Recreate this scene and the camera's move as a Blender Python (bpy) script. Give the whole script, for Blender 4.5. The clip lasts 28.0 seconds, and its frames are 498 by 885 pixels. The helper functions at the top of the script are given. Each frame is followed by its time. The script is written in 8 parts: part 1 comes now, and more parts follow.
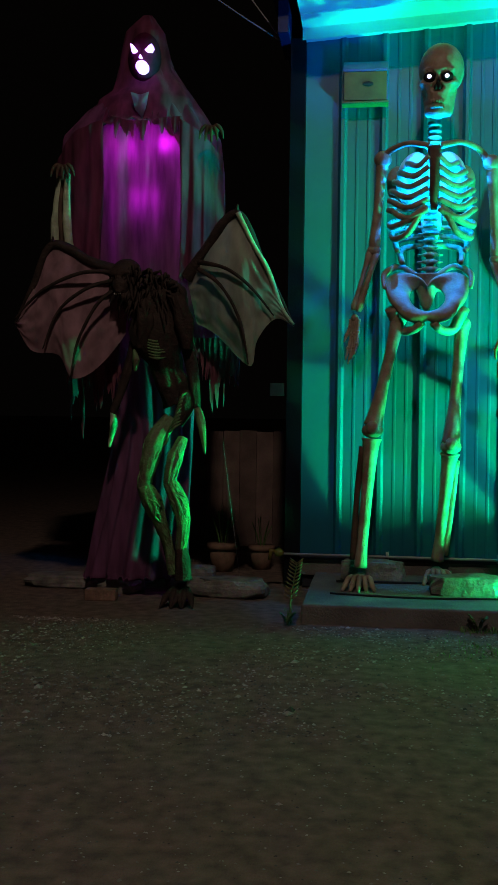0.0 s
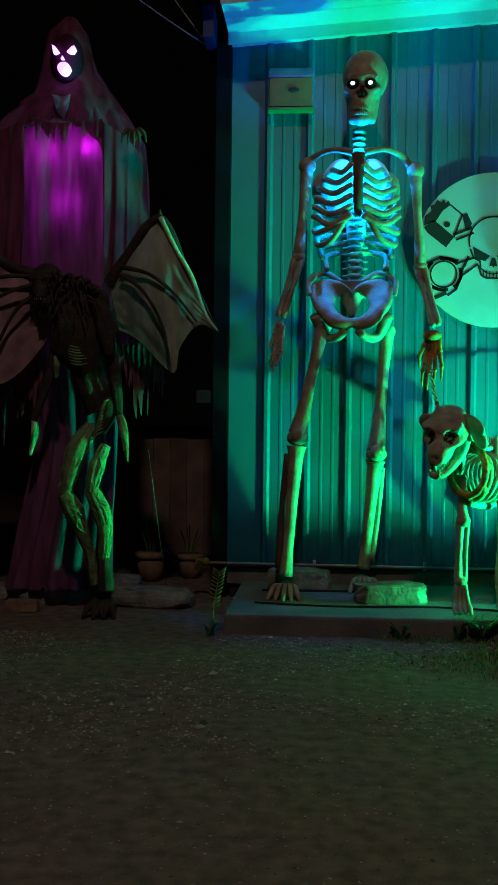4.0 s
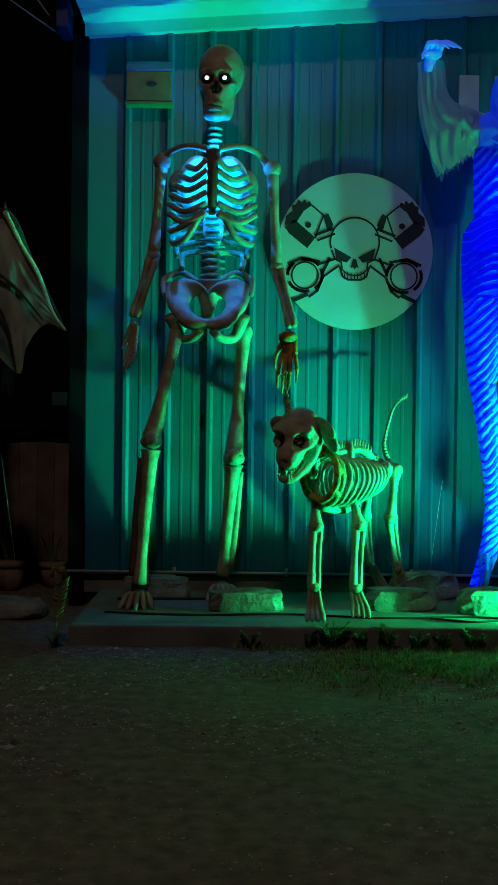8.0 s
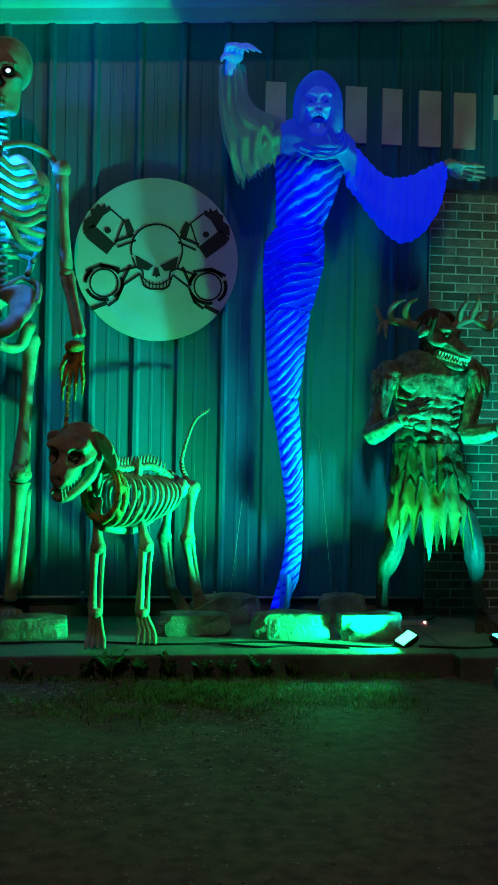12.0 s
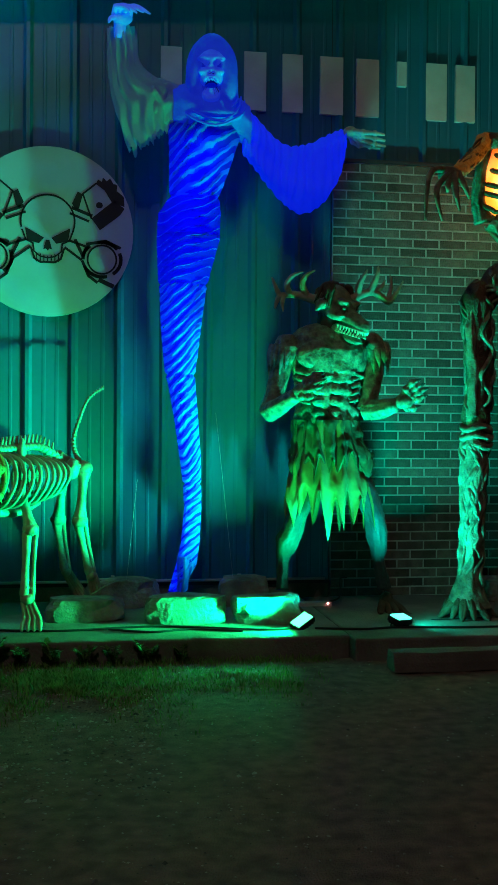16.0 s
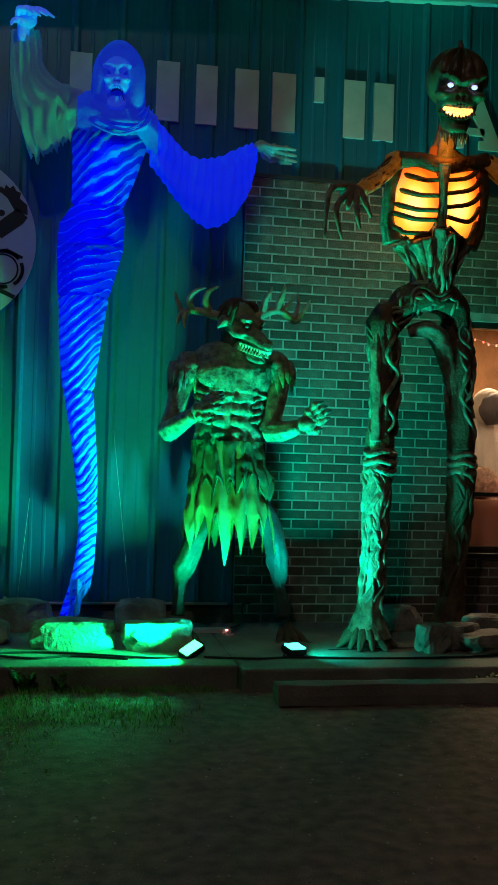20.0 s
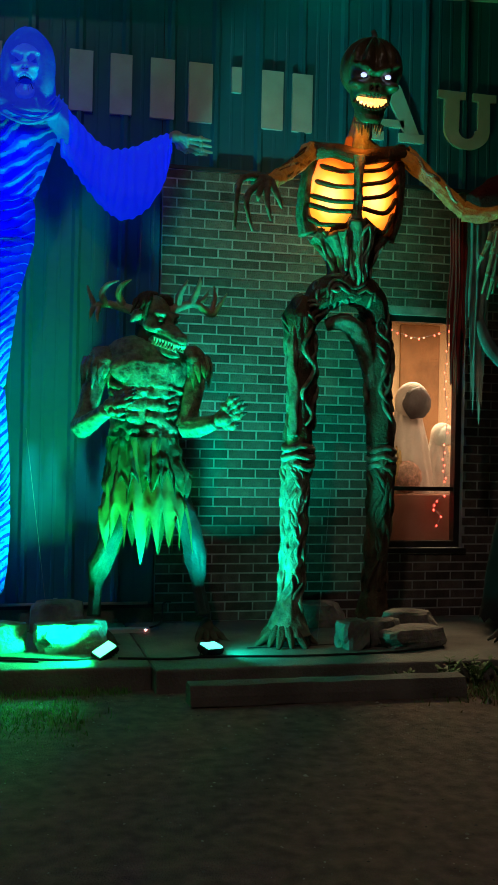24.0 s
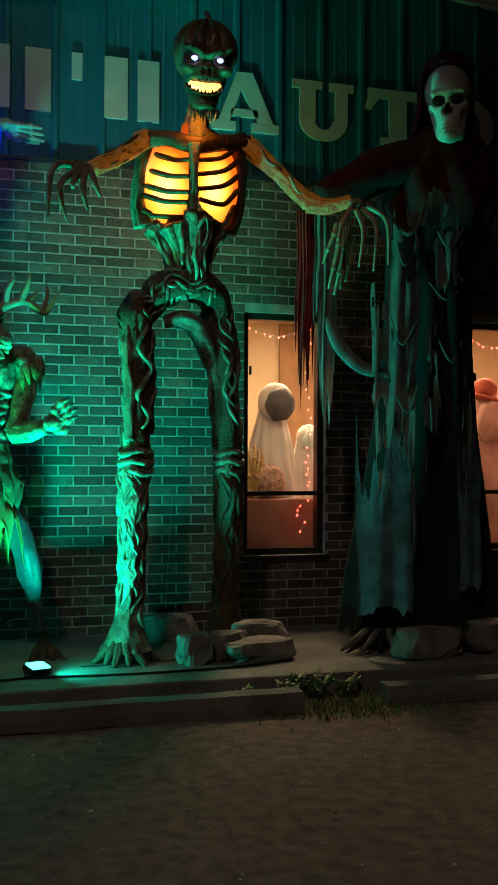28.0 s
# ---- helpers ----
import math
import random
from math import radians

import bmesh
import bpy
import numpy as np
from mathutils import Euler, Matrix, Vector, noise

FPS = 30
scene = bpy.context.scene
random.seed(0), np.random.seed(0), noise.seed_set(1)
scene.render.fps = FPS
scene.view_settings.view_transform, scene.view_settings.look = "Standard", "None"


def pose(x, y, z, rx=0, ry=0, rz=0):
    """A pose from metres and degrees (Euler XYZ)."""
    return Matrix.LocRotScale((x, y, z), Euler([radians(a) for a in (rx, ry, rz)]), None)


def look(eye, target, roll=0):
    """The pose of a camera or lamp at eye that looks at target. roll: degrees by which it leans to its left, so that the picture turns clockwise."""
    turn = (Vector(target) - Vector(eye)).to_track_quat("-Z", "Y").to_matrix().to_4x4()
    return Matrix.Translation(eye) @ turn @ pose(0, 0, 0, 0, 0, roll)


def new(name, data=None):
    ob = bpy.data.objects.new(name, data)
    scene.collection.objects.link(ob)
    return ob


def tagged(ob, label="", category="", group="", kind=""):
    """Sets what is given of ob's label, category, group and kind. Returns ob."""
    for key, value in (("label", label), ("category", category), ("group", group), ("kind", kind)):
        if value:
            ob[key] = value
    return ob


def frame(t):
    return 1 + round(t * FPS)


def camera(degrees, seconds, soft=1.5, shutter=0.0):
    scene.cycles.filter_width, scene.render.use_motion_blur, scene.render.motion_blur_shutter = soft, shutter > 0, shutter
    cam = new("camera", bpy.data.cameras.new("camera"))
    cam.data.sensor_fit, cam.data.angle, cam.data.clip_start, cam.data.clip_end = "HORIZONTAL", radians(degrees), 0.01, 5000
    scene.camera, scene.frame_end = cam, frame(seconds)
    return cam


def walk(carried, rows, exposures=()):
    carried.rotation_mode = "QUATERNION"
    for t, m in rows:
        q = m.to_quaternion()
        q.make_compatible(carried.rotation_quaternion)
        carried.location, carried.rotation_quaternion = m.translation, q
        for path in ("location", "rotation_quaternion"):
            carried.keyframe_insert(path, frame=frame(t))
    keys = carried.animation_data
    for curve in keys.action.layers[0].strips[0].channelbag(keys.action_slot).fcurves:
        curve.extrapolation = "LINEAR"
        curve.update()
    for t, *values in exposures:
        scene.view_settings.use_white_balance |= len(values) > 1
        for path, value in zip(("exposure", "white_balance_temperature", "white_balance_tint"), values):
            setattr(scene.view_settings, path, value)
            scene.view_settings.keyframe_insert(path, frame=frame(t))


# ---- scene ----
cam = camera(27.5, 28.0)
PATH = [
    (0, (-0.816, -8.088, 1.353), (-1.111, -5.807, 1.294), 0.7),
    (0.5, (-0.799, -8.089, 1.362), (-1.097, -5.810, 1.292), 0.4),
    (1, (-0.817, -8.093, 1.356), (-1.102, -5.812, 1.285), 0.4),
    (1.5, (-0.803, -8.090, 1.356), (-1.087, -5.810, 1.287), 0.4),
    (2, (-0.808, -8.091, 1.347), (-1.081, -5.809, 1.284), 0.4),
    (2.5, (-0.817, -8.072, 1.325), (-1.073, -5.787, 1.273), 0.4),
    (4.5, (-0.542, -7.941, 1.359), (-0.685, -5.645, 1.330), 0.7),
    (5, (-0.409, -7.876, 1.338), (-0.515, -5.579, 1.330), 0.7),
    (5.5, (-0.369, -7.833, 1.344), (-0.426, -5.533, 1.341), 0.9),
    (6, (-0.339, -7.825, 1.354), (-0.370, -5.525, 1.354), 1.0),
    (6.5, (-0.319, -7.808, 1.352), (-0.329, -5.508, 1.353), 1.0),
    (7, (-0.278, -7.806, 1.364), (-0.282, -5.506, 1.353), 1.0),
    (7.5, (-0.259, -7.783, 1.350), (-0.259, -5.483, 1.332), 0.8),
    (8, (-0.249, -7.774, 1.352), (-0.233, -5.474, 1.323), 0.7),
    (8.5, (-0.216, -7.758, 1.346), (-0.182, -5.458, 1.318), 0.7),
    (9, (-0.161, -7.728, 1.350), (-0.100, -5.429, 1.326), 0.6),
    (9.5, (-0.049, -7.687, 1.363), (0.043, -5.388, 1.342), 0.5),
    (10, (0.073, -7.637, 1.344), (0.197, -5.341, 1.336), 0.3),
    (10.5, (0.103, -7.606, 1.347), (0.267, -5.313, 1.341), 0.3),
    (11, (0.221, -7.577, 1.360), (0.410, -5.284, 1.355), 0.3),
    (11.5, (0.305, -7.512, 1.340), (0.537, -5.223, 1.349), 0.6),
    (12, (0.439, -7.462, 1.356), (0.700, -5.177, 1.368), 1.0),
    (12.5, (0.590, -7.403, 1.345), (0.880, -5.122, 1.368), 1.1),
    (13, (0.711, -7.354, 1.329), (1.026, -5.076, 1.355), 1.2),
    (13.5, (0.721, -7.348, 1.330), (1.055, -5.074, 1.349), 1.1),
    (15.5, (0.867, -7.294, 1.324), (1.221, -5.021, 1.300), 0.4),
    (16, (0.878, -7.290, 1.321), (1.236, -5.017, 1.298), 0.4),
    (16.5, (0.917, -7.274, 1.326), (1.285, -5.004, 1.300), 0.4),
    (17, (0.968, -7.252, 1.334), (1.353, -4.985, 1.304), 0.6),
    (17.5, (1.011, -7.237, 1.362), (1.409, -4.971, 1.326), 0.8),
    (18, (1.084, -7.222, 1.353), (1.483, -4.958, 1.331), 1.0),
    (18.5, (1.141, -7.204, 1.375), (1.553, -4.940, 1.356), 1.2),
    (19, (1.222, -7.192, 1.377), (1.632, -4.929, 1.370), 1.5),
    (19.5, (1.276, -7.170, 1.370), (1.696, -4.908, 1.376), 1.7),
    (20, (1.333, -7.151, 1.363), (1.769, -4.892, 1.376), 1.8),
    (20.5, (1.425, -7.124, 1.353), (1.871, -4.868, 1.371), 1.8),
    (21, (1.433, -7.120, 1.357), (1.899, -4.868, 1.370), 1.7),
    (21.5, (1.424, -7.122, 1.368), (1.906, -4.874, 1.372), 1.6),
    (23.5, (1.499, -7.112, 1.357), (2.030, -4.874, 1.363), 1.3),
    (24, (1.571, -7.090, 1.361), (2.115, -4.854, 1.370), 1.2),
    (24.5, (1.646, -7.069, 1.354), (2.203, -4.838, 1.371), 1.0),
    (25, (1.724, -7.059, 1.362), (2.289, -4.830, 1.391), 0.8),
    (25.5, (1.797, -7.038, 1.368), (2.375, -4.813, 1.395), 0.5),
    (26, (1.865, -7.022, 1.361), (2.457, -4.800, 1.385), 0.3),
    (26.5, (1.912, -7.008, 1.357), (2.526, -4.792, 1.372), 0.1),
    (27, (2.011, -6.984, 1.360), (2.640, -4.772, 1.373), 0.1),
    (27.5, (2.123, -6.956, 1.361), (2.775, -4.752, 1.377), 0.2),
    (28, (2.264, -6.918, 1.357), (2.937, -4.718, 1.382), 0.3),
]
walk(cam, [(t, look(eye, target, roll)) for t, eye, target, roll in PATH], [(0, 1.0), (2.5, 0.9), (5, 0.35), (9, 0.05), (21, 0), (25, 0.15), (28, 0.32)])

# ---- night sky and lights ----
world = bpy.data.worlds.new("night")
scene.world = world
world.use_nodes = True
bg = world.node_tree.nodes["Background"]
bg.inputs["Color"].default_value = (0.9, 0.72, 0.6, 1)
bg.inputs["Strength"].default_value = 0.0005


def lamp(name, kind, eye, target, watts, colour, size=0.05, angle=180, blend=0.3):
    data = bpy.data.lights.new(name, kind)
    data.energy, data.color = watts, colour
    if kind == "SPOT":
        data.spot_size, data.spot_blend, data.shadow_soft_size = radians(angle), blend, size
    elif kind == "AREA":
        data.size, data.spread = size, radians(angle)
    else:
        data.shadow_soft_size = size
    ob = new(name, data)
    ob.matrix_world = look(eye, target)
    return ob


# the flood lamps that lie on the slab: a beam and the wide spill round it
GREEN, TEAL = (0.0, 1.0, 0.26), (0.0, 1.0, 0.68)
lamp("flood_green", "SPOT", (2.20, -1.18, 0.22), (-2.8, -0.10, 2.0), 960, GREEN, 0.04, 78, 1.0)
lamp("flood_teal", "SPOT", (2.79, -1.18, 0.22), (-1.5, 0.40, 2.95), 480, TEAL, 0.04, 66, 1.0)
lamp("flood_green", "AREA", (2.20, -1.18, 0.215), (1.95, -1.22, 1.215), 60, GREEN, 0.10, 142)
lamp("flood_teal", "AREA", (2.79, -1.18, 0.215), (2.82, -1.24, 1.215), 66, TEAL, 0.10, 142)
lamp("flood_green", "AREA", (2.12, -1.22, 0.22), (1.12, -1.62, 0.08), 14, GREEN, 0.08, 120)
lamp("flood_teal", "AREA", (2.87, -1.19, 0.22), (3.87, -1.12, 0.28), 3, TEAL, 0.08, 150)
# unseen fill lamp added high behind the camera, for the yard's weak warm light
lamp("unseen_yard_fill", "SPOT", (-0.4, -9.2, 9.0), (-0.4, -3.2, 0), 345, (1.0, 0.77, 0.64), 0.25, 88, 0.8)
# the lit room behind the windows
lamp("room_light", "AREA", (4.95, 0.95, 2.66), (4.9, 0.9, 0), 64, (1.0, 0.70, 0.40), 0.5)
lamp("room_light", "AREA", (6.75, 0.95, 2.66), (6.7, 0.9, 0), 60, (1.0, 0.54, 0.34), 0.5)
# the lamps inside the figures: blue in the rib cage, purple in the ghoul
lamp("chest_light", "POINT", (-0.47, -0.70, 3.10), (0, 0, 0), 36, (0.0, 0.24, 1.0), 0.03)
lamp("neck_light", "POINT", (-0.462, -0.70, 3.33), (0, 0, 0), 2.4, (0.0, 0.4, 1.0), 0.03)
lamp("ghoul_light", "POINT", (-2.421, -0.660, 3.344), (0, 0, 0), 1.3, (0.66, 0.02, 1.0), 0.03)
lamp("ghoul_light", "POINT", (-2.690, -0.645, 3.307), (0, 0, 0), 1.15, (0.66, 0.02, 1.0), 0.03)
lamp("ghoul_light", "POINT", (-2.575, -0.640, 2.935), (0, 0, 0), 1.0, (0.66, 0.02, 1.0), 0.03)
# the ember lamp in the pumpkin figure's throat
lamp("ember_light", "POINT", (3.69, -1.17, 3.27), (0, 0, 0), 1.6, (1.0, 0.28, 0.02), 0.03)

# ---- materials ----
def mat(name, colour, rough=0.7, metal=0.0, vary=0.25, scale=6.0, bump=0.15, fine=60.0, second=None, emit=None, strength=0.0, per=0.0, spec=0.4, sss=0.0, trans=0.0, island=False):
    """Colour with variation at two scales and a fine relief. per: how much each object differs."""
    m = bpy.data.materials.new(name)
    m.use_nodes = True
    nt = m.node_tree
    b = nt.nodes["Principled BSDF"]
    b.inputs["Roughness"].default_value, b.inputs["Metallic"].default_value = rough, metal
    b.inputs["Specular IOR Level"].default_value = spec
    if sss:
        b.inputs["Subsurface Weight"].default_value, b.inputs["Subsurface Scale"].default_value = sss, 0.03
    if trans:
        b.inputs["Transmission Weight"].default_value = trans
    if emit:
        b.inputs["Emission Color"].default_value, b.inputs["Emission Strength"].default_value = (*emit, 1), strength
    geo = nt.nodes.new("ShaderNodeTexCoord")
    n1, n2 = nt.nodes.new("ShaderNodeTexNoise"), nt.nodes.new("ShaderNodeTexNoise")
    n1.inputs["Scale"].default_value, n1.inputs["Detail"].default_value = scale, 6
    n2.inputs["Scale"].default_value, n2.inputs["Detail"].default_value = fine, 4
    for n in (n1, n2):
        nt.links.new(geo.outputs["Object"], n.inputs["Vector"])
    ramp = nt.nodes.new("ShaderNodeValToRGB")
    dark = second or tuple(c * (1 - vary) for c in colour)
    light = tuple(min(1, c * (1 + vary * 0.5)) for c in colour)
    ramp.color_ramp.elements[0].position, ramp.color_ramp.elements[1].position = 0.32, 0.68
    ramp.color_ramp.elements[0].color, ramp.color_ramp.elements[1].color = (*dark, 1), (*light, 1)
    nt.links.new(n1.outputs["Fac"], ramp.inputs["Fac"])
    mix = nt.nodes.new("ShaderNodeMix")
    mix.data_type, mix.blend_type = "RGBA", "MULTIPLY"
    mix.inputs["Factor"].default_value = vary
    nt.links.new(ramp.outputs["Color"], mix.inputs["A"])
    nt.links.new(n2.outputs["Color"], mix.inputs["B"])
    last = mix.outputs["Result"]
    if per:
        info, hsv = nt.nodes.new("ShaderNodeObjectInfo"), nt.nodes.new("ShaderNodeHueSaturation")
        rng = nt.nodes.new("ShaderNodeMapRange")
        rng.inputs["To Min"].default_value, rng.inputs["To Max"].default_value = 1 - per, 1 + per
        if island:
            info = nt.nodes.new("ShaderNodeNewGeometry")
        nt.links.new(info.outputs["Random Per Island" if island else "Random"], rng.inputs["Value"])
        nt.links.new(rng.outputs["Result"], hsv.inputs["Value"])
        nt.links.new(last, hsv.inputs["Color"])
        last = hsv.outputs["Color"]
    nt.links.new(last, b.inputs["Base Color"])
    if bump:
        add, bp = nt.nodes.new("ShaderNodeMath"), nt.nodes.new("ShaderNodeBump")
        nt.links.new(n1.outputs["Fac"], add.inputs[0])
        nt.links.new(n2.outputs["Fac"], add.inputs[1])
        nt.links.new(add.outputs["Value"], bp.inputs["Height"])
        bp.inputs["Strength"].default_value, bp.inputs["Distance"].default_value = bump, 0.02
        nt.links.new(bp.outputs["Normal"], b.inputs["Normal"])
    return m


def glow(name, colour, strength):
    return mat(name, (0.8, 0.8, 0.8), emit=colour, strength=strength, bump=0, vary=0.02)


GROUND = mat("packed_gravel", (0.30, 0.215, 0.167), 0.95, vary=0.4, scale=13, bump=1.0, fine=120)
PEBBLE = mat("pebble", (0.40, 0.36, 0.32), 0.85, vary=0.5, scale=9, bump=0.2, per=0.75, island=True)
CONCRETE = mat("old_concrete", (0.22, 0.205, 0.185), 0.9, vary=0.4, scale=3, bump=0.4, fine=70)
SIDING = mat("painted_steel_siding", (0.012, 0.140, 0.222), 0.40, vary=0.14, scale=1.4, bump=0.03, fine=25)
DARKTRIM = mat("dark_trim", (0.03, 0.035, 0.045), 0.5, vary=0.2)
CORNER = mat("black_corner_trim", (0.006, 0.007, 0.012), 0.7, vary=0.2, spec=0.1)
GUTTER = mat("dark_blue_gutter", (0.01, 0.03, 0.10), 0.5, vary=0.2)
WHITE = mat("white_painted_metal", (0.78, 0.79, 0.78), 0.5, vary=0.12, scale=2, bump=0.05)
SIGNWHITE = mat("sign_white", (0.44, 0.46, 0.47), 0.55, vary=0.1, scale=4, bump=0.02)
SIGNGREY = mat("sign_grey_letters", (0.56, 0.57, 0.57), 0.6, vary=0.15, scale=5, bump=0.03)
SIGNBLACK = mat("sign_black", (0.012, 0.012, 0.013), 0.6, vary=0.2)
BRICK = mat("red_brown_brick", (0.155, 0.115, 0.098), 0.85, vary=0.4, scale=11, bump=0.5, fine=90, per=0.45)
BRICKREST = mat("red_brown_brick_courses", (0.155, 0.115, 0.098), 0.85, vary=0.4, scale=11, bump=0.5, fine=90, per=0.45, island=True)
MORTAR = mat("pale_mortar", (0.44, 0.425, 0.40), 0.95, vary=0.25, scale=12, bump=0.3)
ROCK = mat("fake_rock", (0.33, 0.31, 0.28), 0.85, vary=0.55, scale=7, bump=0.5, fine=40)
BONE = mat("aged_bone", (0.44, 0.37, 0.27), 0.55, vary=0.4, scale=9, bump=0.2, fine=50, second=(0.30, 0.20, 0.13))
BONEDARK = mat("stained_bone", (0.13, 0.075, 0.05), 0.7, vary=0.4, scale=9, bump=0.2)
BLACK = mat("matt_black", (0.01, 0.01, 0.011), 0.8, vary=0.3)
# the blue and cyan light on the ghost is put into this cloth colour
GHOST = mat("blue_lit_ghost_cloth", (0.03, 0.42, 0.62), 0.8, vary=0.12, scale=6, bump=0.15, fine=70)
FRAME = mat("window_frame_bronze", (0.022, 0.019, 0.017), 0.45, vary=0.2)
ROOMWALL = mat("warm_room_wall", (0.68, 0.54, 0.34), 0.85, vary=0.15, scale=2, bump=0.05)


# ---- mesh kit ----
class Kit:
    """Gathers tubes, blobs and sheets, with a material each, for one mesh."""

    def __init__(self):
        self.v, self.f, self.m, self.mats = [], [], [], []

    def slot(self, material):
        if material not in self.mats:
            self.mats.append(material)
        return self.mats.index(material)

    def add(self, verts, faces, material):
        base, s = len(self.v), self.slot(material)
        self.v.extend(tuple(p) for p in verts)
        for f in faces:
            self.f.append(tuple(base + i for i in f))
            self.m.append(s)

    def tube(self, points, radii, material, seg=8, flat=1.0, cap=True, up=None):
        """A round bar through points; radii one number or one for each point; flat squashes it along its binormal."""
        pts = [Vector(p) for p in points]
        n = len(pts)
        rr = [radii] * n if isinstance(radii, (int, float)) else list(radii)
        verts, faces = [], []
        ref = Vector(up) if up else None
        side = None
        for i in range(n):
            d = (pts[min(i + 1, n - 1)] - pts[max(i - 1, 0)])
            d = d.normalized() if d.length > 1e-9 else Vector((0, 0, 1))
            if side is None:
                r = ref or (Vector((0, 1, 0)) if abs(d.y) < 0.8 else Vector((1, 0, 0)))
                side = d.cross(r).normalized()
            else:
                side = (side - d * side.dot(d))
                side = side.normalized() if side.length > 1e-6 else d.orthogonal().normalized()
            other = d.cross(side)
            for k in range(seg):
                a = 2 * math.pi * k / seg
                verts.append(pts[i] + rr[i] * (math.cos(a) * side + flat * math.sin(a) * other))
        for i in range(n - 1):
            for k in range(seg):
                a, b = i * seg + k, i * seg + (k + 1) % seg
                faces.append((a, b, b + seg, a + seg))
        if cap:
            faces.append(tuple(reversed(range(seg))))
            faces.append(tuple(range((n - 1) * seg, n * seg)))
        self.add(verts, faces, material)

    def blob(self, centre, radii, material, turn=(0, 0, 0), seg=12, rings=8, shape=None):
        """An ellipsoid; shape(unit vector) may give a factor on its radius."""
        m = pose(*centre, *turn)
        verts, faces = [], []
        for i in range(rings + 1):
            t = math.pi * i / rings
            for k in range(seg):
                a = 2 * math.pi * k / seg
                u = Vector((math.sin(t) * math.cos(a), math.sin(t) * math.sin(a), math.cos(t)))
                s = shape(u) if shape else 1.0
                verts.append(m @ Vector((u.x * radii[0] * s, u.y * radii[1] * s, u.z * radii[2] * s)))
        for i in range(rings):
            for k in range(seg):
                a, b = i * seg + k, i * seg + (k + 1) % seg
                faces.append((a + seg, b + seg, b, a))
        self.add(verts, faces, material)

    def box(self, lo, hi, material, m=None):
        (x0, y0, z0), (x1, y1, z1) = lo, hi
        v = [Vector(p) for p in ((x0, y0, z0), (x1, y0, z0), (x1, y1, z0), (x0, y1, z0), (x0, y0, z1), (x1, y0, z1), (x1, y1, z1), (x0, y1, z1))]
        if m:
            v = [m @ p for p in v]
        self.add(v, [(3, 2, 1, 0), (4, 5, 6, 7), (0, 1, 5, 4), (1, 2, 6, 5), (2, 3, 7, 6), (3, 0, 4, 7)], material)

    def grid(self, fn, nu, nv, material, closed=False):
        """A sheet of nu by nv cells through fn(u, v), u and v from 0 to 1."""
        verts = [fn(i / nu, j / nv) for j in range(nv + 1) for i in range(nu + (0 if closed else 1))]
        w = nu if closed else nu + 1
        faces = []
        for j in range(nv):
            for i in range(nu):
                a, b = j * w + i, j * w + (i + 1) % w
                faces.append((a, b, b + w, a + w))
        self.add(verts, faces, material)

    def prism(self, outline, y0, y1, material):
        """A plate with an (x, z) outline between two depths."""
        n = len(outline)
        v = [(x, y0, z) for x, z in outline] + [(x, y1, z) for x, z in outline]
        f = [tuple(range(n)), tuple(reversed(range(n, 2 * n)))]
        f += [(i, i + n, (i + 1) % n + n, (i + 1) % n) for i in range(n)]
        self.add(v, f, material)

    def push(self, eye, s, floor):
        """Move the body back along the lines from a point, by a factor, and keep it on its floor."""
        e = Vector(eye)
        self.v = [tuple(e + (Vector(v) - e) * s) for v in self.v]
        self.v = [(x, y, max(z, floor)) for x, y, z in self.v]

    def mesh(self, name, smooth=True):
        me = bpy.data.meshes.new(name)
        me.from_pydata(self.v, [], self.f)
        for m in self.mats:
            me.materials.append(m)
        me.polygons.foreach_set("material_index", self.m)
        me.polygons.foreach_set("use_smooth", [smooth] * len(self.f))
        me.update()
        return me

    def thing(self, name, label="", category="", group="", kind="", smooth=True, parent=None):
        ob = new(name, self.mesh(name, smooth))
        if parent:
            ob.parent = parent
        return tagged(ob, label, category, group, kind)

    def part(self, name, parent, label="", smooth=False):
        ob = new(name, self.mesh(name, smooth))
        ob.parent = parent
        if label:
            ob["label"] = label
        return ob


def boxed(name, lo, hi, material, bevel=0.0, **tags):
    k = Kit()
    k.box(lo, hi, material)
    ob = k.thing(name, smooth=False, **tags)
    if bevel:
        mod = ob.modifiers.new("bevel", "BEVEL")
        mod.width, mod.segments = bevel, 2
    return ob

# ---- ground, slab and building ----
RIDGE, PEAK = 5.9, 4.83


def roof(x):
    """Height of the trim's lower edge on the gable wall."""
    return PEAK - 0.0715 * abs(x - RIDGE) - (0.02 if x > RIDGE else 0)


k = Kit()


def land(x, y):
    near = max(0.0, 1 - max(abs(x - 2) / 9, abs(y + 4) / 7))
    return near * (0.022 * noise.noise(Vector((x * 0.7, y * 0.7, 0))) + 0.008 * noise.noise(Vector((x * 5, y * 5, 3)))) - 0.012


xs = [-600, -200, -60, -20] + [-8 + 0.1 * i for i in range(181)] + [22, 60, 200, 600]
ys = [-600, -200, -60, -20] + [-9 + 0.1 * i for i in range(121)] + [10, 60, 200, 600]
k.add([(x, y, land(x, y)) for y in ys for x in xs],
      [(j * len(xs) + i, j * len(xs) + i + 1, (j + 1) * len(xs) + i + 1, (j + 1) * len(xs) + i) for j in range(len(ys) - 1) for i in range(len(xs) - 1)], GROUND)
k.thing("ground", "dark packed dirt and gravel yard at night", "ground", kind="structure")

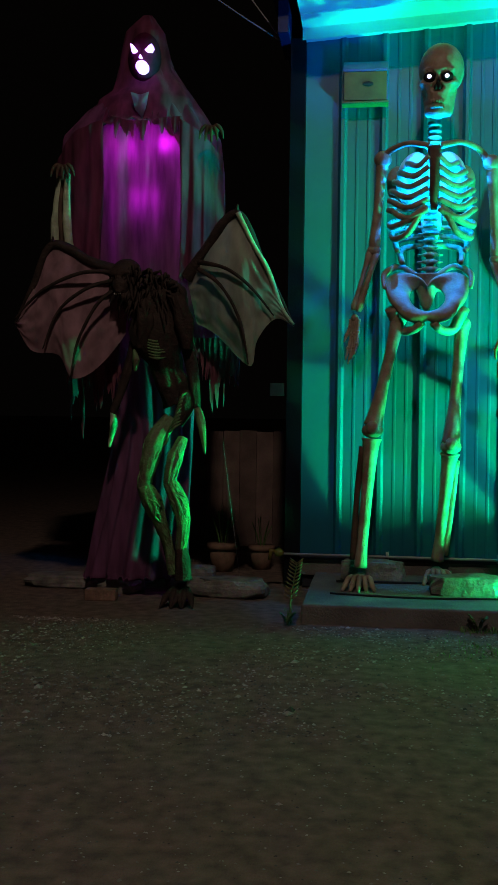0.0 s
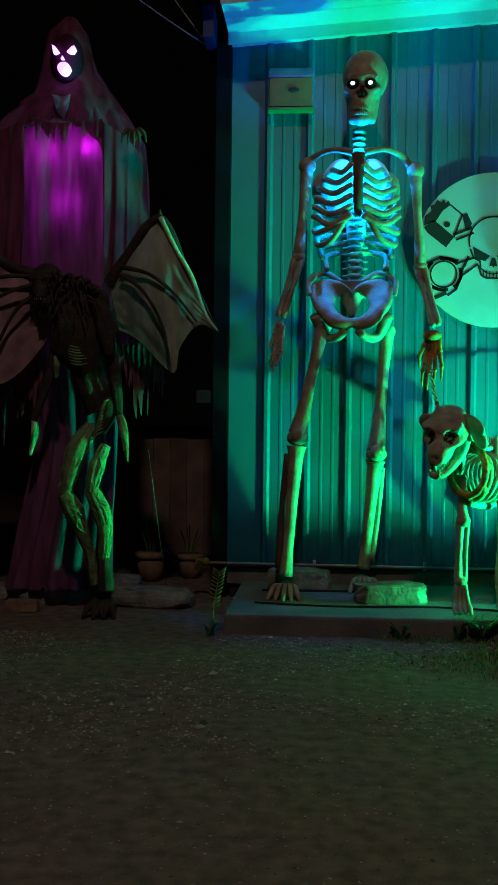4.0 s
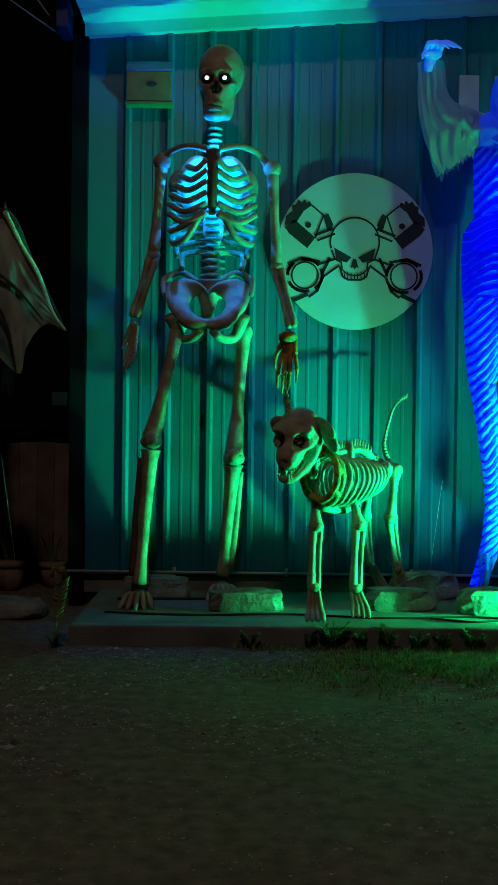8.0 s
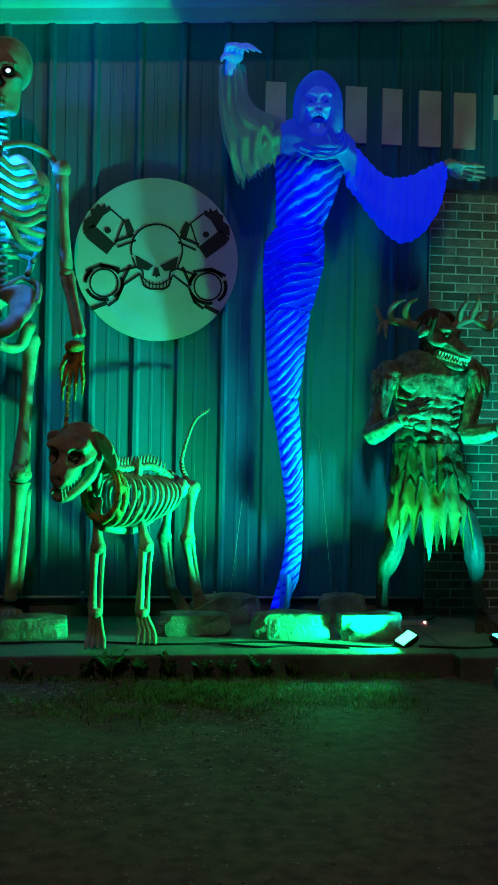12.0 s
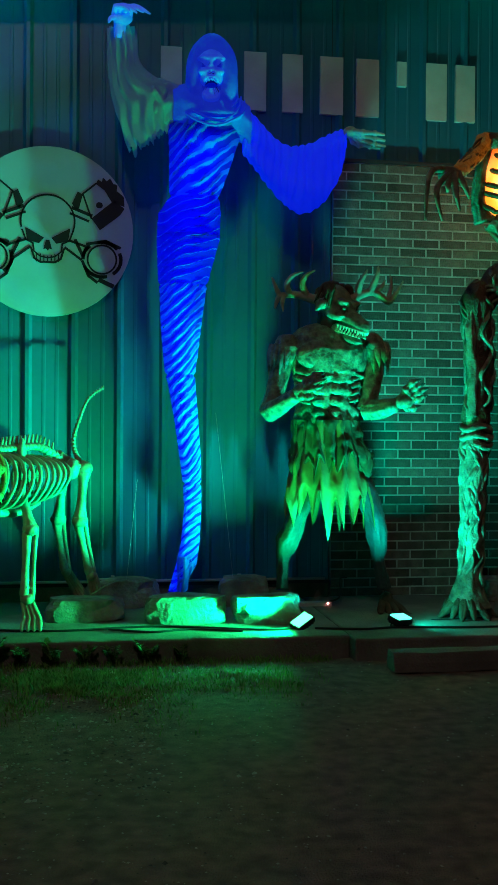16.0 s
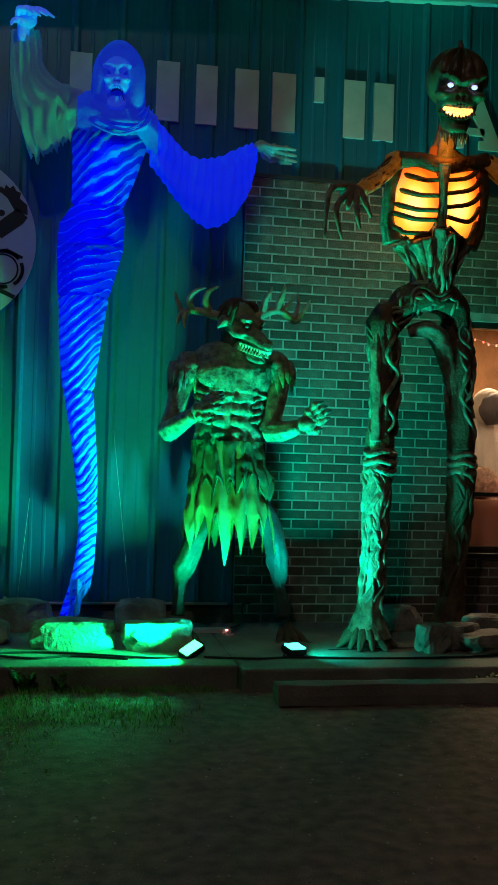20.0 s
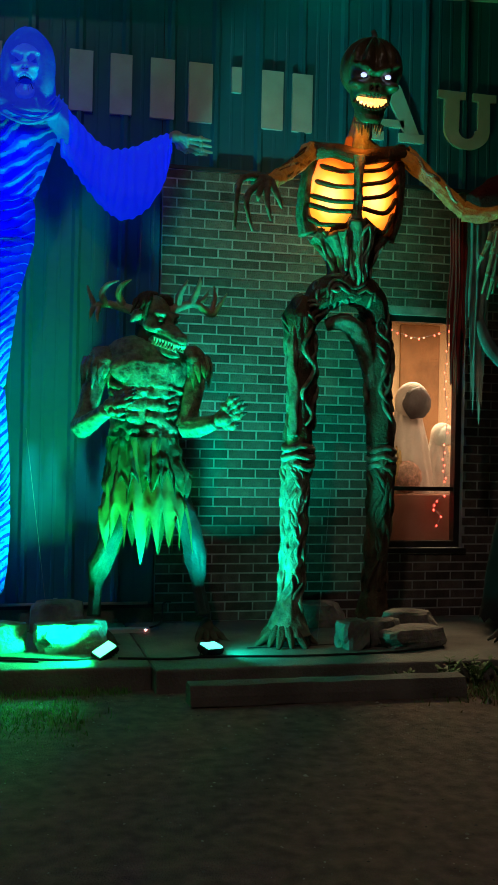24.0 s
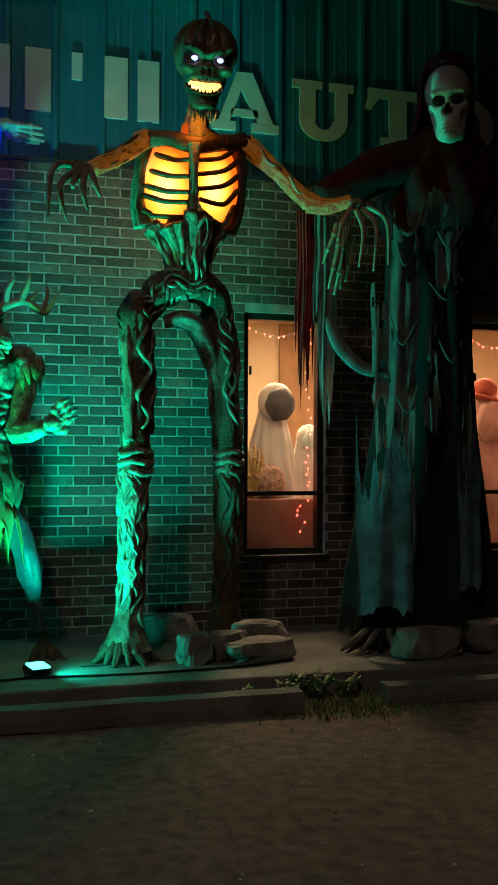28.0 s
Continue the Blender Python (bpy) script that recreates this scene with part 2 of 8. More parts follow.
k = Kit()
k.box((-1.32, -1.42, -0.05), (2.42, 0.3, 0.12), CONCRETE)
k.box((2.425, -1.52, -0.05), (5.5, 0.3, 0.118), CONCRETE)
k.box((5.505, -1.52, -0.05), (12.0, 0.3, 0.12), CONCRETE)
slab = k.thing("pavement", "worn grey concrete slab along the building", "pavement", kind="structure", smooth=False)
mod = slab.modifiers.new("bevel", "BEVEL")
mod.width, mod.segments = 0.015, 2

# ribbed steel siding: one profile drawn up the wall
PITCH, RIB0 = 0.319, -1.147


def siding(x0, x1, base):
    prof = []
    i = math.ceil((x0 - RIB0) / PITCH)
    prof.append((x0, 0.0))
    while RIB0 + i * PITCH < x1 + 0.02:
        c = RIB0 + i * PITCH
        for dx, y in ((-0.034, 0.0), (-0.013, -0.022), (0.013, -0.022), (0.034, 0.0), (0.10, 0.0), (0.106, -0.0025), (0.122, -0.0025), (0.128, 0.0), (0.19, 0.0), (0.196, -0.0025), (0.212, -0.0025), (0.218, 0.0)):
            if x0 < c + dx < x1:
                prof.append((c + dx, y))
        i += 1
    prof.append((x1, 0.0))
    kk = Kit()
    n = len(prof)
    kk.add([(x, y, base) for x, y in prof] + [(x, y, roof(x) + 0.05) for x, y in prof], [(j, j + 1, j + 1 + n, j + n) for j in range(n - 1)], SIDING)
    return kk


left = siding(-1.44, 2.62, 0.25)
left.thing("wall_siding", "blue-grey ribbed steel siding", "wall", kind="structure", smooth=False)
siding(2.625, 12.0, 3.30).thing("wall_siding_upper", "blue-grey ribbed steel siding above the brick", "wall", kind="structure", smooth=False)
k = Kit()
k.prism([(-1.42, 0.0), (2.60, 0.0), (2.60, roof(2.6)), (-1.42, roof(-1.42))], 0.02, 0.2, DARKTRIM)
k.prism([(2.62, 3.32), (12.0, 3.32), (12.0, roof(12)), (RIDGE, roof(RIDGE)), (2.62, roof(2.62))], 0.02, 0.2, DARKTRIM)
k.thing("wall_backing", "dark wall body behind the siding", "wall", kind="structure", smooth=False)
boxed("wall_side", (-1.44, 0.2, 0), (-1.24, 9, 4.3), SIDING, kind="structure", label="side wall of the metal building", category="wall")
boxed("wall_rear", (-1.24, 8.8, 0), (12, 9, 4.3), SIDING, kind="structure", label="rear wall of the metal building", category="wall")
boxed("wall_far", (11.8, 0.2, 0), (12.0, 8.8, 4.3), SIDING, kind="structure", label="far side wall of the metal building", category="wall")
boxed("trim_base", (-1.44, -0.045, 0.225), (2.62, 0.0, 0.25), DARKTRIM, kind="structure", label="dark base trim below the siding", category="trim")
boxed("wall_footing", (-1.44, -0.02, 0.1), (2.62, 0.02, 0.223), CONCRETE, kind="structure", label="concrete footing under the siding", category="wall")
boxed("trim_corner", (-1.56, -0.055, 0.05), (-1.442, 0.1, 4.32), CORNER, kind="structure", label="dark corner trim of the metal wall", category="trim")

boxed("trim_gutter", (-1.64, -0.30, 4.28), (-1.56, 0.3, 4.52), GUTTER, kind="structure", label="dark blue gutter end at the roof corner", category="trim")

# rake: frieze on the wall, soffit and fascia following the roof
k = Kit()
for x0, x1 in ((-1.47, RIDGE), (RIDGE, 12.2)):
    a, b = roof(x0 + 1e-6), roof(x1 - 1e-6)
    for (y0, y1, d0, d1) in ((-0.06, 0.0, 0.0, 0.09),):
        v = [(x0, y0, a + d0), (x1, y0, b + d0), (x1, y0, b + d1), (x0, y0, a + d1), (x0, y1, a + d0), (x1, y1, b + d0), (x1, y1, b + d1), (x0, y1, a + d1)]
        k.add(v, [(0, 1, 2, 3), (5, 4, 7, 6), (1, 0, 4, 5), (3, 2, 6, 7), (0, 3, 7, 4), (2, 1, 5, 6)], WHITE)
k.thing("trim_rake", "white metal rake trim under the roof edge", "trim", kind="structure", smooth=False)
k = Kit()
for x0, x1 in ((-1.47, RIDGE), (RIDGE, 12.2)):
    a, b = roof(x0 + 1e-6) + 0.09, roof(x1 - 1e-6) + 0.09
    rows = [(-0.05, 0.0), (-0.32, 0.004), (-0.325, 0.012), (-0.335, 0.012), (-0.34, 0.004), (-0.62, 0.0), (-0.66, -0.02), (-0.67, 0.2), (0.3, 0.2)]
    n = len(rows)
    v = [(x0, y, a + z) for y, z in rows] + [(x1, y, b + z) for y, z in rows]
    k.add(v, [(i, i + 1, i + 1 + n, i + n) for i in range(n - 1)] + [tuple(range(n)), tuple(reversed(range(n, 2 * n)))], WHITE)
k.thing("soffit", "white metal soffit panels under the gable overhang", "soffit", kind="structure", smooth=False)
k = Kit()
k.add([(-1.7, -0.7, roof(-1.7) + 0.31), (RIDGE, -0.7, PEAK + 0.31), (12.3, -0.7, roof(12.3) + 0.31), (-1.7, 9.2, roof(-1.7) + 0.31), (RIDGE, 9.2, PEAK + 0.31), (12.3, 9.2, roof(12.3) + 0.31)],
      [(0, 1, 4, 3), (1, 2, 5, 4)], DARKTRIM)
k.thing("roof_sheet", "dark metal roof sheets", "roof", kind="structure", smooth=False)


# ---- wall signs and fittings ----
def ring(cx, cz, rx, rz, n=48, a0=0.0, a1=2 * math.pi):
    return [(cx + rx * math.cos(a0 + (a1 - a0) * i / n), cz + rz * math.sin(a0 + (a1 - a0) * i / n)) for i in range(n)]


def stroke(k, pts, w, y0, y1, m):
    """A flat line of width w through (x, z) points."""
    for (xa, za), (xb, zb) in zip(pts, pts[1:]):
        dx, dz = xb - xa, zb - za
        L = math.hypot(dx, dz) or 1
        ex, ez = dx / L * w * 0.3, dz / L * w * 0.3
        nx, nz = -dz / L * w / 2, dx / L * w / 2
        k.prism([(xa - ex + nx, za - ez + nz), (xa - ex - nx, za - ez - nz), (xb + ex - nx, zb + ez - nz), (xb + ex + nx, zb + ez + nz)], y0, y1, m)


def round_sign():
    cx, cz, r = 0.588, 2.712, 0.592
    root = tagged(new("round_sign"), "round white sign with black skull and crossed pistons", "sign")
    k = Kit()
    k.prism(ring(cx, cz, r, r, 72), -0.052, -0.034, SIGNWHITE)
    k.part("disc", root)
    y0, y1 = -0.056, -0.051
    k = Kit()
    top = ring(cx, cz + 0.07, 0.185, 0.185, 26, -0.35, math.pi + 0.35 + 0.03)
    stroke(k, top, 0.012, y0, y1, SIGNBLACK)
    stroke(k, [(cx - 0.174, cz + 0.006), (cx - 0.15, cz - 0.06), (cx - 0.10, cz - 0.085), (cx - 0.095, cz - 0.13)], 0.012, y0, y1, SIGNBLACK)
    stroke(k, [(cx + 0.174, cz + 0.006), (cx + 0.15, cz - 0.06), (cx + 0.10, cz - 0.085), (cx + 0.095, cz - 0.13)], 0.012, y0, y1, SIGNBLACK)
    stroke(k, [(cx - 0.112, cz - 0.12), (cx - 0.09, cz - 0.19), (cx - 0.05, cz - 0.215), (cx + 0.05, cz - 0.215), (cx + 0.09, cz - 0.19), (cx + 0.112, cz - 0.12)], 0.014, y0, y1, SIGNBLACK)
    stroke(k, [(cx - 0.10, cz - 0.135), (cx - 0.05, cz - 0.175), (cx, cz - 0.185), (cx + 0.05, cz - 0.175), (cx + 0.10, cz - 0.135)], 0.010, y0 - 0.0005, y1, SIGNBLACK)
    for i in range(-3, 4):
        x = cx + i * 0.025
        stroke(k, [(x, cz - 0.15 - 0.008 * (3 - abs(i))), (x, cz - 0.21)], 0.007, y0 - 0.001, y1, SIGNBLACK)
    k.part("skull_outline", root)
    for s in (-1, 1):
        k = Kit()
        pts = [(0.025, -0.045), (0.155, 0.025), (0.14, -0.065), (0.06, -0.085)]
        k.prism([(cx + s * x, cz + z) for x, z in (pts if s > 0 else list(reversed(pts)))], y0, y1, SIGNBLACK)
        k.part("eye_socket", root)
    k = Kit()
    k.prism([(cx - 0.03, cz - 0.125), (cx - 0.012, cz - 0.12), (cx, cz - 0.135), (cx + 0.012, cz - 0.12), (cx + 0.03, cz - 0.125), (cx + 0.012, cz - 0.06), (cx - 0.012, cz - 0.06)], y0, y1, SIGNBLACK)
    k.part("nose_hole", root)
    for s in (-1, 1):
        def P(x, z):
            return (cx + s * x, cz + z)

        def poly(pts):
            q = [P(*p) for p in pts]
            k.prism(q if s > 0 else list(reversed(q)), y0, y1, SIGNBLACK)

        # piston: dark crown, skirt and pin
        k = Kit()
        poly([(0.30, 0.10), (0.46, 0.235), (0.53, 0.175), (0.50, 0.13), (0.36, 0.02)])
        poly([(0.44, 0.22), (0.39, 0.30), (0.33, 0.345), (0.345, 0.375), (0.37, 0.36), (0.38, 0.39), (0.405, 0.365), (0.43, 0.385), (0.45, 0.35), (0.48, 0.34), (0.475, 0.30), (0.525, 0.26), (0.53, 0.19)])
        k.part("piston", root)
        k = Kit()
        k.prism(ring(cx + s * 0.355, cz + 0.195, 0.024, 0.022, 14), y0, y1, SIGNBLACK)
        stroke(k, [P(0.24, 0.27), P(0.30, 0.10)], 0.012, y0, y1, SIGNBLACK)
        stroke(k, [P(0.24, 0.27), P(0.33, 0.345)], 0.012, y0, y1, SIGNBLACK)
        k.part("piston_pin", root)
        k = Kit()
        poly([(0.165, 0.20), (0.205, 0.285), (0.24, 0.265), (0.215, 0.17), (0.195, 0.15)])
        stroke(k, [P(0.17, 0.17), P(0.30, 0.12)], 0.022, y0, y1, SIGNBLACK)
        stroke(k, [P(0.155, 0.13), P(0.28, 0.08)], 0.016, y0, y1, SIGNBLACK)
        k.part("rod_end", root)
        # connecting rod and big end
        k = Kit()
        stroke(k, [P(0.15, -0.06), P(0.27, -0.10)], 0.016, y0, y1, SIGNBLACK)
        stroke(k, [P(0.12, -0.11), P(0.23, -0.19)], 0.016, y0, y1, SIGNBLACK)
        stroke(k, [P(0.19, -0.055), P(0.24, -0.16)], 0.022, y0, y1, SIGNBLACK)
        k.part("connecting_rod", root)
        k = Kit()
        c = P(0.375, -0.185)
        stroke(k, ring(c[0], c[1], 0.10, 0.10, 28, 0, 2 * math.pi * 29 / 28), 0.012, y0, y1, SIGNBLACK)
        for a0, a1 in ((-0.9, 0.5), (0.7, 1.9), (2.3, 3.2), (3.6, 5.1)):
            q = ring(c[0], c[1], 0.132, 0.122, 9, a0, a1)
            stroke(k, q, 0.024, y0, y1, SIGNBLACK)
        stroke(k, [P(0.24, -0.20), P(0.28, -0.30), P(0.34, -0.345)], 0.02, y0, y1, SIGNBLACK)
        stroke(k, [P(0.36, -0.33), P(0.45, -0.37)], 0.03, y0, y1, SIGNBLACK)
        stroke(k, [P(0.27, -0.08), P(0.40, -0.055), P(0.50, -0.10)], 0.02, y0, y1, SIGNBLACK)
        k.part("bearing_ring", root)


round_sign()

Z0, Z1 = 3.643, 4.062


def letter(name, shapes, label):
    k = Kit()
    for s in shapes:
        k.prism(s, -0.0265, 0.001, SIGNGREY)
    return k.thing(name, label, "letter", group="letters on the wall", smooth=False)


def bar(x0, x1, z0=Z0, z1=Z1):
    return [(x0, z0), (x1, z0), (x1, z1), (x0, z1)]


LB = "pale grey plain bar shape fixed to the siding"
letter("wall_letter", [bar(1.37, 1.52), bar(1.64, 1.79)], LB)
letter("wall_letter", [bar(1.97, 2.13), bar(2.25, 2.40)], LB)
letter("wall_letter", [bar(2.53, 2.70), bar(2.80, 2.97)], LB)
letter("wall_letter", [bar(3.11, 3.18, 3.88, 4.06)], "small pale grey bar fixed to the siding")
letter("wall_letter", [bar(3.33, 3.49), bar(3.56, 3.71)], LB)
LL = "pale grey slab-serif letter fixed to the siding"
letter("wall_letter", [[(4.27, Z1), (4.135, Z0 + 0.06), (4.215, Z0 + 0.06), (4.305, Z1 - 0.12)], [(4.27, Z1), (4.305, Z1 - 0.12), (4.43, Z0 + 0.06), (4.545, Z0 + 0.06), (4.385, Z1)],
                       bar(4.228, 4.425, 3.745, 3.80), bar(4.085, 4.265, Z0, Z0 + 0.065), bar(4.385, 4.585, Z0, Z0 + 0.065)], LL)


def bowl(x0, x1, z, rz, w, n=16):
    cx, rx = 0.5 * (x0 + x1), 0.5 * (x1 - x0)
    q = []
    for i in range(n):
        a0, a1 = math.pi + math.pi * i / n, math.pi + math.pi * (i + 1) / n
        q.append([(cx + rx * math.cos(a0), z + rz * math.sin(a0)), (cx + rx * math.cos(a1), z + rz * math.sin(a1)), (cx + (rx - w) * math.cos(a1), z + (rz - w * 0.72) * math.sin(a1)), (cx + (rx - w) * math.cos(a0), z + (rz - w * 0.72) * math.sin(a0))])
    return q


letter("wall_letter", [bar(4.745, 4.865, 3.78, Z1 - 0.06), bar(5.02, 5.115, 3.78, Z1 - 0.06), bar(4.69, 4.915, Z1 - 0.06, Z1), bar(4.975, 5.165, Z1 - 0.06, Z1)] + bowl(4.745, 5.115, 3.78, 0.15, 0.115), LL)
letter("wall_letter", [bar(5.45, 5.59, Z0 + 0.06, Z1 - 0.07), bar(5.28, 5.76, Z1 - 0.07, Z1), bar(5.385, 5.655, Z0, Z0 + 0.06), [(5.28, Z1 - 0.07), (5.25, Z1 - 0.15), (5.30, Z1 - 0.16), (5.37, Z1 - 0.07)], [(5.67, Z1 - 0.07), (5.73, Z1 - 0.16), (5.78, Z1 - 0.15), (5.76, Z1 - 0.07)]], LL)
oval = []
for i in range(28):
    a0, a1 = 2 * math.pi * i / 28, 2 * math.pi * (i + 1) / 28
    oval.append([(6.10 + 0.225 * math.cos(a0), 3.852 + 0.215 * math.sin(a0)), (6.10 + 0.225 * math.cos(a1), 3.852 + 0.215 * math.sin(a1)), (6.10 + 0.105 * math.cos(a1), 3.852 + 0.145 * math.sin(a1)), (6.10 + 0.105 * math.cos(a0), 3.852 + 0.145 * math.sin(a0))])
letter("wall_letter", oval, LL)

SENSOR = mat("dark_stain_spot", (0.05, 0.05, 0.02), 0.7, vary=0.4, scale=20)
OLIVE = mat("yellowed_lens", (0.22, 0.18, 0.04), 0.5, vary=0.25, scale=8, bump=0.1)


def wall_light():
    root = tagged(new("wall_light_box"), "unlit boxy wall light with sloped hood and yellowed lens", "wall light")
    x0, x1, z0, z1 = -1.145, -0.80, 3.775, 4.12

    def side(pts, xa, xb, m, k):
        n = len(pts)
        k.add([(xa, y, z) for y, z in pts] + [(xb, y, z) for y, z in pts], [tuple(range(n)), tuple(reversed(range(n, 2 * n)))] + [((i + 1) % n, i, i + n, (i + 1) % n + n) for i in range(n)], m)

    k = Kit()
    side([(-0.034, z0 + 0.02), (-0.034, z1), (-0.06, z1), (-0.15, z1 - 0.085), (-0.15, z1 - 0.10), (-0.06, z1 - 0.10), (-0.06, z0 + 0.02)], x0, x1, BLUEHOOD, k)
    k.part("hood", root, "metal hood with blue chest light in its colour")
    k = Kit()
    side([(-0.062, z0 + 0.022), (-0.062, z1 - 0.105), (-0.142, z1 - 0.105), (-0.152, z0 + 0.022)], x0 + 0.008, x1 - 0.012, OLIVE, k)
    k.part("lens", root, "yellowed plastic lens")
    k = Kit()
    k.box((x0 - 0.006, -0.156, z0), (x1 + 0.004, -0.034, z0 + 0.014), OLIVE)
    k.part("base_lip", root)
    k = Kit()
    k.blob((-0.955, -0.150, 3.92), (0.042, 0.008, 0.018), SENSOR, seg=18, rings=8, shape=lambda u: 1 + 0.25 * noise.noise(u * 3))
    k.part("sensor", root, "dark oval sensor")


GREYMETAL = mat("grey_painted_metal", (0.42, 0.44, 0.46), 0.45, vary=0.2, bump=0.05)
# the hood's blue is the skeleton's chest light put into the metal colour
BLUEHOOD = mat("blue_lit_hood_metal", (0.10, 0.17, 0.34), 0.5, vary=0.2, bump=0.05)
wall_light()

DULLBOX = mat('dull_box', (0.05, 0.03, 0.035), 0.7, spec=0.1)
# small box on the corner and the tap pipe along the base
k = Kit()
k.box((-1.69, -0.06, 1.52), (-1.58, 0.02, 1.62), DULLBOX)
k.thing("junction_box", "small pale junction box at the building corner", "box", smooth=False)
k = Kit()
k.tube([(-1.60, -0.09, 0.27), (0.4, -0.075, 0.265), (2.58, -0.07, 0.262)], 0.010, GREYMETAL, 8)
for x in (-0.75, 0.10, 1.05, 1.95):
    k.tube([(x, -0.07, 0.24), (x, -0.07, 0.305)], 0.013, GREYMETAL, 8)
k.blob((-1.60, -0.10, 0.28), (0.04, 0.035, 0.035), OLIVE, seg=12, rings=8)
k.tube([(-1.62, -0.10, 0.28), (-1.66, -0.11, 0.30), (-1.67, -0.11, 0.22)], [0.02, 0.02, 0.016], OLIVE, 8)
k.thing("base_pipe", "thin metal pipe with a tap along the wall base", "pipe")


# ---- brick wall with its two windows, and the lit room behind ----
BX0, BX1, BZ0, BZ1 = 2.63, 9.0, 0.12, 3.30
OPEN = [(4.335, 4.955), (6.13, 6.75)]
OZ0, OZ1 = 0.632, 2.365
k = Kit()
xs = [BX0] + [x for o in OPEN for x in o] + [BX1]
for i in range(0, len(xs), 2):
    k.box((xs[i], -0.022, BZ0), (xs[i + 1], 0.16, BZ1), MORTAR)
for a, b in OPEN:
    k.box((a, -0.022, BZ0), (b, 0.16, OZ0), MORTAR)
    k.box((a, -0.022, OZ1), (b, 0.16, BZ1), MORTAR)
brick_wall = k.thing("wall_brick", "brick veneer wall with pale mortar joints", "wall", kind="structure", smooth=False)
boxed("trim_brick_cap", (2.60, -0.045, 3.301), (12.0, 0.0, 3.325), DARKTRIM, kind="structure", label="dark metal cap over the brick", category="trim")
boxed("wall_right_end", (9.0, -0.02, 0.1), (12.0, 0.16, 3.30), MORTAR, kind="structure", label="plain continuation of the front wall", category="wall")

GLASS = bpy.data.materials.new("window_glass")
GLASS.use_nodes = True
nt = GLASS.node_tree
for n in list(nt.nodes):
    if n.type == "BSDF_PRINCIPLED":
        nt.nodes.remove(n)
tp, gl, mx, fr = nt.nodes.new("ShaderNodeBsdfTransparent"), nt.nodes.new("ShaderNodeBsdfGlossy"), nt.nodes.new("ShaderNodeMixShader"), nt.nodes.new("ShaderNodeFresnel")
gl.inputs["Roughness"].default_value = 0.03
fr.inputs["IOR"].default_value = 1.45
nt.links.new(fr.outputs["Fac"], mx.inputs["Fac"])
nt.links.new(tp.outputs["BSDF"], mx.inputs[1])
nt.links.new(gl.outputs["BSDF"], mx.inputs[2])
nt.links.new(mx.outputs["Shader"], nt.nodes["Material Output"].inputs["Surface"])

for i, (a, b) in enumerate(OPEN):
    root = tagged(new("window_%d" % (i + 1)), "narrow bronze-framed window of a warmly lit room", "window", kind="structure")
    k = Kit()
    f = 0.045
    k.box((a, 0.03, OZ0), (a + f, 0.11, OZ1), FRAME)
    k.box((b - f, 0.03, OZ0), (b, 0.11, OZ1), FRAME)
    k.box((a + f, 0.03, OZ0), (b - f, 0.11, OZ0 + f), FRAME)
    k.box((a + f, 0.03, OZ1 - f), (b - f, 0.11, OZ1), FRAME)
    k.part("window_frame", root)
    k = Kit()
    k.box((a + f, 0.05, 1.055), (b - f, 0.10, 1.085), FRAME)
    k.part("rail", root)
    k = Kit()
    k.box((a - 0.02, -0.05, OZ0 - 0.035), (b + 0.02, 0.03, OZ0 - 0.001), FRAME)
    k.part("window_sill", root)
    for z0, z1 in ((OZ0 + f, 1.055), (1.085, OZ1 - f)):
        k = Kit()
        k.box((a + f, 0.072, z0), (b - f, 0.077, z1), GLASS)
        p = k.part("pane", root)
        p.visible_shadow = False
    k = Kit()
    k.box((a + 0.05, 0.0, 1.92), (a + 0.062, 0.03, 1.98), FRAME)
    k.part("latch", root)

ROOMFLOOR = mat("room_floor", (0.30, 0.20, 0.14), 0.6, vary=0.3)
boxed("room_floor", (3.0, 0.162, 0.05), (8.2, 2.6, 0.1), ROOMFLOOR, kind="structure", label="brown floor of the lit room", category="floor")
boxed("room_wall_back", (3.0, 2.5, 0.101), (8.2, 2.6, 2.75), ROOMWALL, kind="structure", label="warm cream back wall of the room", category="wall")
boxed("room_wall_left", (2.9, 0.162, 0.101), (3.0, 2.6, 2.75), ROOMWALL, kind="structure", label="warm cream side wall of the room", category="wall")
boxed("room_wall_right", (8.2, 0.162, 0.101), (8.3, 2.6, 2.75), ROOMWALL, kind="structure", label="warm cream side wall of the room", category="wall")
boxed("room_ceiling", (2.9, 0.162, 2.751), (8.3, 2.6, 2.8), ROOMWALL, kind="structure", label="cream ceiling of the room", category="ceiling")


# ---- the figures: bodies of tubes, blobs and sheets ----
def curve(points, steps=6):
    """A smooth run of points through the given ones."""
    p = [Vector(q) for q in points]
    if len(p) < 3:
        return [p[0].lerp(p[-1], i / steps) for i in range(steps + 1)]
    out = []
    for i in range(len(p) - 1):
        a, b, c, d = p[max(i - 1, 0)], p[i], p[i + 1], p[min(i + 2, len(p) - 1)]
        for s in range(steps):
            t = s / steps
            out.append(0.5 * ((2 * b) + (c - a) * t + (2 * a - 5 * b + 4 * c - d) * t * t + (3 * b - a - 3 * c + d) * t ** 3))
    return out + [p[-1]]


def spread(values, n):
    return [float(v) for v in np.interp(np.linspace(0, 1, n), np.linspace(0, 1, len(values)), values)]


def between(u, xs, ys):
    return float(np.interp(u, xs, ys))


def bone(k, points, radii, m, steps=5, seg=8, flat=1.0):
    c = curve(points, steps)
    k.tube(c, spread(radii if isinstance(radii, (list, tuple)) else [radii], len(c)), m, seg, flat)


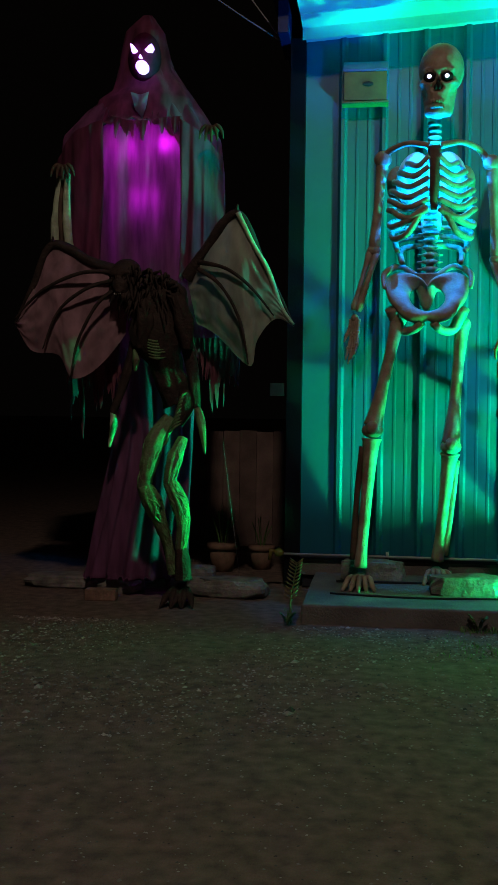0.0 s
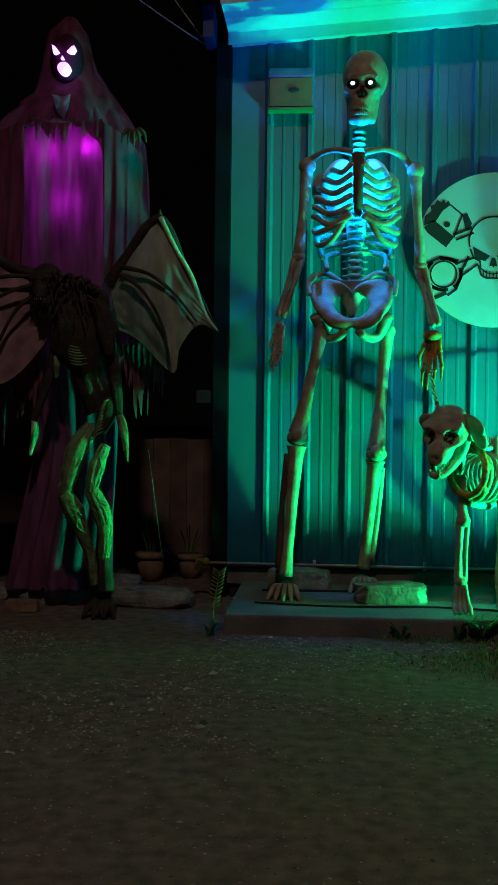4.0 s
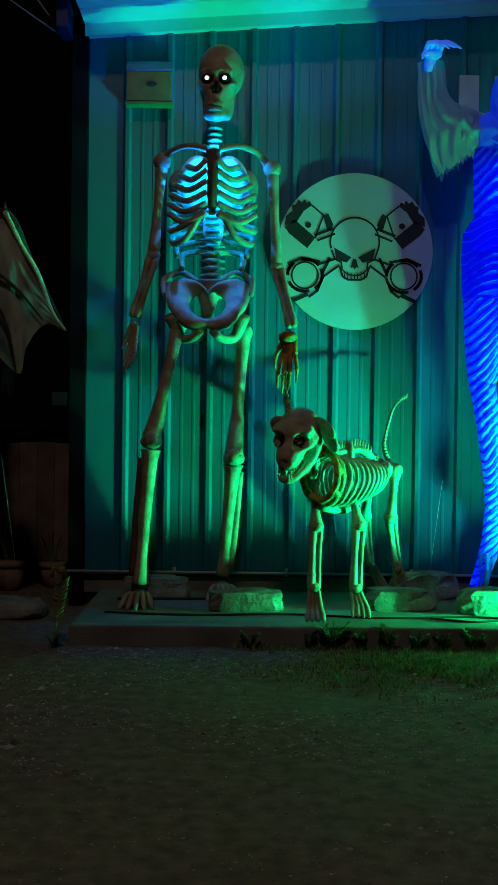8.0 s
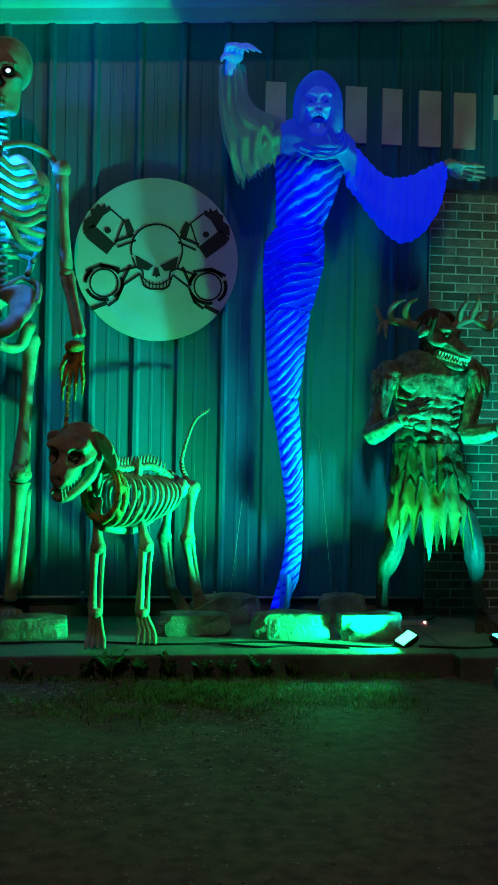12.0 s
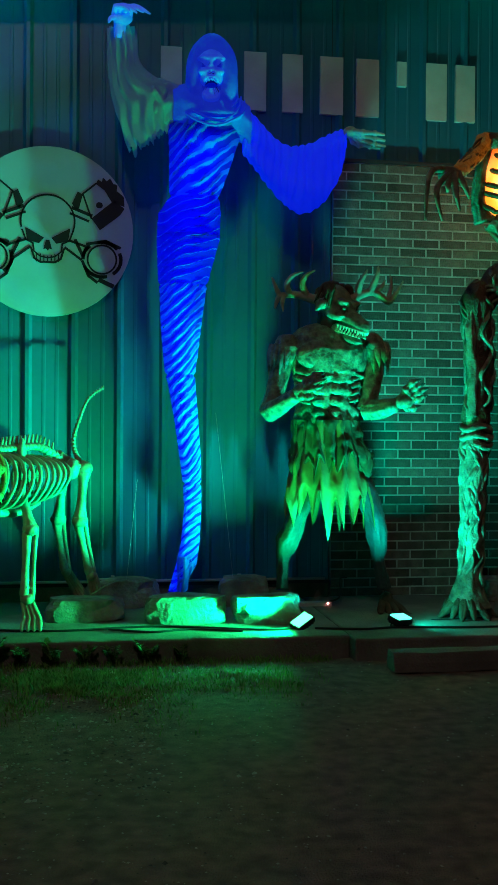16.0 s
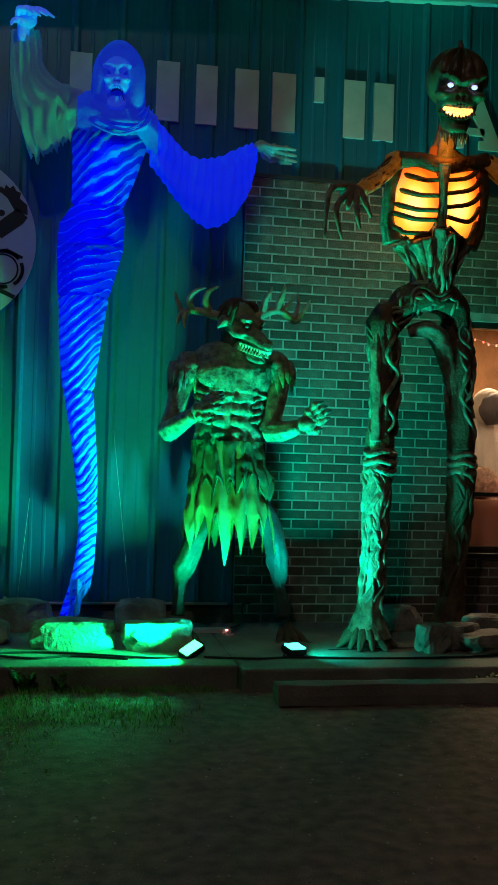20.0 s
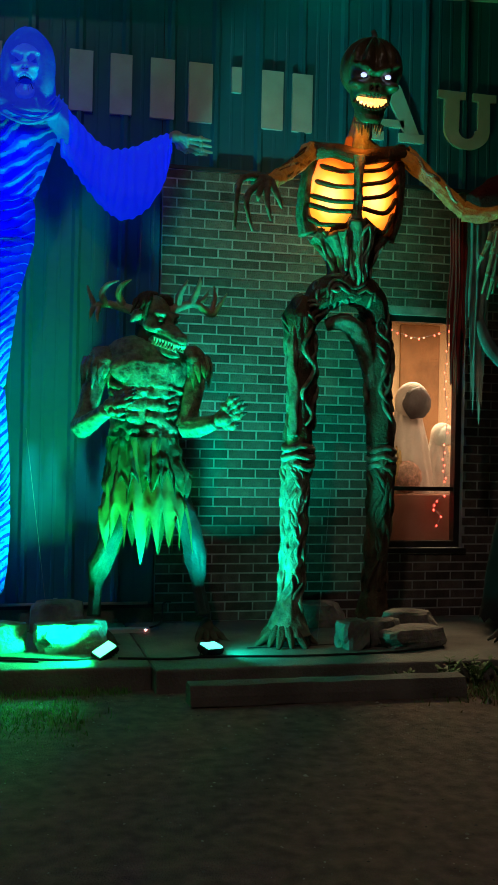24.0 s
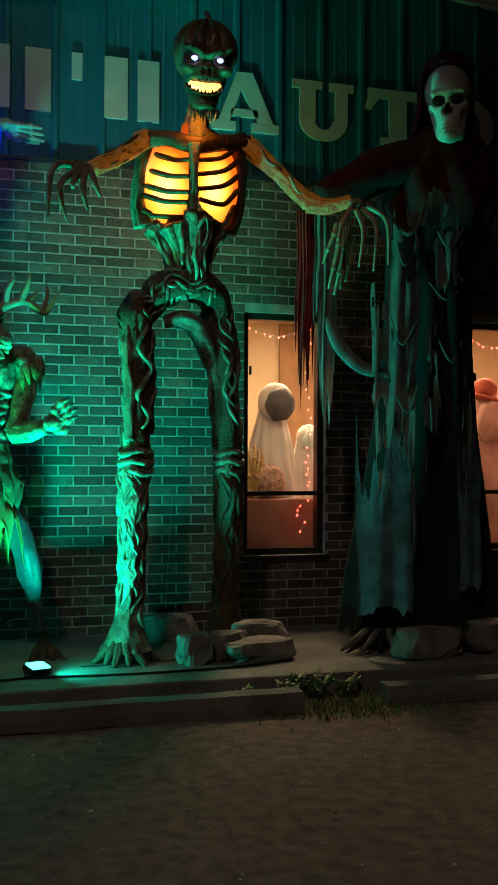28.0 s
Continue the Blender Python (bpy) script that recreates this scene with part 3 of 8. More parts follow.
def longbone(k, a, b, r, m, knob=1.7):
    """A straight bone with thick ends."""
    a, b = Vector(a), Vector(b)
    bone(k, [a, a.lerp(b, 0.1), a.lerp(b, 0.25), a.lerp(b, 0.5), a.lerp(b, 0.75), a.lerp(b, 0.92), b],
         [r * knob * 0.75, r * knob, r * 1.1, r * 0.92, r * 1.1, r * knob, r * knob * 0.7], m, 3, 10)


def sinew(k, points, radii, m, gnarl=0.3, strands=5, seg=22, steps=8, seed=0, flat=1.0):
    """A limb with strands and knots along it."""
    c = curve(points, steps)
    rr = spread(radii, len(c))
    n, side = len(c), None
    verts, faces, run = [], [], 0.0
    for i in range(n):
        d = (c[min(i + 1, n - 1)] - c[max(i - 1, 0)]).normalized()
        if i:
            run += (c[i] - c[i - 1]).length
        side = d.cross(Vector((0, 1, 0))).normalized() if side is None else (side - d * side.dot(d)).normalized()
        other = d.cross(side)
        for j in range(seg):
            a = 2 * math.pi * j / seg
            w = noise.noise(Vector((math.cos(a) * strands * 0.42, math.sin(a) * strands * 0.42 + seed * 7.3, run * 2.6 + seed)))
            w = (1 - 2.6 * abs(w)) * 0.7
            w2 = noise.noise(Vector((math.cos(a) * 1.2 + seed, math.sin(a) * 1.2, run * 9 + 5)))
            r = rr[i] * (1 + gnarl * (1.1 * w + 0.5 * w2))
            verts.append(c[i] + r * (math.cos(a) * side + flat * math.sin(a) * other))
    for i in range(n - 1):
        for j in range(seg):
            a, b = i * seg + j, i * seg + (j + 1) % seg
            faces.append((a, b, b + seg, a + seg))
    faces += [tuple(reversed(range(seg))), tuple(range((n - 1) * seg, n * seg))]
    k.add(verts, faces, m)


def carved(k, w, adds, cuts, m, hollow, seg=64, rings=56, blend=0.05, centre=(0, 0, 0), reach=0.75, lobes=0.0):
    """One skin round smoothly joined ellipsoids with others cut out of it, seen from a centre. adds, cuts: (centre, radii);
    the cuts marked True at the end are lined with the hollow's material."""
    t = np.linspace(0.001, math.pi - 0.001, rings + 1)[:, None]
    a = np.linspace(0, 2 * math.pi, seg, endpoint=False)[None, :]
    u = np.stack([np.sin(t) * np.cos(a), np.sin(t) * np.sin(a), np.cos(t) + 0 * a], -1)
    o = np.array(centre)

    def near(p, c, r):
        q = (p - np.array(c)) / np.array(r)
        return (np.sqrt((q * q).sum(-1)) - 1) * min(r)

    def field(p):
        d = None
        for c, r in adds:
            e = near(p, c, r)
            if d is None:
                d = e
            else:
                h = np.clip(0.5 + 0.5 * (d - e) / blend, 0, 1)
                d = d * (1 - h) + e * h - blend * h * (1 - h)
        for c, r, *_ in cuts:
            e = -near(p, c, r)
            h = np.clip(0.5 + 0.5 * (e - d) / (blend * 0.4), 0, 1)
            d = d * (1 - h) + e * h + blend * 0.4 * h * (1 - h)
        return d

    rad = np.full(u.shape[:2], reach)
    live = np.ones(u.shape[:2], bool)
    for i in range(150):
        live &= field(o + u * rad[..., None]) > 0
        rad = np.where(live, rad - reach / 150, rad)
    rad = np.maximum(rad, 0.02)
    rad = rad * (1 + lobes * (np.abs(np.cos(5 * a + 0.3)) - 0.7) * np.clip((np.cos(t) - 0.05) / 0.4, 0, 1))
    pts = o + u * rad[..., None]
    dark = np.zeros(u.shape[:2], bool)
    for c, r, *flag in cuts:
        if flag and flag[0]:
            dark |= near(pts, c, np.array(r) * 1.04) < 0
    verts = [w @ Vector(map(float, pts[i, j])) for i in range(rings + 1) for j in range(seg)]
    bone_f, dark_f = [], []
    for i in range(rings):
        for j in range(seg):
            q, n = i * seg + j, i * seg + (j + 1) % seg
            (dark_f if dark[i, j] and dark[i, (j + 1) % seg] and dark[i + 1, j] else bone_f).append((q + seg, n + seg, n, q))
    base = len(k.v)
    k.add(verts, bone_f, m)
    s = k.slot(hollow)
    for f in dark_f:
        k.f.append(tuple(base + i for i in f))
        k.m.append(s)


def skull(k, centre, h, turn, m, hollow, eye=None, jaw=0.0, iris=None, rim=1.0):
    """A skull h high that faces -y before the turn; jaw: how far it hangs open."""
    w = pose(*centre, *turn) @ Matrix.Scale(h, 4)
    both = [(s, 1) for s in (-1, 1)]
    adds = [((0, 0.06, 0.17), (0.285, 0.36, 0.325)), ((0, -0.12, -0.09), (0.225, 0.20, 0.26)), ((0, -0.13, -0.29), (0.150, 0.165, 0.17)), ((0, -0.19, -0.42 - jaw), (0.115, 0.105, 0.075))]
    cuts = [((0, -0.36, -0.08), (0.034, 0.15, 0.066), True), ((0.026, -0.36, -0.13), (0.042, 0.15, 0.055), True), ((-0.026, -0.36, -0.13), (0.042, 0.15, 0.055), True), ((0, -0.36, -0.328 - jaw * 0.5), (0.13, 0.09, 0.010 + jaw * 0.6), True)]
    for s, _ in both:
        adds += [((s * 0.175, -0.19, -0.055), (0.065, 0.10, 0.042)), ((s * 0.105, -0.265, 0.085), (0.11, 0.05, 0.03)), ((s * 0.150, -0.06, -0.27), (0.042, 0.085, 0.15)), ((s * 0.11, -0.13, -0.40 - jaw), (0.05, 0.09, 0.05))]
        cuts += [((s * 0.112, -0.345, 0.005), (0.092, 0.16, 0.080), True), ((s * 0.20, -0.24, -0.22), (0.055, 0.12, 0.095)), ((s * 0.315, -0.15, 0.08), (0.05, 0.15, 0.10))]
    carved(k, w, adds, cuts, m, hollow, 84, 76, 0.05, (0, -0.03, -0.08))

    def ball(c, r, mm, seg=12, rings=8):
        kk = Kit()
        kk.blob((0, 0, 0), r, mm, seg=seg, rings=rings)
        k.add([w @ (Vector(v) + Vector(c)) for v in kk.v], kk.f, mm)

    for i in range(-4, 5):
        a = i * 0.22
        for z, dz in ((-0.30, 0.028), (-0.362 - jaw, 0.026)):
            ball((0.105 * math.sin(a), -0.17 - 0.145 * math.cos(a), z), (0.0150, 0.020, dz * 1.15), m, 8, 6)
    for s in (-1, 1):
        ball((s * 0.112, -0.268, 0.002), (0.074, 0.032, 0.062), hollow, 18, 12)
        ball((s * 0.022, -0.292, -0.125), (0.026, 0.022, 0.036), hollow)
    ball((0, -0.285, -0.085), (0.022, 0.022, 0.05), hollow)
    if eye:
        for s in (-1, 1):
            ball((s * 0.110, -0.292, 0.004), (0.031, 0.024, 0.027), eye)
            if iris:
                ball((s * 0.109, -0.297, 0.0), (0.018, 0.012, 0.018), iris)


def hand_of_bones(k, wrist, tip, side, r, m, n=5, curl=0.25, fan=0.5, claw=None):
    """Palm and fingers from the wrist towards the tip; side: the way that the fingers spread."""
    w, t, s = Vector(wrist), Vector(tip), Vector(side).normalized()
    d = t - w
    bend = d.cross(s).normalized()
    L = d.length
    for i in range(n):
        f = (i - (n - 1) / 2) / max(1, n - 1)
        length = 1.0 - 0.35 * abs(f) - (0.25 if i == 0 else 0)
        base = w + d * 0.12 + s * L * 0.18 * f
        kn = w + d * 0.45 * length + s * L * fan * 0.55 * f
        mid = w + d * 0.75 * length + s * L * fan * 0.8 * f + bend * L * curl * 0.4
        end = w + d * length + s * L * fan * 0.8 * f + bend * L * curl
        bone(k, [base, kn, mid, end], [r * 1.1, r * 1.15, r * 0.9, r * 0.45], m, 4, 7)
        k.blob(kn, (r * 1.5,) * 3, m, seg=8, rings=6)
        k.blob(mid, (r * 1.25,) * 3, m, seg=8, rings=6)
        if claw:
            k.tube([end, end + (end - mid).normalized() * L * 0.12 + bend * L * 0.05], [r * 0.6, r * 0.1], claw, 6)
    k.blob(w + d * 0.1, (r * 2.2, r * 2.2, r * 2.2), m, seg=10, rings=6)


def drape(k, top, drop, m, wave=0.03, folds=6, rag=0.12, nu=48, nv=14, seed=0, lift=0.0):
    """A hanging cloth from a line of points; drop: how long it hangs, one number or one for each point."""
    c = curve(top, max(2, nu // max(1, len(top) - 1)))
    n = len(c)
    dd = spread(drop if isinstance(drop, (list, tuple)) else [drop], n)

    def fn(u, v):
        i = min(n - 1, round(u * (n - 1)))
        tear = 1 - rag * (0.9 + 1.3 * noise.noise(Vector((u * folds * 1.7, seed, 0.5))) + 0.5 * noise.noise(Vector((u * folds * 6, seed, 2.5))))
        L = dd[i] * tear
        off = wave * (math.sin(u * folds * 6.28 + seed + v * 1.5) + 0.6 * noise.noise(Vector((u * folds * 2, v * 2, seed)))) * (0.3 + 0.7 * v)
        sway = 0.05 * noise.noise(Vector((v * 1.6, seed * 1.3, 4))) * v
        jag = lift * (noise.noise(Vector((u * folds * 2.3, seed, 7.5))) + 0.5 * noise.noise(Vector((u * folds * 7, seed, 9.5)))) * (1 - v)
        return c[i] + Vector((0.4 * off + sway, off, jag - L * v))

    k.grid(fn, n - 1, nv, m)


def loft(k, rows, m, deep=0.6, folds=7, fold=0.01, nu=48, nv=40, ripple=0.0, rag=0.0):
    """A closed cloth hose through pairs of points, one edge and the other at each station, with folds along it and
    ripples across it; rag: how far its last edge is torn."""
    n = nv + 1
    ea, eb = curve([a for a, b in rows], 12), curve([b for a, b in rows], 12)

    def along(c, v):
        x = v * (len(c) - 1)
        i = min(len(c) - 2, int(x))
        return c[i].lerp(c[i + 1], x - i)

    run = (along(ea, 1) - along(ea, 0) + along(eb, 1) - along(eb, 0)).normalized()

    def fn(u, v):
        a = 2 * math.pi * u
        p, q = along(ea, v), along(eb, v)
        half = (q - p) / 2
        f = fold * (math.sin(a * folds + 3 * noise.noise(Vector((v * 3, folds, 1)))) + noise.noise(Vector((math.cos(a) * 3, math.sin(a) * 3, v * 5 + folds))))
        f += ripple * math.sin(v * 95 + 2.5 * noise.noise(Vector((v * 9, math.cos(a), 2)))) * (0.4 + 0.6 * abs(math.sin(a)))
        out = (p + q) / 2 + half * math.cos(a) + Vector((0, (half.length * deep + f) * math.sin(a), 0)) + half.normalized() * f * math.cos(a)
        if rag and v > 0.8:
            out += run * rag * (v - 0.8) * 5 * (noise.noise(Vector((math.cos(a) * 5, math.sin(a) * 2, 3))) + 0.6 * noise.noise(Vector((math.cos(a) * 14, math.sin(a) * 3, 8))))
        return out

    k.grid(fn, nu, nv, m, closed=True)


def vines(k, path, reach, count, r, m, seed=0, turns=0.5, steps=9):
    """Strands that wind along a limb, over its surface."""
    rng = random.Random(seed)
    c = curve(path, steps)
    n = len(c)
    rr = spread(reach if isinstance(reach, (list, tuple)) else [reach], n)
    for _ in range(count):
        a0, w, h = rng.uniform(0, 6.28), rng.uniform(-turns, turns) * 6.28, rng.uniform(0, 6)
        i0, i1 = int(n * rng.uniform(0, 0.25)), int(n * rng.uniform(0.7, 1.0))
        pts, side = [], None
        for i in range(i0, i1):
            d = (c[min(i + 1, n - 1)] - c[max(i - 1, 0)]).normalized()
            side = d.cross(Vector((0, 1, 0))).normalized()
            a = a0 + w * i / n + 0.45 * math.sin(i * 0.5 + h)
            pts.append(c[i] + (side * math.cos(a) + d.cross(side) * math.sin(a)) * rr[i] * (1 + 0.10 * math.sin(i * 0.9 + h)))
        if len(pts) > 3:
            q = r * rng.uniform(0.6, 1.3)
            k.tube(pts, [q * (0.5 + 0.5 * math.sin(math.pi * (0.1 + 0.8 * j / len(pts)))) for j in range(len(pts))], m, 7)


def lit_through(m, share, tint=(0.75, 0.76, 0.8)):
    """Makes a thin cloth of the material: part of the light goes through it."""
    nt = m.node_tree
    b, out = nt.nodes["Principled BSDF"], nt.nodes["Material Output"]
    tr, mx = nt.nodes.new("ShaderNodeBsdfTranslucent"), nt.nodes.new("ShaderNodeMixShader")
    tr.inputs["Color"].default_value = (*tint, 1)
    mx.inputs["Fac"].default_value = share
    nt.links.new(b.outputs["BSDF"], mx.inputs[1])
    nt.links.new(tr.outputs["BSDF"], mx.inputs[2])
    nt.links.new(mx.outputs["Shader"], out.inputs["Surface"])
    return m


SKELEYE = glow("eye_lens_white", (0.62, 0.62, 1.0), 1.5)


def giant_skeleton():
    k = Kit()
    B, D = BONE, BONEDARK
    skull(k, (-0.429, -0.720, 3.728), 0.555, (3, 2, -9), B, BLACK, SKELEYE)
    # spine
    for i in range(6):
        z = 3.44 - 0.042 * i
        k.blob((-0.462, -0.66, z), (0.055, 0.055, 0.017), B, seg=12, rings=6)
        k.tube([(-0.462, -0.62, z), (-0.462, -0.56, z - 0.02)], [0.018, 0.008], B, 6)
    for i in range(19):
        z = 3.19 - 0.05 * i
        y = -0.52 - 0.06 * math.sin(i / 18 * 3.0)
        k.blob((-0.475, y, z), (0.05 + 0.0009 * i, 0.05, 0.021), B, seg=12, rings=6)
        k.tube([(-0.475, y + 0.03, z), (-0.475, y + 0.12, z - 0.03)], [0.016, 0.006], B, 6)
        for s in (-1, 1):
            k.tube([(-0.475, y, z), (-0.475 + s * 0.09, y + 0.02, z)], [0.014, 0.007], B, 6)
    k.tube([(-0.475, -0.54, 3.5), (-0.475, -0.54, 2.2)], 0.03, B, 8)
    # breastbone
    bone(k, [(-0.468, -0.86, 3.24), (-0.468, -0.90, 3.1), (-0.468, -0.91, 2.93), (-0.468, -0.88, 2.80)], [0.05, 0.036, 0.036, 0.02], D, 4, 8, 0.5)
    # ribs: from the spine round to the front
    for s in (-1, 1):
        for i in range(10):
            u = i / 9
            half = (0.17, 0.225, 0.262, 0.282, 0.292, 0.296, 0.290, 0.276, 0.250, 0.215)[i]
            z = 3.21 - 0.066 * i
            c = -0.472
            if i < 6:
                dip = 0.06 + 0.035 * i / 5
                pts = [(c, -0.53, z), (c + s * half * 0.6, -0.47, z + 0.01), (c + s * half, -0.60, z - 0.02), (c + s * half * 0.95, -0.74, z - 0.055), (c + s * half * 0.6, -0.855, z - dip - 0.035), (c + s * 0.035, -0.895, z - dip + 0.022)]
            else:
                low = z - 0.10 - 0.02 * (i - 6)
                pts = [(c, -0.53, z), (c + s * half * 0.6, -0.47, z), (c + s * half, -0.60, z - 0.05), (c + s * half * 0.95, -0.74, low), (c + s * half * 0.62, -0.85, low + 0.02), (c + s * (0.05 + 0.035 * (i - 6)), -0.88, 2.83 - 0.05 * (i - 6))]
            if i >= 8:
                pts = pts[:4]
            bone(k, pts, [0.018, 0.02, 0.022, 0.023, 0.022, 0.02], B, 5, 8, 1.0)
        # collar bone and shoulder blade
        bone(k, [(-0.468 + s * 0.04, -0.86, 3.25), (-0.468 + s * 0.18, -0.84, 3.275), (-0.468 + s * 0.31, -0.74, 3.25), ((-0.80, -0.70, 3.215) if s < 0 else (-0.09, -0.70, 3.17))], [0.026, 0.02, 0.022, 0.03], B, 5, 8)
        k.blob((-0.475 + s * 0.22, -0.47, 3.06), (0.10, 0.025, 0.15), B, (0, s * 12, 0), 12, 8)
    # shallow inner shell that catches the chest light
    for s in (-1, 1):
        k.blob((-0.472 + s * 0.125, -0.58, 3.08), (0.13, 0.07, 0.20), SKELLINER, (0, s * -8, 0), 18, 12)
    k.blob((-0.47, -0.56, 2.78), (0.075, 0.05, 0.16), SKELLINER, seg=16, rings=10)
    # arms
    for pts in (((-0.825, -0.700, 3.199), (-0.879, -0.680, 2.558), (-1.001, -0.740, 2.119)), ((-0.062, -0.700, 3.159), (-0.019, -0.700, 2.480), (0.081, -0.860, 2.051))):
        sh, el, wr = (Vector(p) for p in pts)
        k.blob(sh, (0.062, 0.06, 0.062), B, seg=14, rings=10)
        longbone(k, sh, el, 0.033, B, 1.35)
        mid = (wr - el).cross(Vector((0, 1, 0))).normalized() * 0.024
        longbone(k, el + mid, wr + mid * 0.7, 0.021, B, 1.4)
        longbone(k, el - mid, wr - mid * 0.7, 0.018, B, 1.5)
        k.blob(el, (0.05, 0.045, 0.04), B, seg=12, rings=8)
    hand_of_bones(k, (-1.005, -0.740, 2.103), (-1.025, -0.800, 1.726), (1, -0.6, 0), 0.013, B, 5, 0.12, 0.3)
    hand_of_bones(k, (0.077, -0.870, 2.019), (-0.007, -1.000, 1.623), (1, -0.4, 0), 0.014, RUSTBONE, 5, -0.15, 0.5)
    k.blob((0.053, -0.900, 1.978), (0.065, 0.06, 0.045), RUSTBONE, seg=12, rings=8)
    # pelvis
    c = Vector((-0.498, -0.700, 2.235))
    def basin(u, v):
        """A heart-shaped bone ring: wide wings above, a round opening, the pubic arch below."""
        a, f = 2 * math.pi * u, 2 * math.pi * v
        turn = abs(((a + math.pi) % (2 * math.pi)) - math.pi)
        out = between(turn, [0, 0.35, 0.75, 1.05, 1.5, 2.0, 2.5, 2.9, 3.1416], [0.10, 0.20, 0.30, 0.335, 0.285, 0.245, 0.25, 0.235, 0.205])
        hole = between(turn, [0, 0.8, 1.6, 2.4, 3.1416], [0.05, 0.115, 0.125, 0.125, 0.13])
        r = 0.5 * (out + hole) + 0.5 * (out - hole) * math.cos(f)
        thick = between(turn, [0, 0.9, 1.6, 2.3, 3.1416], [0.05, 0.022, 0.04, 0.05, 0.04])
        y = 0.10 * math.cos(a) - 0.05 + 0.09 * (r / 0.3) ** 2 * max(0, math.cos(a)) - 0.05 * math.cos(f) * max(0, math.cos(a))
        return c + Vector((math.sin(a) * r, y - thick * math.sin(f) + 0.006 * noise.noise(Vector((a * 3, f, 2))), math.cos(a) * r * 0.86 - 0.02))

    k.grid(basin, 84, 14, B, closed=False)
    for s in (-1, 1):
        bone(k, [c + Vector((s * 0.06, 0.10, 0.14)), c + Vector((s * 0.19, 0.09, 0.215)), c + Vector((s * 0.30, 0.0, 0.15)), c + Vector((s * 0.30, -0.06, 0.04))], [0.02, 0.022, 0.024, 0.016], B, 6, 8)
        bone(k, [c + Vector((s * 0.25, -0.06, -0.10)), c + Vector((s * 0.19, 0.0, -0.24)), c + Vector((s * 0.1, -0.1, -0.26)), c + Vector((s * 0.04, -0.15, -0.21))], [0.05, 0.036, 0.03, 0.03], B, 6, 10)
    bone(k, [c + Vector((0, 0.10, 0.17)), c + Vector((0, 0.11, 0.04)), c + Vector((0, 0.06, -0.1))], [0.095, 0.075, 0.02], B, 6, 14)
    # legs
    for hip, knee, ankle, foot in (((-0.698, -0.720, 2.062), (-0.869, -0.800, 1.264), (-0.940, -0.800, 0.287), (-0.95, -0.98, 0.13)), ((-0.244, -0.640, 2.029), (-0.305, -0.580, 1.149), (-0.378, -0.400, 0.298), (-0.37, -0.62, 0.13))):
        hip, knee, ankle, foot = (Vector(p) for p in (hip, knee, ankle, foot))
        d = (knee - hip)
        k.blob(hip, (0.062, 0.062, 0.062), B, seg=14, rings=10)
        bone(k, [hip + Vector((0, 0, 0.0)), hip + d * 0.05, hip + d * 0.3, hip + d * 0.6, hip + d * 0.85, knee + Vector((0, 0, 0.03))], [0.06, 0.052, 0.04, 0.042, 0.058, 0.068], B, 4, 12)
        k.blob(knee, (0.077, 0.075, 0.055), B, seg=14, rings=10)
        k.blob(knee + Vector((0, -0.065, 0.02)), (0.045, 0.035, 0.05), B, seg=12, rings=8)
        e = ankle - knee
        bone(k, [knee + e * 0.06, knee + e * 0.14, knee + e * 0.45, knee + e * 0.8, ankle], [0.075, 0.055, 0.042, 0.038, 0.05], B, 4, 12)
        off = Vector((-0.055 if hip.x < -0.5 else 0.05, 0.03, 0))
        bone(k, [knee + e * 0.12 + off, knee + e * 0.5 + off * 1.25, knee + e * 0.95 + off], [0.03, 0.02, 0.028], D if hip.x < -0.5 else B, 4, 8)
        # foot
        k.blob((ankle.x, ankle.y + 0.04, 0.19), (0.06, 0.09, 0.055), B, seg=12, rings=8)
        for i in range(5):
            f = (i - 2) * 0.036
            a0 = Vector((ankle.x + f * 0.5, ankle.y, 0.21))
            a2 = Vector((foot.x + f * 1.6, foot.y + abs(f) * 0.5, 0.135))
            bone(k, [a0, a0.lerp(a2, 0.45) + Vector((0, 0, 0.045)), a0.lerp(a2, 0.75) + Vector((0, 0, 0.018)), a2], [0.02, 0.018, 0.02, 0.011], B, 4, 7)
            k.blob(a0.lerp(a2, 0.74) + Vector((0, 0, 0.018)), (0.021,) * 3, B, seg=8, rings=6)
    k.tube([(-1.12, -0.55, 0.135), (-0.2, -0.5, 0.135)], 0.014, BLACK, 8)
    k.tube([(-0.92, -0.9, 0.135), (-0.92, -0.25, 0.135)], 0.014, BLACK, 8)
    k.tube([(-0.38, -0.6, 0.135), (-0.38, -0.15, 0.135)], 0.014, BLACK, 8)
    k.push((-0.25, -7.77, 1.35), 1.01, 0.121)
    k.thing("giant_skeleton", "twelve-foot aged bone skeleton prop with glowing eyes and blue-lit ribs", "statue")


SKELLINER = mat("pale_liner", (0.7, 0.75, 0.78), 0.6, vary=0.1, bump=0.1)
RUSTBONE = mat("rust_stained_bone", (0.80, 0.30, 0.04), 0.6, vary=0.5, scale=18, bump=0.3, second=(0.10, 0.05, 0.02))
giant_skeleton()


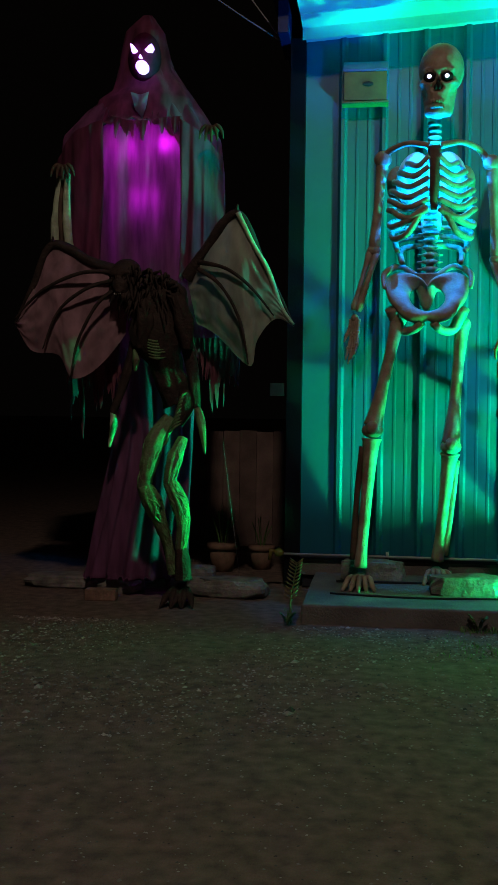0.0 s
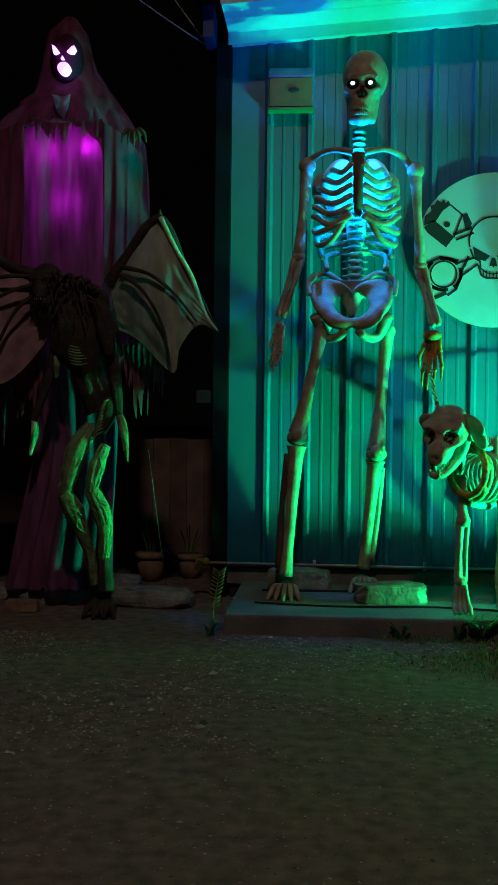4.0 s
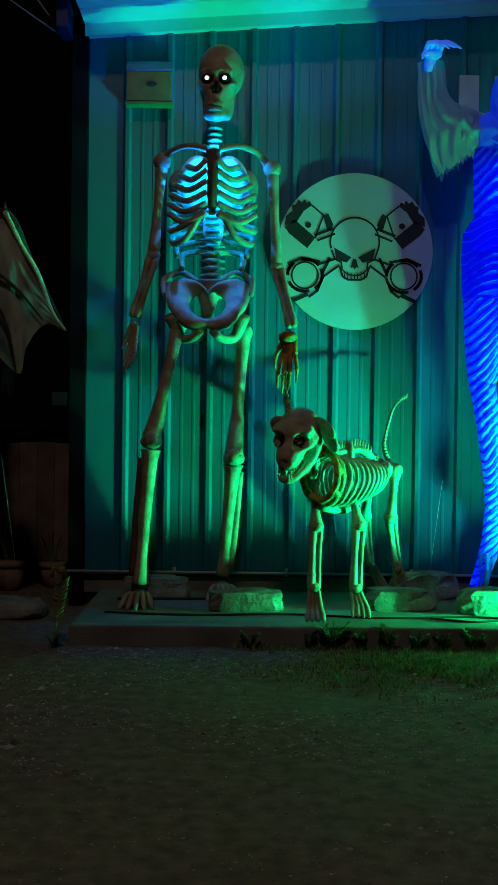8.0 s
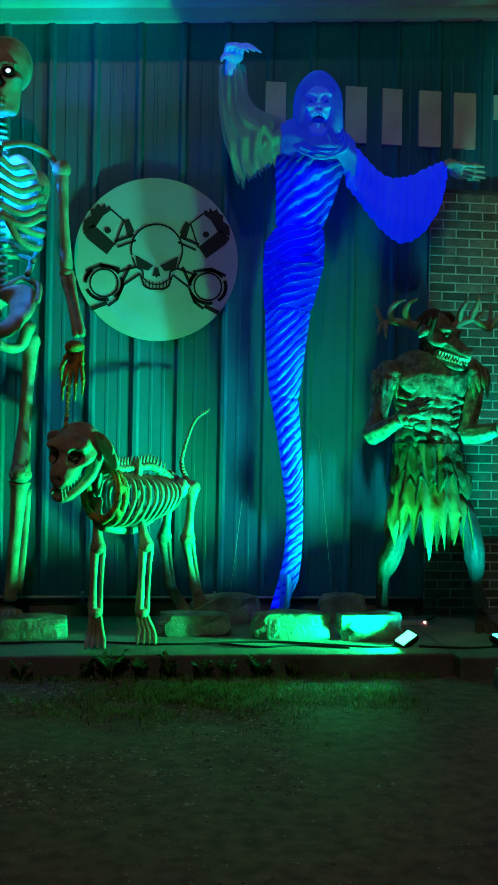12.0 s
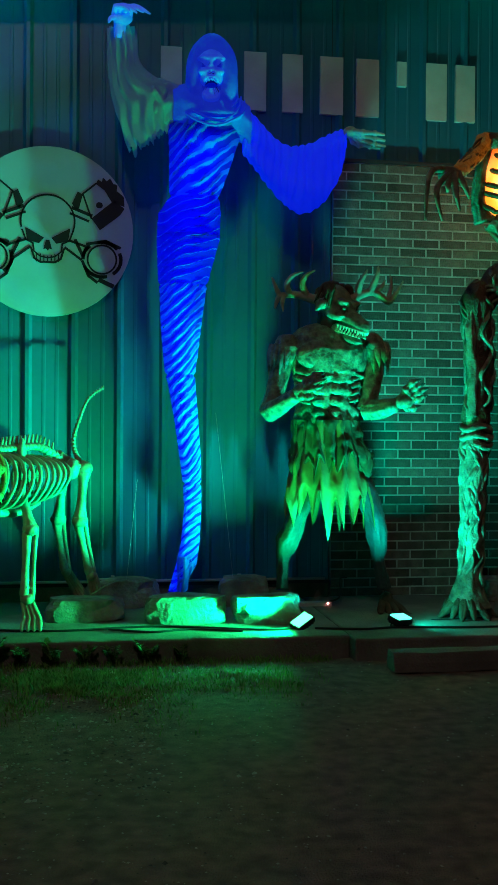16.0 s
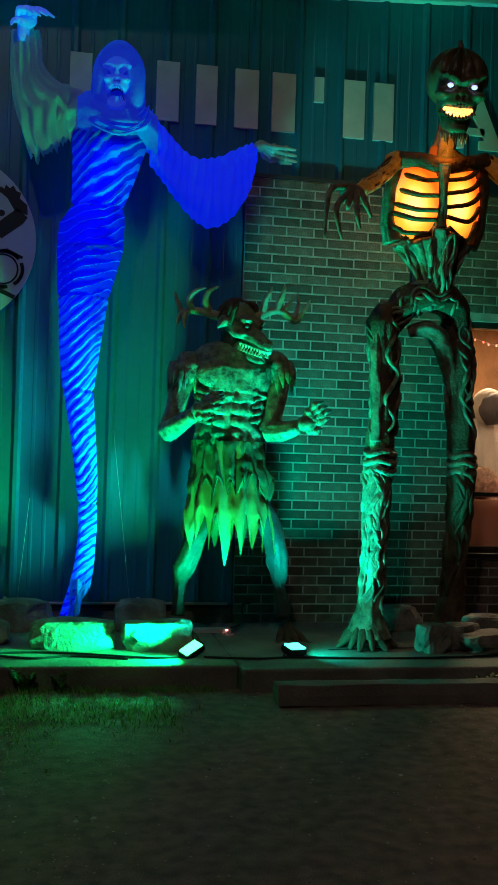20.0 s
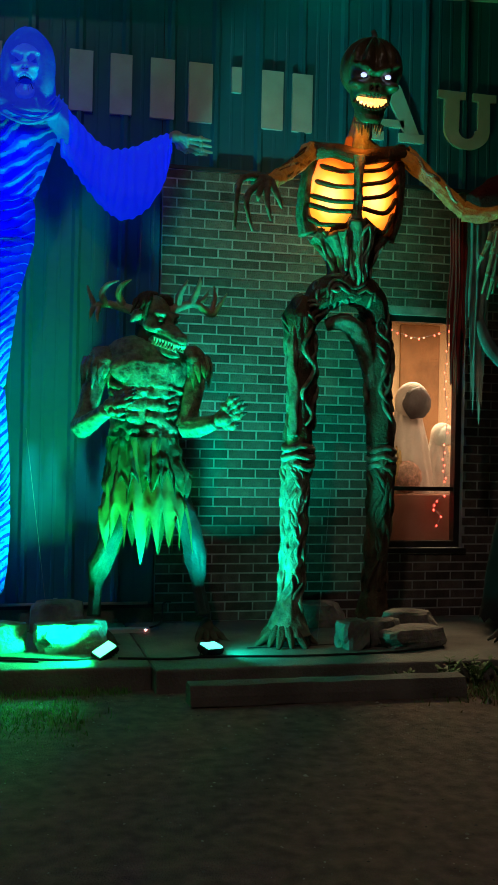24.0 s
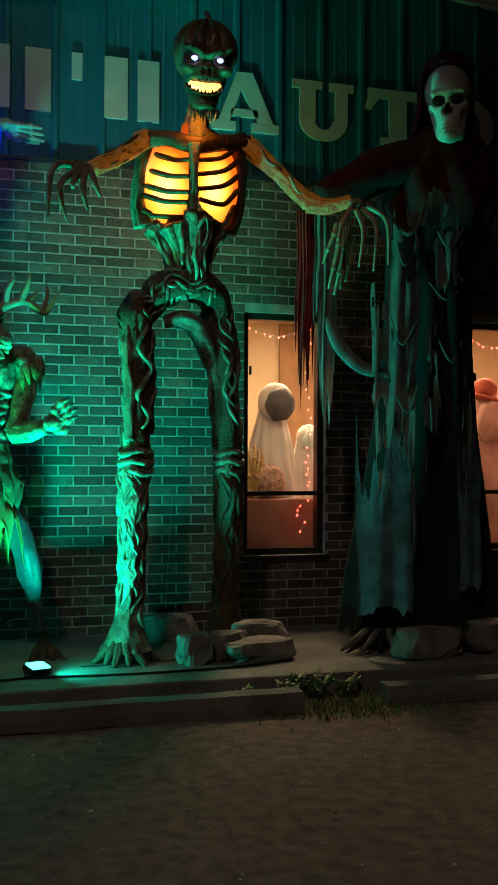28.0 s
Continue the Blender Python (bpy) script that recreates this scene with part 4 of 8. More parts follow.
def chain():
    k = Kit()
    a, b = Vector((0.035, -0.98, 1.76)), Vector((0.045, -1.38, 1.47))
    n = 15
    for i in range(n):
        p = a.lerp(b, i / (n - 1)) - Vector((0, 0, 0.04 * math.sin(math.pi * i / (n - 1))))
        e1 = (b - a).normalized() * 0.019
        e2 = (Vector((1, 0, 0)) if i % 2 else Vector((0, 0.7, 0.7))) * 0.011
        ringp = [p + e1 * math.cos(t) + e2 * math.sin(t) for t in [2 * math.pi * j / 10 for j in range(11)]]
        k.tube(ringp, 0.0045, RUSTBONE, 6, cap=False)
    k.thing("chain_leash", "rusty chain leash from the skeleton's hand to the dog", "chain")


chain()


def skeleton_dog():
    k = Kit()
    B = BONE
    # skull: cranium, long muzzle, lower jaw
    H = Vector((0.105, -1.350, 1.318))
    t = pose(H.x, H.y, H.z, 34, 4, -24)

    def put(c, r, m, turn=(0, 0, 0), seg=14, rings=10):
        kk = Kit()
        kk.blob(c, r, m, turn, seg, rings)
        k.add([t @ Vector(v) for v in kk.v], kk.f, m)

    def rod(pts, r, m, seg=8):
        c = curve([t @ Vector(p) for p in pts], 4)
        k.tube(c, spread(r, len(c)), m, seg)

    adds = [((0, 0.05, 0.05), (0.128, 0.13, 0.10)), ((0, -0.04, 0.04), (0.12, 0.11, 0.085)), ((0, -0.13, -0.02), (0.088, 0.12, 0.085)), ((0, -0.20, -0.045), (0.068, 0.08, 0.066))]
    cuts = [((0, -0.30, -0.02), (0.04, 0.05, 0.034), True)]
    for s in (-1, 1):
        adds += [((s * 0.10, -0.03, 0.0), (0.045, 0.10, 0.035)), ((s * 0.07, -0.07, 0.095), (0.065, 0.055, 0.03))]
        cuts += [((s * 0.074, -0.15, 0.06), (0.044, 0.065, 0.046), True), ((s * 0.12, -0.19, -0.05), (0.035, 0.07, 0.05))]
    carved(k, t, adds, cuts, B, BLACK, 80, 70, 0.03, (0, -0.02, 0.0), 0.5)
    for s in (-1, 1):
        rod([(s * 0.09, 0.07, -0.03), (s * 0.09, 0.0, -0.12), (s * 0.07, -0.12, -0.15), (s * 0.04, -0.24, -0.15), (0, -0.28, -0.145)], [0.05, 0.045, 0.032, 0.028, 0.026], B)
        for i in range(7):
            y = -0.12 - 0.03 * i
            w = 0.062 - 0.005 * i
            rod([(s * w, y, -0.06 - 0.004 * i), (s * w, y, -0.095 - 0.004 * i)], [0.011, 0.004], B, 6)
            rod([(s * w * 0.9, y, -0.135), (s * w * 0.9, y, -0.108)], [0.010, 0.004], B, 6)
        # ears
        put((s * (0.165 if s > 0 else 0.13), 0.04, 0.045), (0.095 if s > 0 else 0.06, 0.02, 0.07), B, (0, s * 30, s * -18))
        if s > 0:
            put((s * 0.195, 0.04, -0.03), (0.06, 0.018, 0.105), B, (0, s * -16, s * -18))
    # neck and back
    neck = curve([(0.209, -1.300, 1.308), (0.327, -1.160, 1.217), (0.442, -1.000, 1.215), (0.571, -0.800, 1.220), (0.710, -0.580, 1.121), (0.807, -0.520, 1.088)], 6)
    for i, p in enumerate(neck):
        k.blob(p, (0.034, 0.034, 0.026), B, seg=10, rings=6)
        k.tube([p, p + Vector((0.01, 0.0, 0.075 if i < 22 else 0.04))], [0.013, 0.006], B, 6)
        k.tube([p + Vector((-0.045, -0.03, 0)), p + Vector((0.045, 0.03, 0))], 0.010, B, 6)
    # rib cage along the back
    a, b = Vector((0.300, -1.180, 1.198)), Vector((0.645, -0.680, 1.151))
    d = (b - a)
    side = d.cross(Vector((0, 0, 1))).normalized()
    for i in range(10):
        u = i / 9
        p = a + d * u
        half, deep = 0.125 + 0.035 * math.sin(u * 3), 0.34 - 0.10 * u * u
        for s in (-1, 1):
            pts = [p, p + side * s * half * 0.8 + Vector((0, 0, -0.05)) + d * 0.03, p + side * s * half + Vector((0, 0, -deep * 0.5)) + d * 0.02, p + side * s * half * 0.6 + Vector((0, 0, -deep * 0.9)) - d * 0.03, p + Vector((0, 0, -deep)) - d * 0.09]
            bone(k, pts, [0.012, 0.014, 0.014, 0.013, 0.011], B, 5, 7)
    bone(k, [a + Vector((0, 0, -0.34)) - d * 0.1, a + d * 0.4 + Vector((0, 0, -0.36)), a + d * 0.8 + Vector((0, 0, -0.29))], [0.03, 0.024, 0.012], B, 5, 8)
    # rusty collar
    col = [a + d * -0.08 + side * 0.13 * math.sin(t0) + Vector((0, 0, -0.13 + 0.17 * math.cos(t0))) + d.normalized() * -0.03 for t0 in [2 * math.pi * j / 20 for j in range(21)]]
    k.tube(col, 0.024, RUSTBONE, 8, cap=False)
    k.tube([p + d * 0.10 - Vector((0, 0, 0.02)) for p in col], 0.02, RUSTBONE, 8, cap=False)
    bone(k, [col[10], col[10] + d * 0.1, col[10] + d * 0.3 + Vector((0, 0, 0.0))], [0.035, 0.03, 0.02], RUSTBONE, 5, 8)
    for j in (4, 7, 13, 16):
        bone(k, [col[j], col[j] + d * 0.06 - Vector((0, 0, 0.03)), col[j] + d * 0.12 - Vector((0, 0, 0.01))], [0.022, 0.028, 0.018], RUSTBONE, 4, 8)
    # front legs: blade, upper arm, forearm, paw
    for el, wr, pw, sh in (((0.240, -1.180, 0.732), (0.230, -1.180, 0.335), (0.235, -1.27, 0.13), (0.223, -1.140, 1.068)), ((0.535, -1.040, 0.730), (0.518, -1.040, 0.310), (0.545, -1.12, 0.13), (0.467, -1.000, 1.045))):
        sh, el, wr, pw = (Vector(q) for q in (sh, el, wr, pw))
        k.blob(sh + Vector((0.01, 0.03, 0.1)), (0.03, 0.07, 0.14), B, (14, 0, 0), 12, 8)
        longbone(k, sh + Vector((0, -0.02, -0.03)), el, 0.028, B, 1.5)
        k.blob(el, (0.05, 0.05, 0.045), B, seg=12, rings=8)
        longbone(k, el + Vector((-0.02, 0, 0)), wr + Vector((-0.018, 0, 0)), 0.024, B, 1.3)
        longbone(k, el + Vector((0.03, 0.01, 0)), wr + Vector((0.028, 0.01, 0)), 0.013, B, 1.5)
        k.blob(wr, (0.045, 0.04, 0.035), B, seg=12, rings=8)
        for i in range(4):
            f = (i - 1.5) * 0.028
            e = Vector((pw.x + f * 1.3, pw.y - 0.02, 0.135))
            bone(k, [wr + Vector((f * 0.7, 0, -0.02)), Vector((pw.x + f, pw.y + 0.07, 0.2)), Vector((pw.x + f * 1.2, pw.y + 0.02, 0.165)), e], [0.014, 0.016, 0.018, 0.009], B, 4, 7)
    # pelvis and hind legs
    pel = Vector((0.770, -0.500, 1.095))
    bone(k, [pel + Vector((-0.1, -0.08, 0.06)), pel, pel + Vector((0.08, 0.07, 0.0))], [0.05, 0.045, 0.035], B, 5, 10)
    k.blob(pel + Vector((0.0, -0.05, -0.02)), (0.05, 0.12, 0.07), B, seg=12, rings=8)
    for hp, kn, hk, ft in (((0.851, -0.500, 1.075), (0.823, -0.500, 0.731), (0.900, -0.350, 0.355), (0.95, -0.42, 0.13)), ((0.715, -0.300, 1.045), (0.674, -0.200, 0.716), (0.729, -0.100, 0.345), (0.83, -0.18, 0.13))):
        hp, kn, hk, ft = (Vector(q) for q in (hp, kn, hk, ft))
        longbone(k, hp, kn, 0.03, B, 1.5)
        k.blob(hp, (0.055, 0.05, 0.05), B, seg=12, rings=8)
        k.blob(kn, (0.055, 0.055, 0.045), B, seg=12, rings=8)
        longbone(k, kn + Vector((-0.015, 0, 0)), hk + Vector((-0.01, 0, 0)), 0.024, B, 1.4)
        longbone(k, kn + Vector((0.03, 0.01, 0)), hk + Vector((0.02, 0, 0)), 0.013, B, 1.4)
        k.blob(hk, (0.035, 0.04, 0.04), B, seg=12, rings=8)
        for i in range(4):
            f = (i - 1.5) * 0.024
            bone(k, [hk + Vector((f * 0.6, 0, 0)), Vector((ft.x + f, ft.y + 0.1, 0.17)), Vector((ft.x + f * 1.3, ft.y, 0.135))], [0.018, 0.015, 0.009], B, 4, 7)
    # tail
    tail = curve([pel + Vector((0.04, 0.03, 0.04)), (0.776, -0.440, 1.247), (0.819, -0.350, 1.411), (0.878, -0.280, 1.546), (0.974, -0.220, 1.620)], 6)
    for i, p in enumerate(tail):
        s = 1 - 0.75 * i / len(tail)
        k.blob(p, (0.021 * s, 0.021 * s, 0.017), B, seg=8, rings=6)
    k.tube(tail, spread([0.012, 0.005], len(tail)), B, 7)
    k.thing("skeleton_dog", "aged bone skeleton dog prop with a rusty collar", "statue")


skeleton_dog()


def blue_ghost():
    k = Kit()
    C = GHOST

    # body: a narrowing wound column with slanting ridges
    left = [(1.392, -0.630, 3.524), (1.379, -0.630, 3.371), (1.389, -0.630, 3.117), (1.391, -0.630, 2.851), (1.319, -0.630, 2.743), (1.310, -0.630, 2.568), (1.323, -0.630, 2.277), (1.331, -0.630, 2.241), (1.341, -0.630, 1.986), (1.372, -0.630, 1.687), (1.387, -0.630, 1.651), (1.433, -0.630, 1.403), (1.465, -0.630, 1.183), (1.492, -0.630, 0.981), (1.501, -0.630, 0.816), (1.481, -0.630, 0.595), (1.449, -0.630, 0.448), (1.393, -0.630, 0.258)]
    right = [(1.886, -0.630, 3.490), (1.865, -0.630, 3.291), (1.793, -0.630, 3.066), (1.721, -0.630, 2.868), (1.730, -0.630, 2.762), (1.724, -0.630, 2.585), (1.645, -0.630, 2.288), (1.638, -0.630, 2.251), (1.604, -0.630, 1.993), (1.570, -0.630, 1.699), (1.570, -0.630, 1.655), (1.591, -0.630, 1.405), (1.608, -0.630, 1.184), (1.614, -0.630, 0.981), (1.615, -0.630, 0.816), (1.606, -0.630, 0.594), (1.586, -0.630, 0.447), (1.473, -0.630, 0.271)]
    n = 900
    lx, rx = [spread([p[0] for p in q], n) for q in (left, right)]
    lz, rz = [spread([p[2] for p in q], n) for q in (left, right)]
    seams = [0.5 * (l[2] + r[2]) for l, r in ((left[3], right[3]), (left[6], right[6]), (left[9], right[9]), (left[13], right[13]))]

    folds, base, first = [], len(k.v), len(k.f)

    def body(u, v):
        i = min(n - 1, round(v * (n - 1)))
        a = 2 * math.pi * u
        cx, half = 0.5 * (lx[i] + rx[i]), 0.5 * abs(rx[i] - lx[i])
        z = 0.5 * (lz[i] + rz[i]) + (rz[i] - lz[i]) * 0.5 * math.cos(a)
        x = half * math.cos(a)
        zone = 0.75 if z > 2.86 else 0.45 if z > 2.28 else 1.0
        warp = 0.075 * noise.noise(Vector((x * 5, math.sin(a) * 0.6, z * 2.6))) + 0.012 * noise.noise(Vector((x * 22, math.sin(a), z * 14)))
        if z > 2.86:
            warp += 0.16 * math.exp(-((x - 0.02) / 0.12) ** 2) * max(0.0, (z - 3.15) / 0.35)
        ph = (z - zone * x - warp * (1.0 if z > 2.86 else 0.7)) * 2 * math.pi / (0.082 if z > 2.86 else 0.070 if z < 2.28 else 0.066)
        crest = 1 - abs(math.sin(ph / 2))
        ridge = (0.026 if z > 2.86 else 0.016 if z > 2.28 else 0.022) * (crest * crest * 1.6 - 0.55)
        ridge *= (0.08 + 0.92 * math.sin(a) ** 2) * min(1, half * 9) * (0.75 + 1.1 * noise.noise(Vector((math.cos(a) * 3, z * 4, math.sin(a) * 3))))
        if z > 3.26:
            ridge *= max(0.0, 1 - (z - 3.26) / 0.12)
            half *= 1 - 0.9 * max(0.0, z - 3.30)
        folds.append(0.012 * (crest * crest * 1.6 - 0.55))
        for s in seams:
            ridge -= 0.012 * math.exp(-((z - s) / 0.012) ** 2)
        deep = half * (0.62 if z > 2.6 else 0.8)
        return Vector((cx + (half + ridge) * math.cos(a), -0.63 + (deep + ridge) * math.sin(a), z))

    k.grid(body, 150, n - 1, C, closed=True)
    # valleys between ridges and the waist get darker cloth: shade put into the colour
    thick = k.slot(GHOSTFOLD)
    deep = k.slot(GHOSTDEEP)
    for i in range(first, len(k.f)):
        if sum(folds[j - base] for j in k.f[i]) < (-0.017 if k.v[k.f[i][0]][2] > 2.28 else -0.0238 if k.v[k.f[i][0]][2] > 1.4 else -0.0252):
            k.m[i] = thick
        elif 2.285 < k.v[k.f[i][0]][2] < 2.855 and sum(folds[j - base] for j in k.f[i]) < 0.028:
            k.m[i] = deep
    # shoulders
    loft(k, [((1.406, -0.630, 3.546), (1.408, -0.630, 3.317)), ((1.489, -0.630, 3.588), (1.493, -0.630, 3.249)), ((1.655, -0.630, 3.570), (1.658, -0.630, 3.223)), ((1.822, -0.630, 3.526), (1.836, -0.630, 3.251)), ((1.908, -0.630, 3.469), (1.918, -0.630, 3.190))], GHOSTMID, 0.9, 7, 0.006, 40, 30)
    # unseen glowing core added inside, which lights the cloth from within
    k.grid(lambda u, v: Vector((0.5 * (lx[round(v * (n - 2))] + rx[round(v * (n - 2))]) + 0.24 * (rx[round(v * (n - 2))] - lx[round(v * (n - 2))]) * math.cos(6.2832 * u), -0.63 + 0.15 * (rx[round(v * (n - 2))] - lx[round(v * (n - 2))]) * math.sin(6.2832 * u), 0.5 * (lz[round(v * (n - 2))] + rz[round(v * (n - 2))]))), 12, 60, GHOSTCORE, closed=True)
    # hood with a deep opening, and the screaming skull face inside it
    hc = Vector((1.662, -0.660, 3.646))
    w = pose(*hc, 4, 0, -8) @ Matrix.Scale(0.50, 4)
    adds = [((0, 0.03, 0.10), (0.335, 0.31, 0.42)), ((0, 0.0, 0.36), (0.17, 0.2, 0.17)), ((0, -0.04, -0.30), (0.33, 0.25, 0.26)), ((0.02, -0.05, -0.53), (0.42, 0.32, 0.14))]
    cuts = [((0, -0.39, -0.06), (0.205, 0.19, 0.375), True)]
    for s in (-1, 1):
        adds += [((s * 0.235, -0.06, -0.18), (0.11, 0.22, 0.36)), ((s * 0.215, -0.17, 0.02), (0.05, 0.07, 0.24))]
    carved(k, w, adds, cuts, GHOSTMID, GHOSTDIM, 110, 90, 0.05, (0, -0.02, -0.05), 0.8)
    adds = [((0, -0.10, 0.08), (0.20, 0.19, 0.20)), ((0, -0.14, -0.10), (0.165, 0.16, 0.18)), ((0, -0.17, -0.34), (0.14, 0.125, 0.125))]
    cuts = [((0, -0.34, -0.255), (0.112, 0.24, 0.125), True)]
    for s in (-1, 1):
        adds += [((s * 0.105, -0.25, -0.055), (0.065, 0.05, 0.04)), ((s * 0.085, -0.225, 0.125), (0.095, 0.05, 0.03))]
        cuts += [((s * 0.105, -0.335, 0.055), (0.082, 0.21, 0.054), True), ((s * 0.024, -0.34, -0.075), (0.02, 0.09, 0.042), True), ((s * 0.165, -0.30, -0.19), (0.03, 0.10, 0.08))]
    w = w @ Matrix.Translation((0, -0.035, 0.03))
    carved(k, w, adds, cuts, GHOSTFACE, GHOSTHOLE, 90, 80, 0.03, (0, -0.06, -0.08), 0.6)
    for j in range(-3, 4):
        kk = Kit()
        kk.blob((j * 0.021, -0.288 + 0.004 * j * j, -0.148 - 0.002 * j * j), (0.010, 0.012, 0.026), GHOSTFACE, seg=8, rings=6)
        k.add([w @ Vector(v) for v in kk.v], kk.f, GHOSTFACE)
    # cowl falling in swags below the hood
    for j in range(3):
        z, r = -0.25 - 0.034 * j, 0.17 + 0.024 * j
        bone(k, [hc + Vector((-r, 0.0, z + 0.13 + 0.012 * j)), hc + Vector((-r * 0.8, -0.105, z + 0.03)), hc + Vector((0.02 + 0.02 * math.sin(j * 2), -0.15 - 0.008 * j, z - 0.05)), hc + Vector((r * 0.85, -0.11, z + 0.05)), hc + Vector((r, 0.0, z + 0.15 + 0.012 * j))], [0.004, 0.008, 0.009, 0.008, 0.004], GHOSTMID, 8, 8)

    # raised sleeve: narrow at the wrist, hanging wide and torn below the elbow
    loft(k, [((1.000, -0.630, 3.928), (1.150, -0.630, 3.940)), ((0.997, -0.630, 3.795), (1.165, -0.630, 3.826)), ((1.009, -0.630, 3.642), (1.195, -0.630, 3.702)), ((1.032, -0.630, 3.492), (1.289, -0.630, 3.618)), ((1.061, -0.630, 3.368), (1.428, -0.630, 3.573)), ((1.098, -0.630, 3.251), (1.422, -0.630, 3.409)), ((1.135, -0.630, 3.131), (1.408, -0.630, 3.306))], GHOSTPALE, 0.42, 11, 0.014, 90, 60, rag=0.06)
    loft(k, [((1.260, -0.630, 3.634), (1.284, -0.630, 3.346)), ((1.344, -0.630, 3.607), (1.357, -0.630, 3.314)), ((1.442, -0.630, 3.585), (1.430, -0.630, 3.293))], GHOSTPALE, 0.6, 7, 0.012, 60, 24)
    C = GHOSTHANDLIT
    k.blob((1.080, -0.690, 3.970), (0.065, 0.05, 0.045), C, seg=14, rings=10)
    for j in range(4):
        x = 1.025 + 0.034 * j
        p = [(x, -0.70, 3.98), (x + 0.012, -0.76, 4.012 + 0.006 * (j % 2)), (x + 0.060, -0.80, 3.998), (x + 0.100 + 0.008 * j, -0.81, 3.966 - 0.006 * (j % 2))]
        bone(k, p, [0.017, 0.018, 0.015, 0.005], C, 5, 8)
        k.blob(p[1], (0.021, 0.021, 0.019), C, seg=10, rings=7)
    bone(k, [(1.050, -0.700, 3.970), (1.005, -0.740, 3.945), (0.992, -0.770, 3.905)], [0.020, 0.016, 0.006], C, 4, 8)
    bone(k, [(1.060, -0.640, 3.860), (1.066, -0.670, 3.960)], [0.034, 0.042], C, 4, 10)
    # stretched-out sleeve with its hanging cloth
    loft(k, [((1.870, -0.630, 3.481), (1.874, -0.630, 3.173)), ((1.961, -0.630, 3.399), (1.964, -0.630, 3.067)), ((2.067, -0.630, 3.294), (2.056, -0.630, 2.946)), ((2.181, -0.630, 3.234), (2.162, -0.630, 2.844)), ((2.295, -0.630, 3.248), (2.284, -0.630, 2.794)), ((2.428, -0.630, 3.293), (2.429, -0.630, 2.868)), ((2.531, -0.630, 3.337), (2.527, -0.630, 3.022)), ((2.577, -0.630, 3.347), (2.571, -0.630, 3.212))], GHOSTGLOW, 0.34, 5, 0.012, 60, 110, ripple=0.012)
    hand_of_bones(k, (2.585, -0.630, 3.348), (2.784, -0.730, 3.198), (0.2, -0.9, 0.5), 0.016, GHOSTHAND, 5, -0.25, 0.7)
    k.blob((2.60, -0.64, 3.335), (0.05, 0.04, 0.04), GHOSTHAND, seg=12, rings=8)
    # ragged tail of the cloth
    drape(k, [(1.454, -0.660, 0.507), (1.510, -0.690, 0.510), (1.580, -0.650, 0.505)], [0.30, 0.24, 0.06], GHOST, 0.02, 3, 0.15, 20, 8, 2)
    k.tube([(1.465, -0.530, 0.323), (1.40, -0.5, 0.13)], 0.014, BLACK, 8)
    k.tube([(1.15, -0.5, 0.135), (1.75, -0.5, 0.135)], 0.014, BLACK, 8)
    k.push((0.97, -7.25, 1.33), 1.032, 0.121)
    k.thing("hooded_ghost", "tall hooded ghost prop wound in ridged cloth that glows blue", "statue")


GHOST = lit_through(GHOST, 0.5, (0.06, 0.34, 0.8))
# raised sleeve: green flood light put into the colour, blue glow as emission
GHOSTPALE = mat("green_lit_sleeve_cloth", (0.42, 0.74, 0.52), 0.8, vary=0.15, scale=6, bump=0.2, fine=70, emit=(0.0, 0.03, 1.0), strength=0.05)
GHOSTPALE = lit_through(GHOSTPALE, 0.4)
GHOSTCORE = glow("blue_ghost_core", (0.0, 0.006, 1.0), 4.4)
# sleeve and hood lining emit blue in place of a lamp behind them
GHOSTGLOW = mat("self_lit_blue_cloth", (0.07, 0.20, 0.48), 0.8, vary=0.15, scale=6, bump=0.2, fine=70, emit=(0.0, 0.012, 1.0), strength=0.62)
GHOSTDIM = mat("self_lit_hood_lining", (0.04, 0.14, 0.40), 0.85, vary=0.15, scale=6, bump=0.2, fine=70, emit=(0.0, 0.008, 1.0), strength=0.30)
# darker copies of the ghost cloth: shade of valleys and waist as colour
GHOSTFOLD = lit_through(mat("shaded_ghost_fold", (0.0, 0.03, 0.30), 0.8, vary=0.15, scale=6, bump=0.2, fine=70), 0.4, (0.0, 0.03, 0.75))
GHOSTDEEP = lit_through(mat("shaded_waist_cloth", (0.0, 0.02, 0.30), 0.8, vary=0.15, scale=6, bump=0.2, fine=70), 0.5, (0.0, 0.02, 0.75))
# blue light from within, put on hood, face and hollows as emission
GHOSTMID = mat("self_lit_hood_cloth", (0.07, 0.26, 0.50), 0.8, vary=0.2, scale=9, bump=0.25, fine=70, emit=(0.0, 0.012, 1.0), strength=0.34)
GHOSTFACE = mat("self_lit_skull_face", (0.20, 0.46, 0.72), 0.7, vary=0.3, scale=14, bump=0.3, fine=60, emit=(0.0, 0.03, 1.0), strength=0.42)
GHOSTHOLE = mat("self_lit_face_hollow", (0.01, 0.015, 0.05), 0.9, vary=0.3, emit=(0.0, 0.004, 1.0), strength=0.10)
GHOSTHAND = mat("grey_ghost_hand", (0.62, 0.64, 0.62), 0.7, vary=0.35)
# blue light on the raised hand, put in as emission
GHOSTHANDLIT = mat("self_lit_ghost_hand", (0.6, 0.66, 0.7), 0.6, vary=0.3, scale=16, bump=0.3, emit=(0.0, 0.06, 1.0), strength=0.5)
blue_ghost()


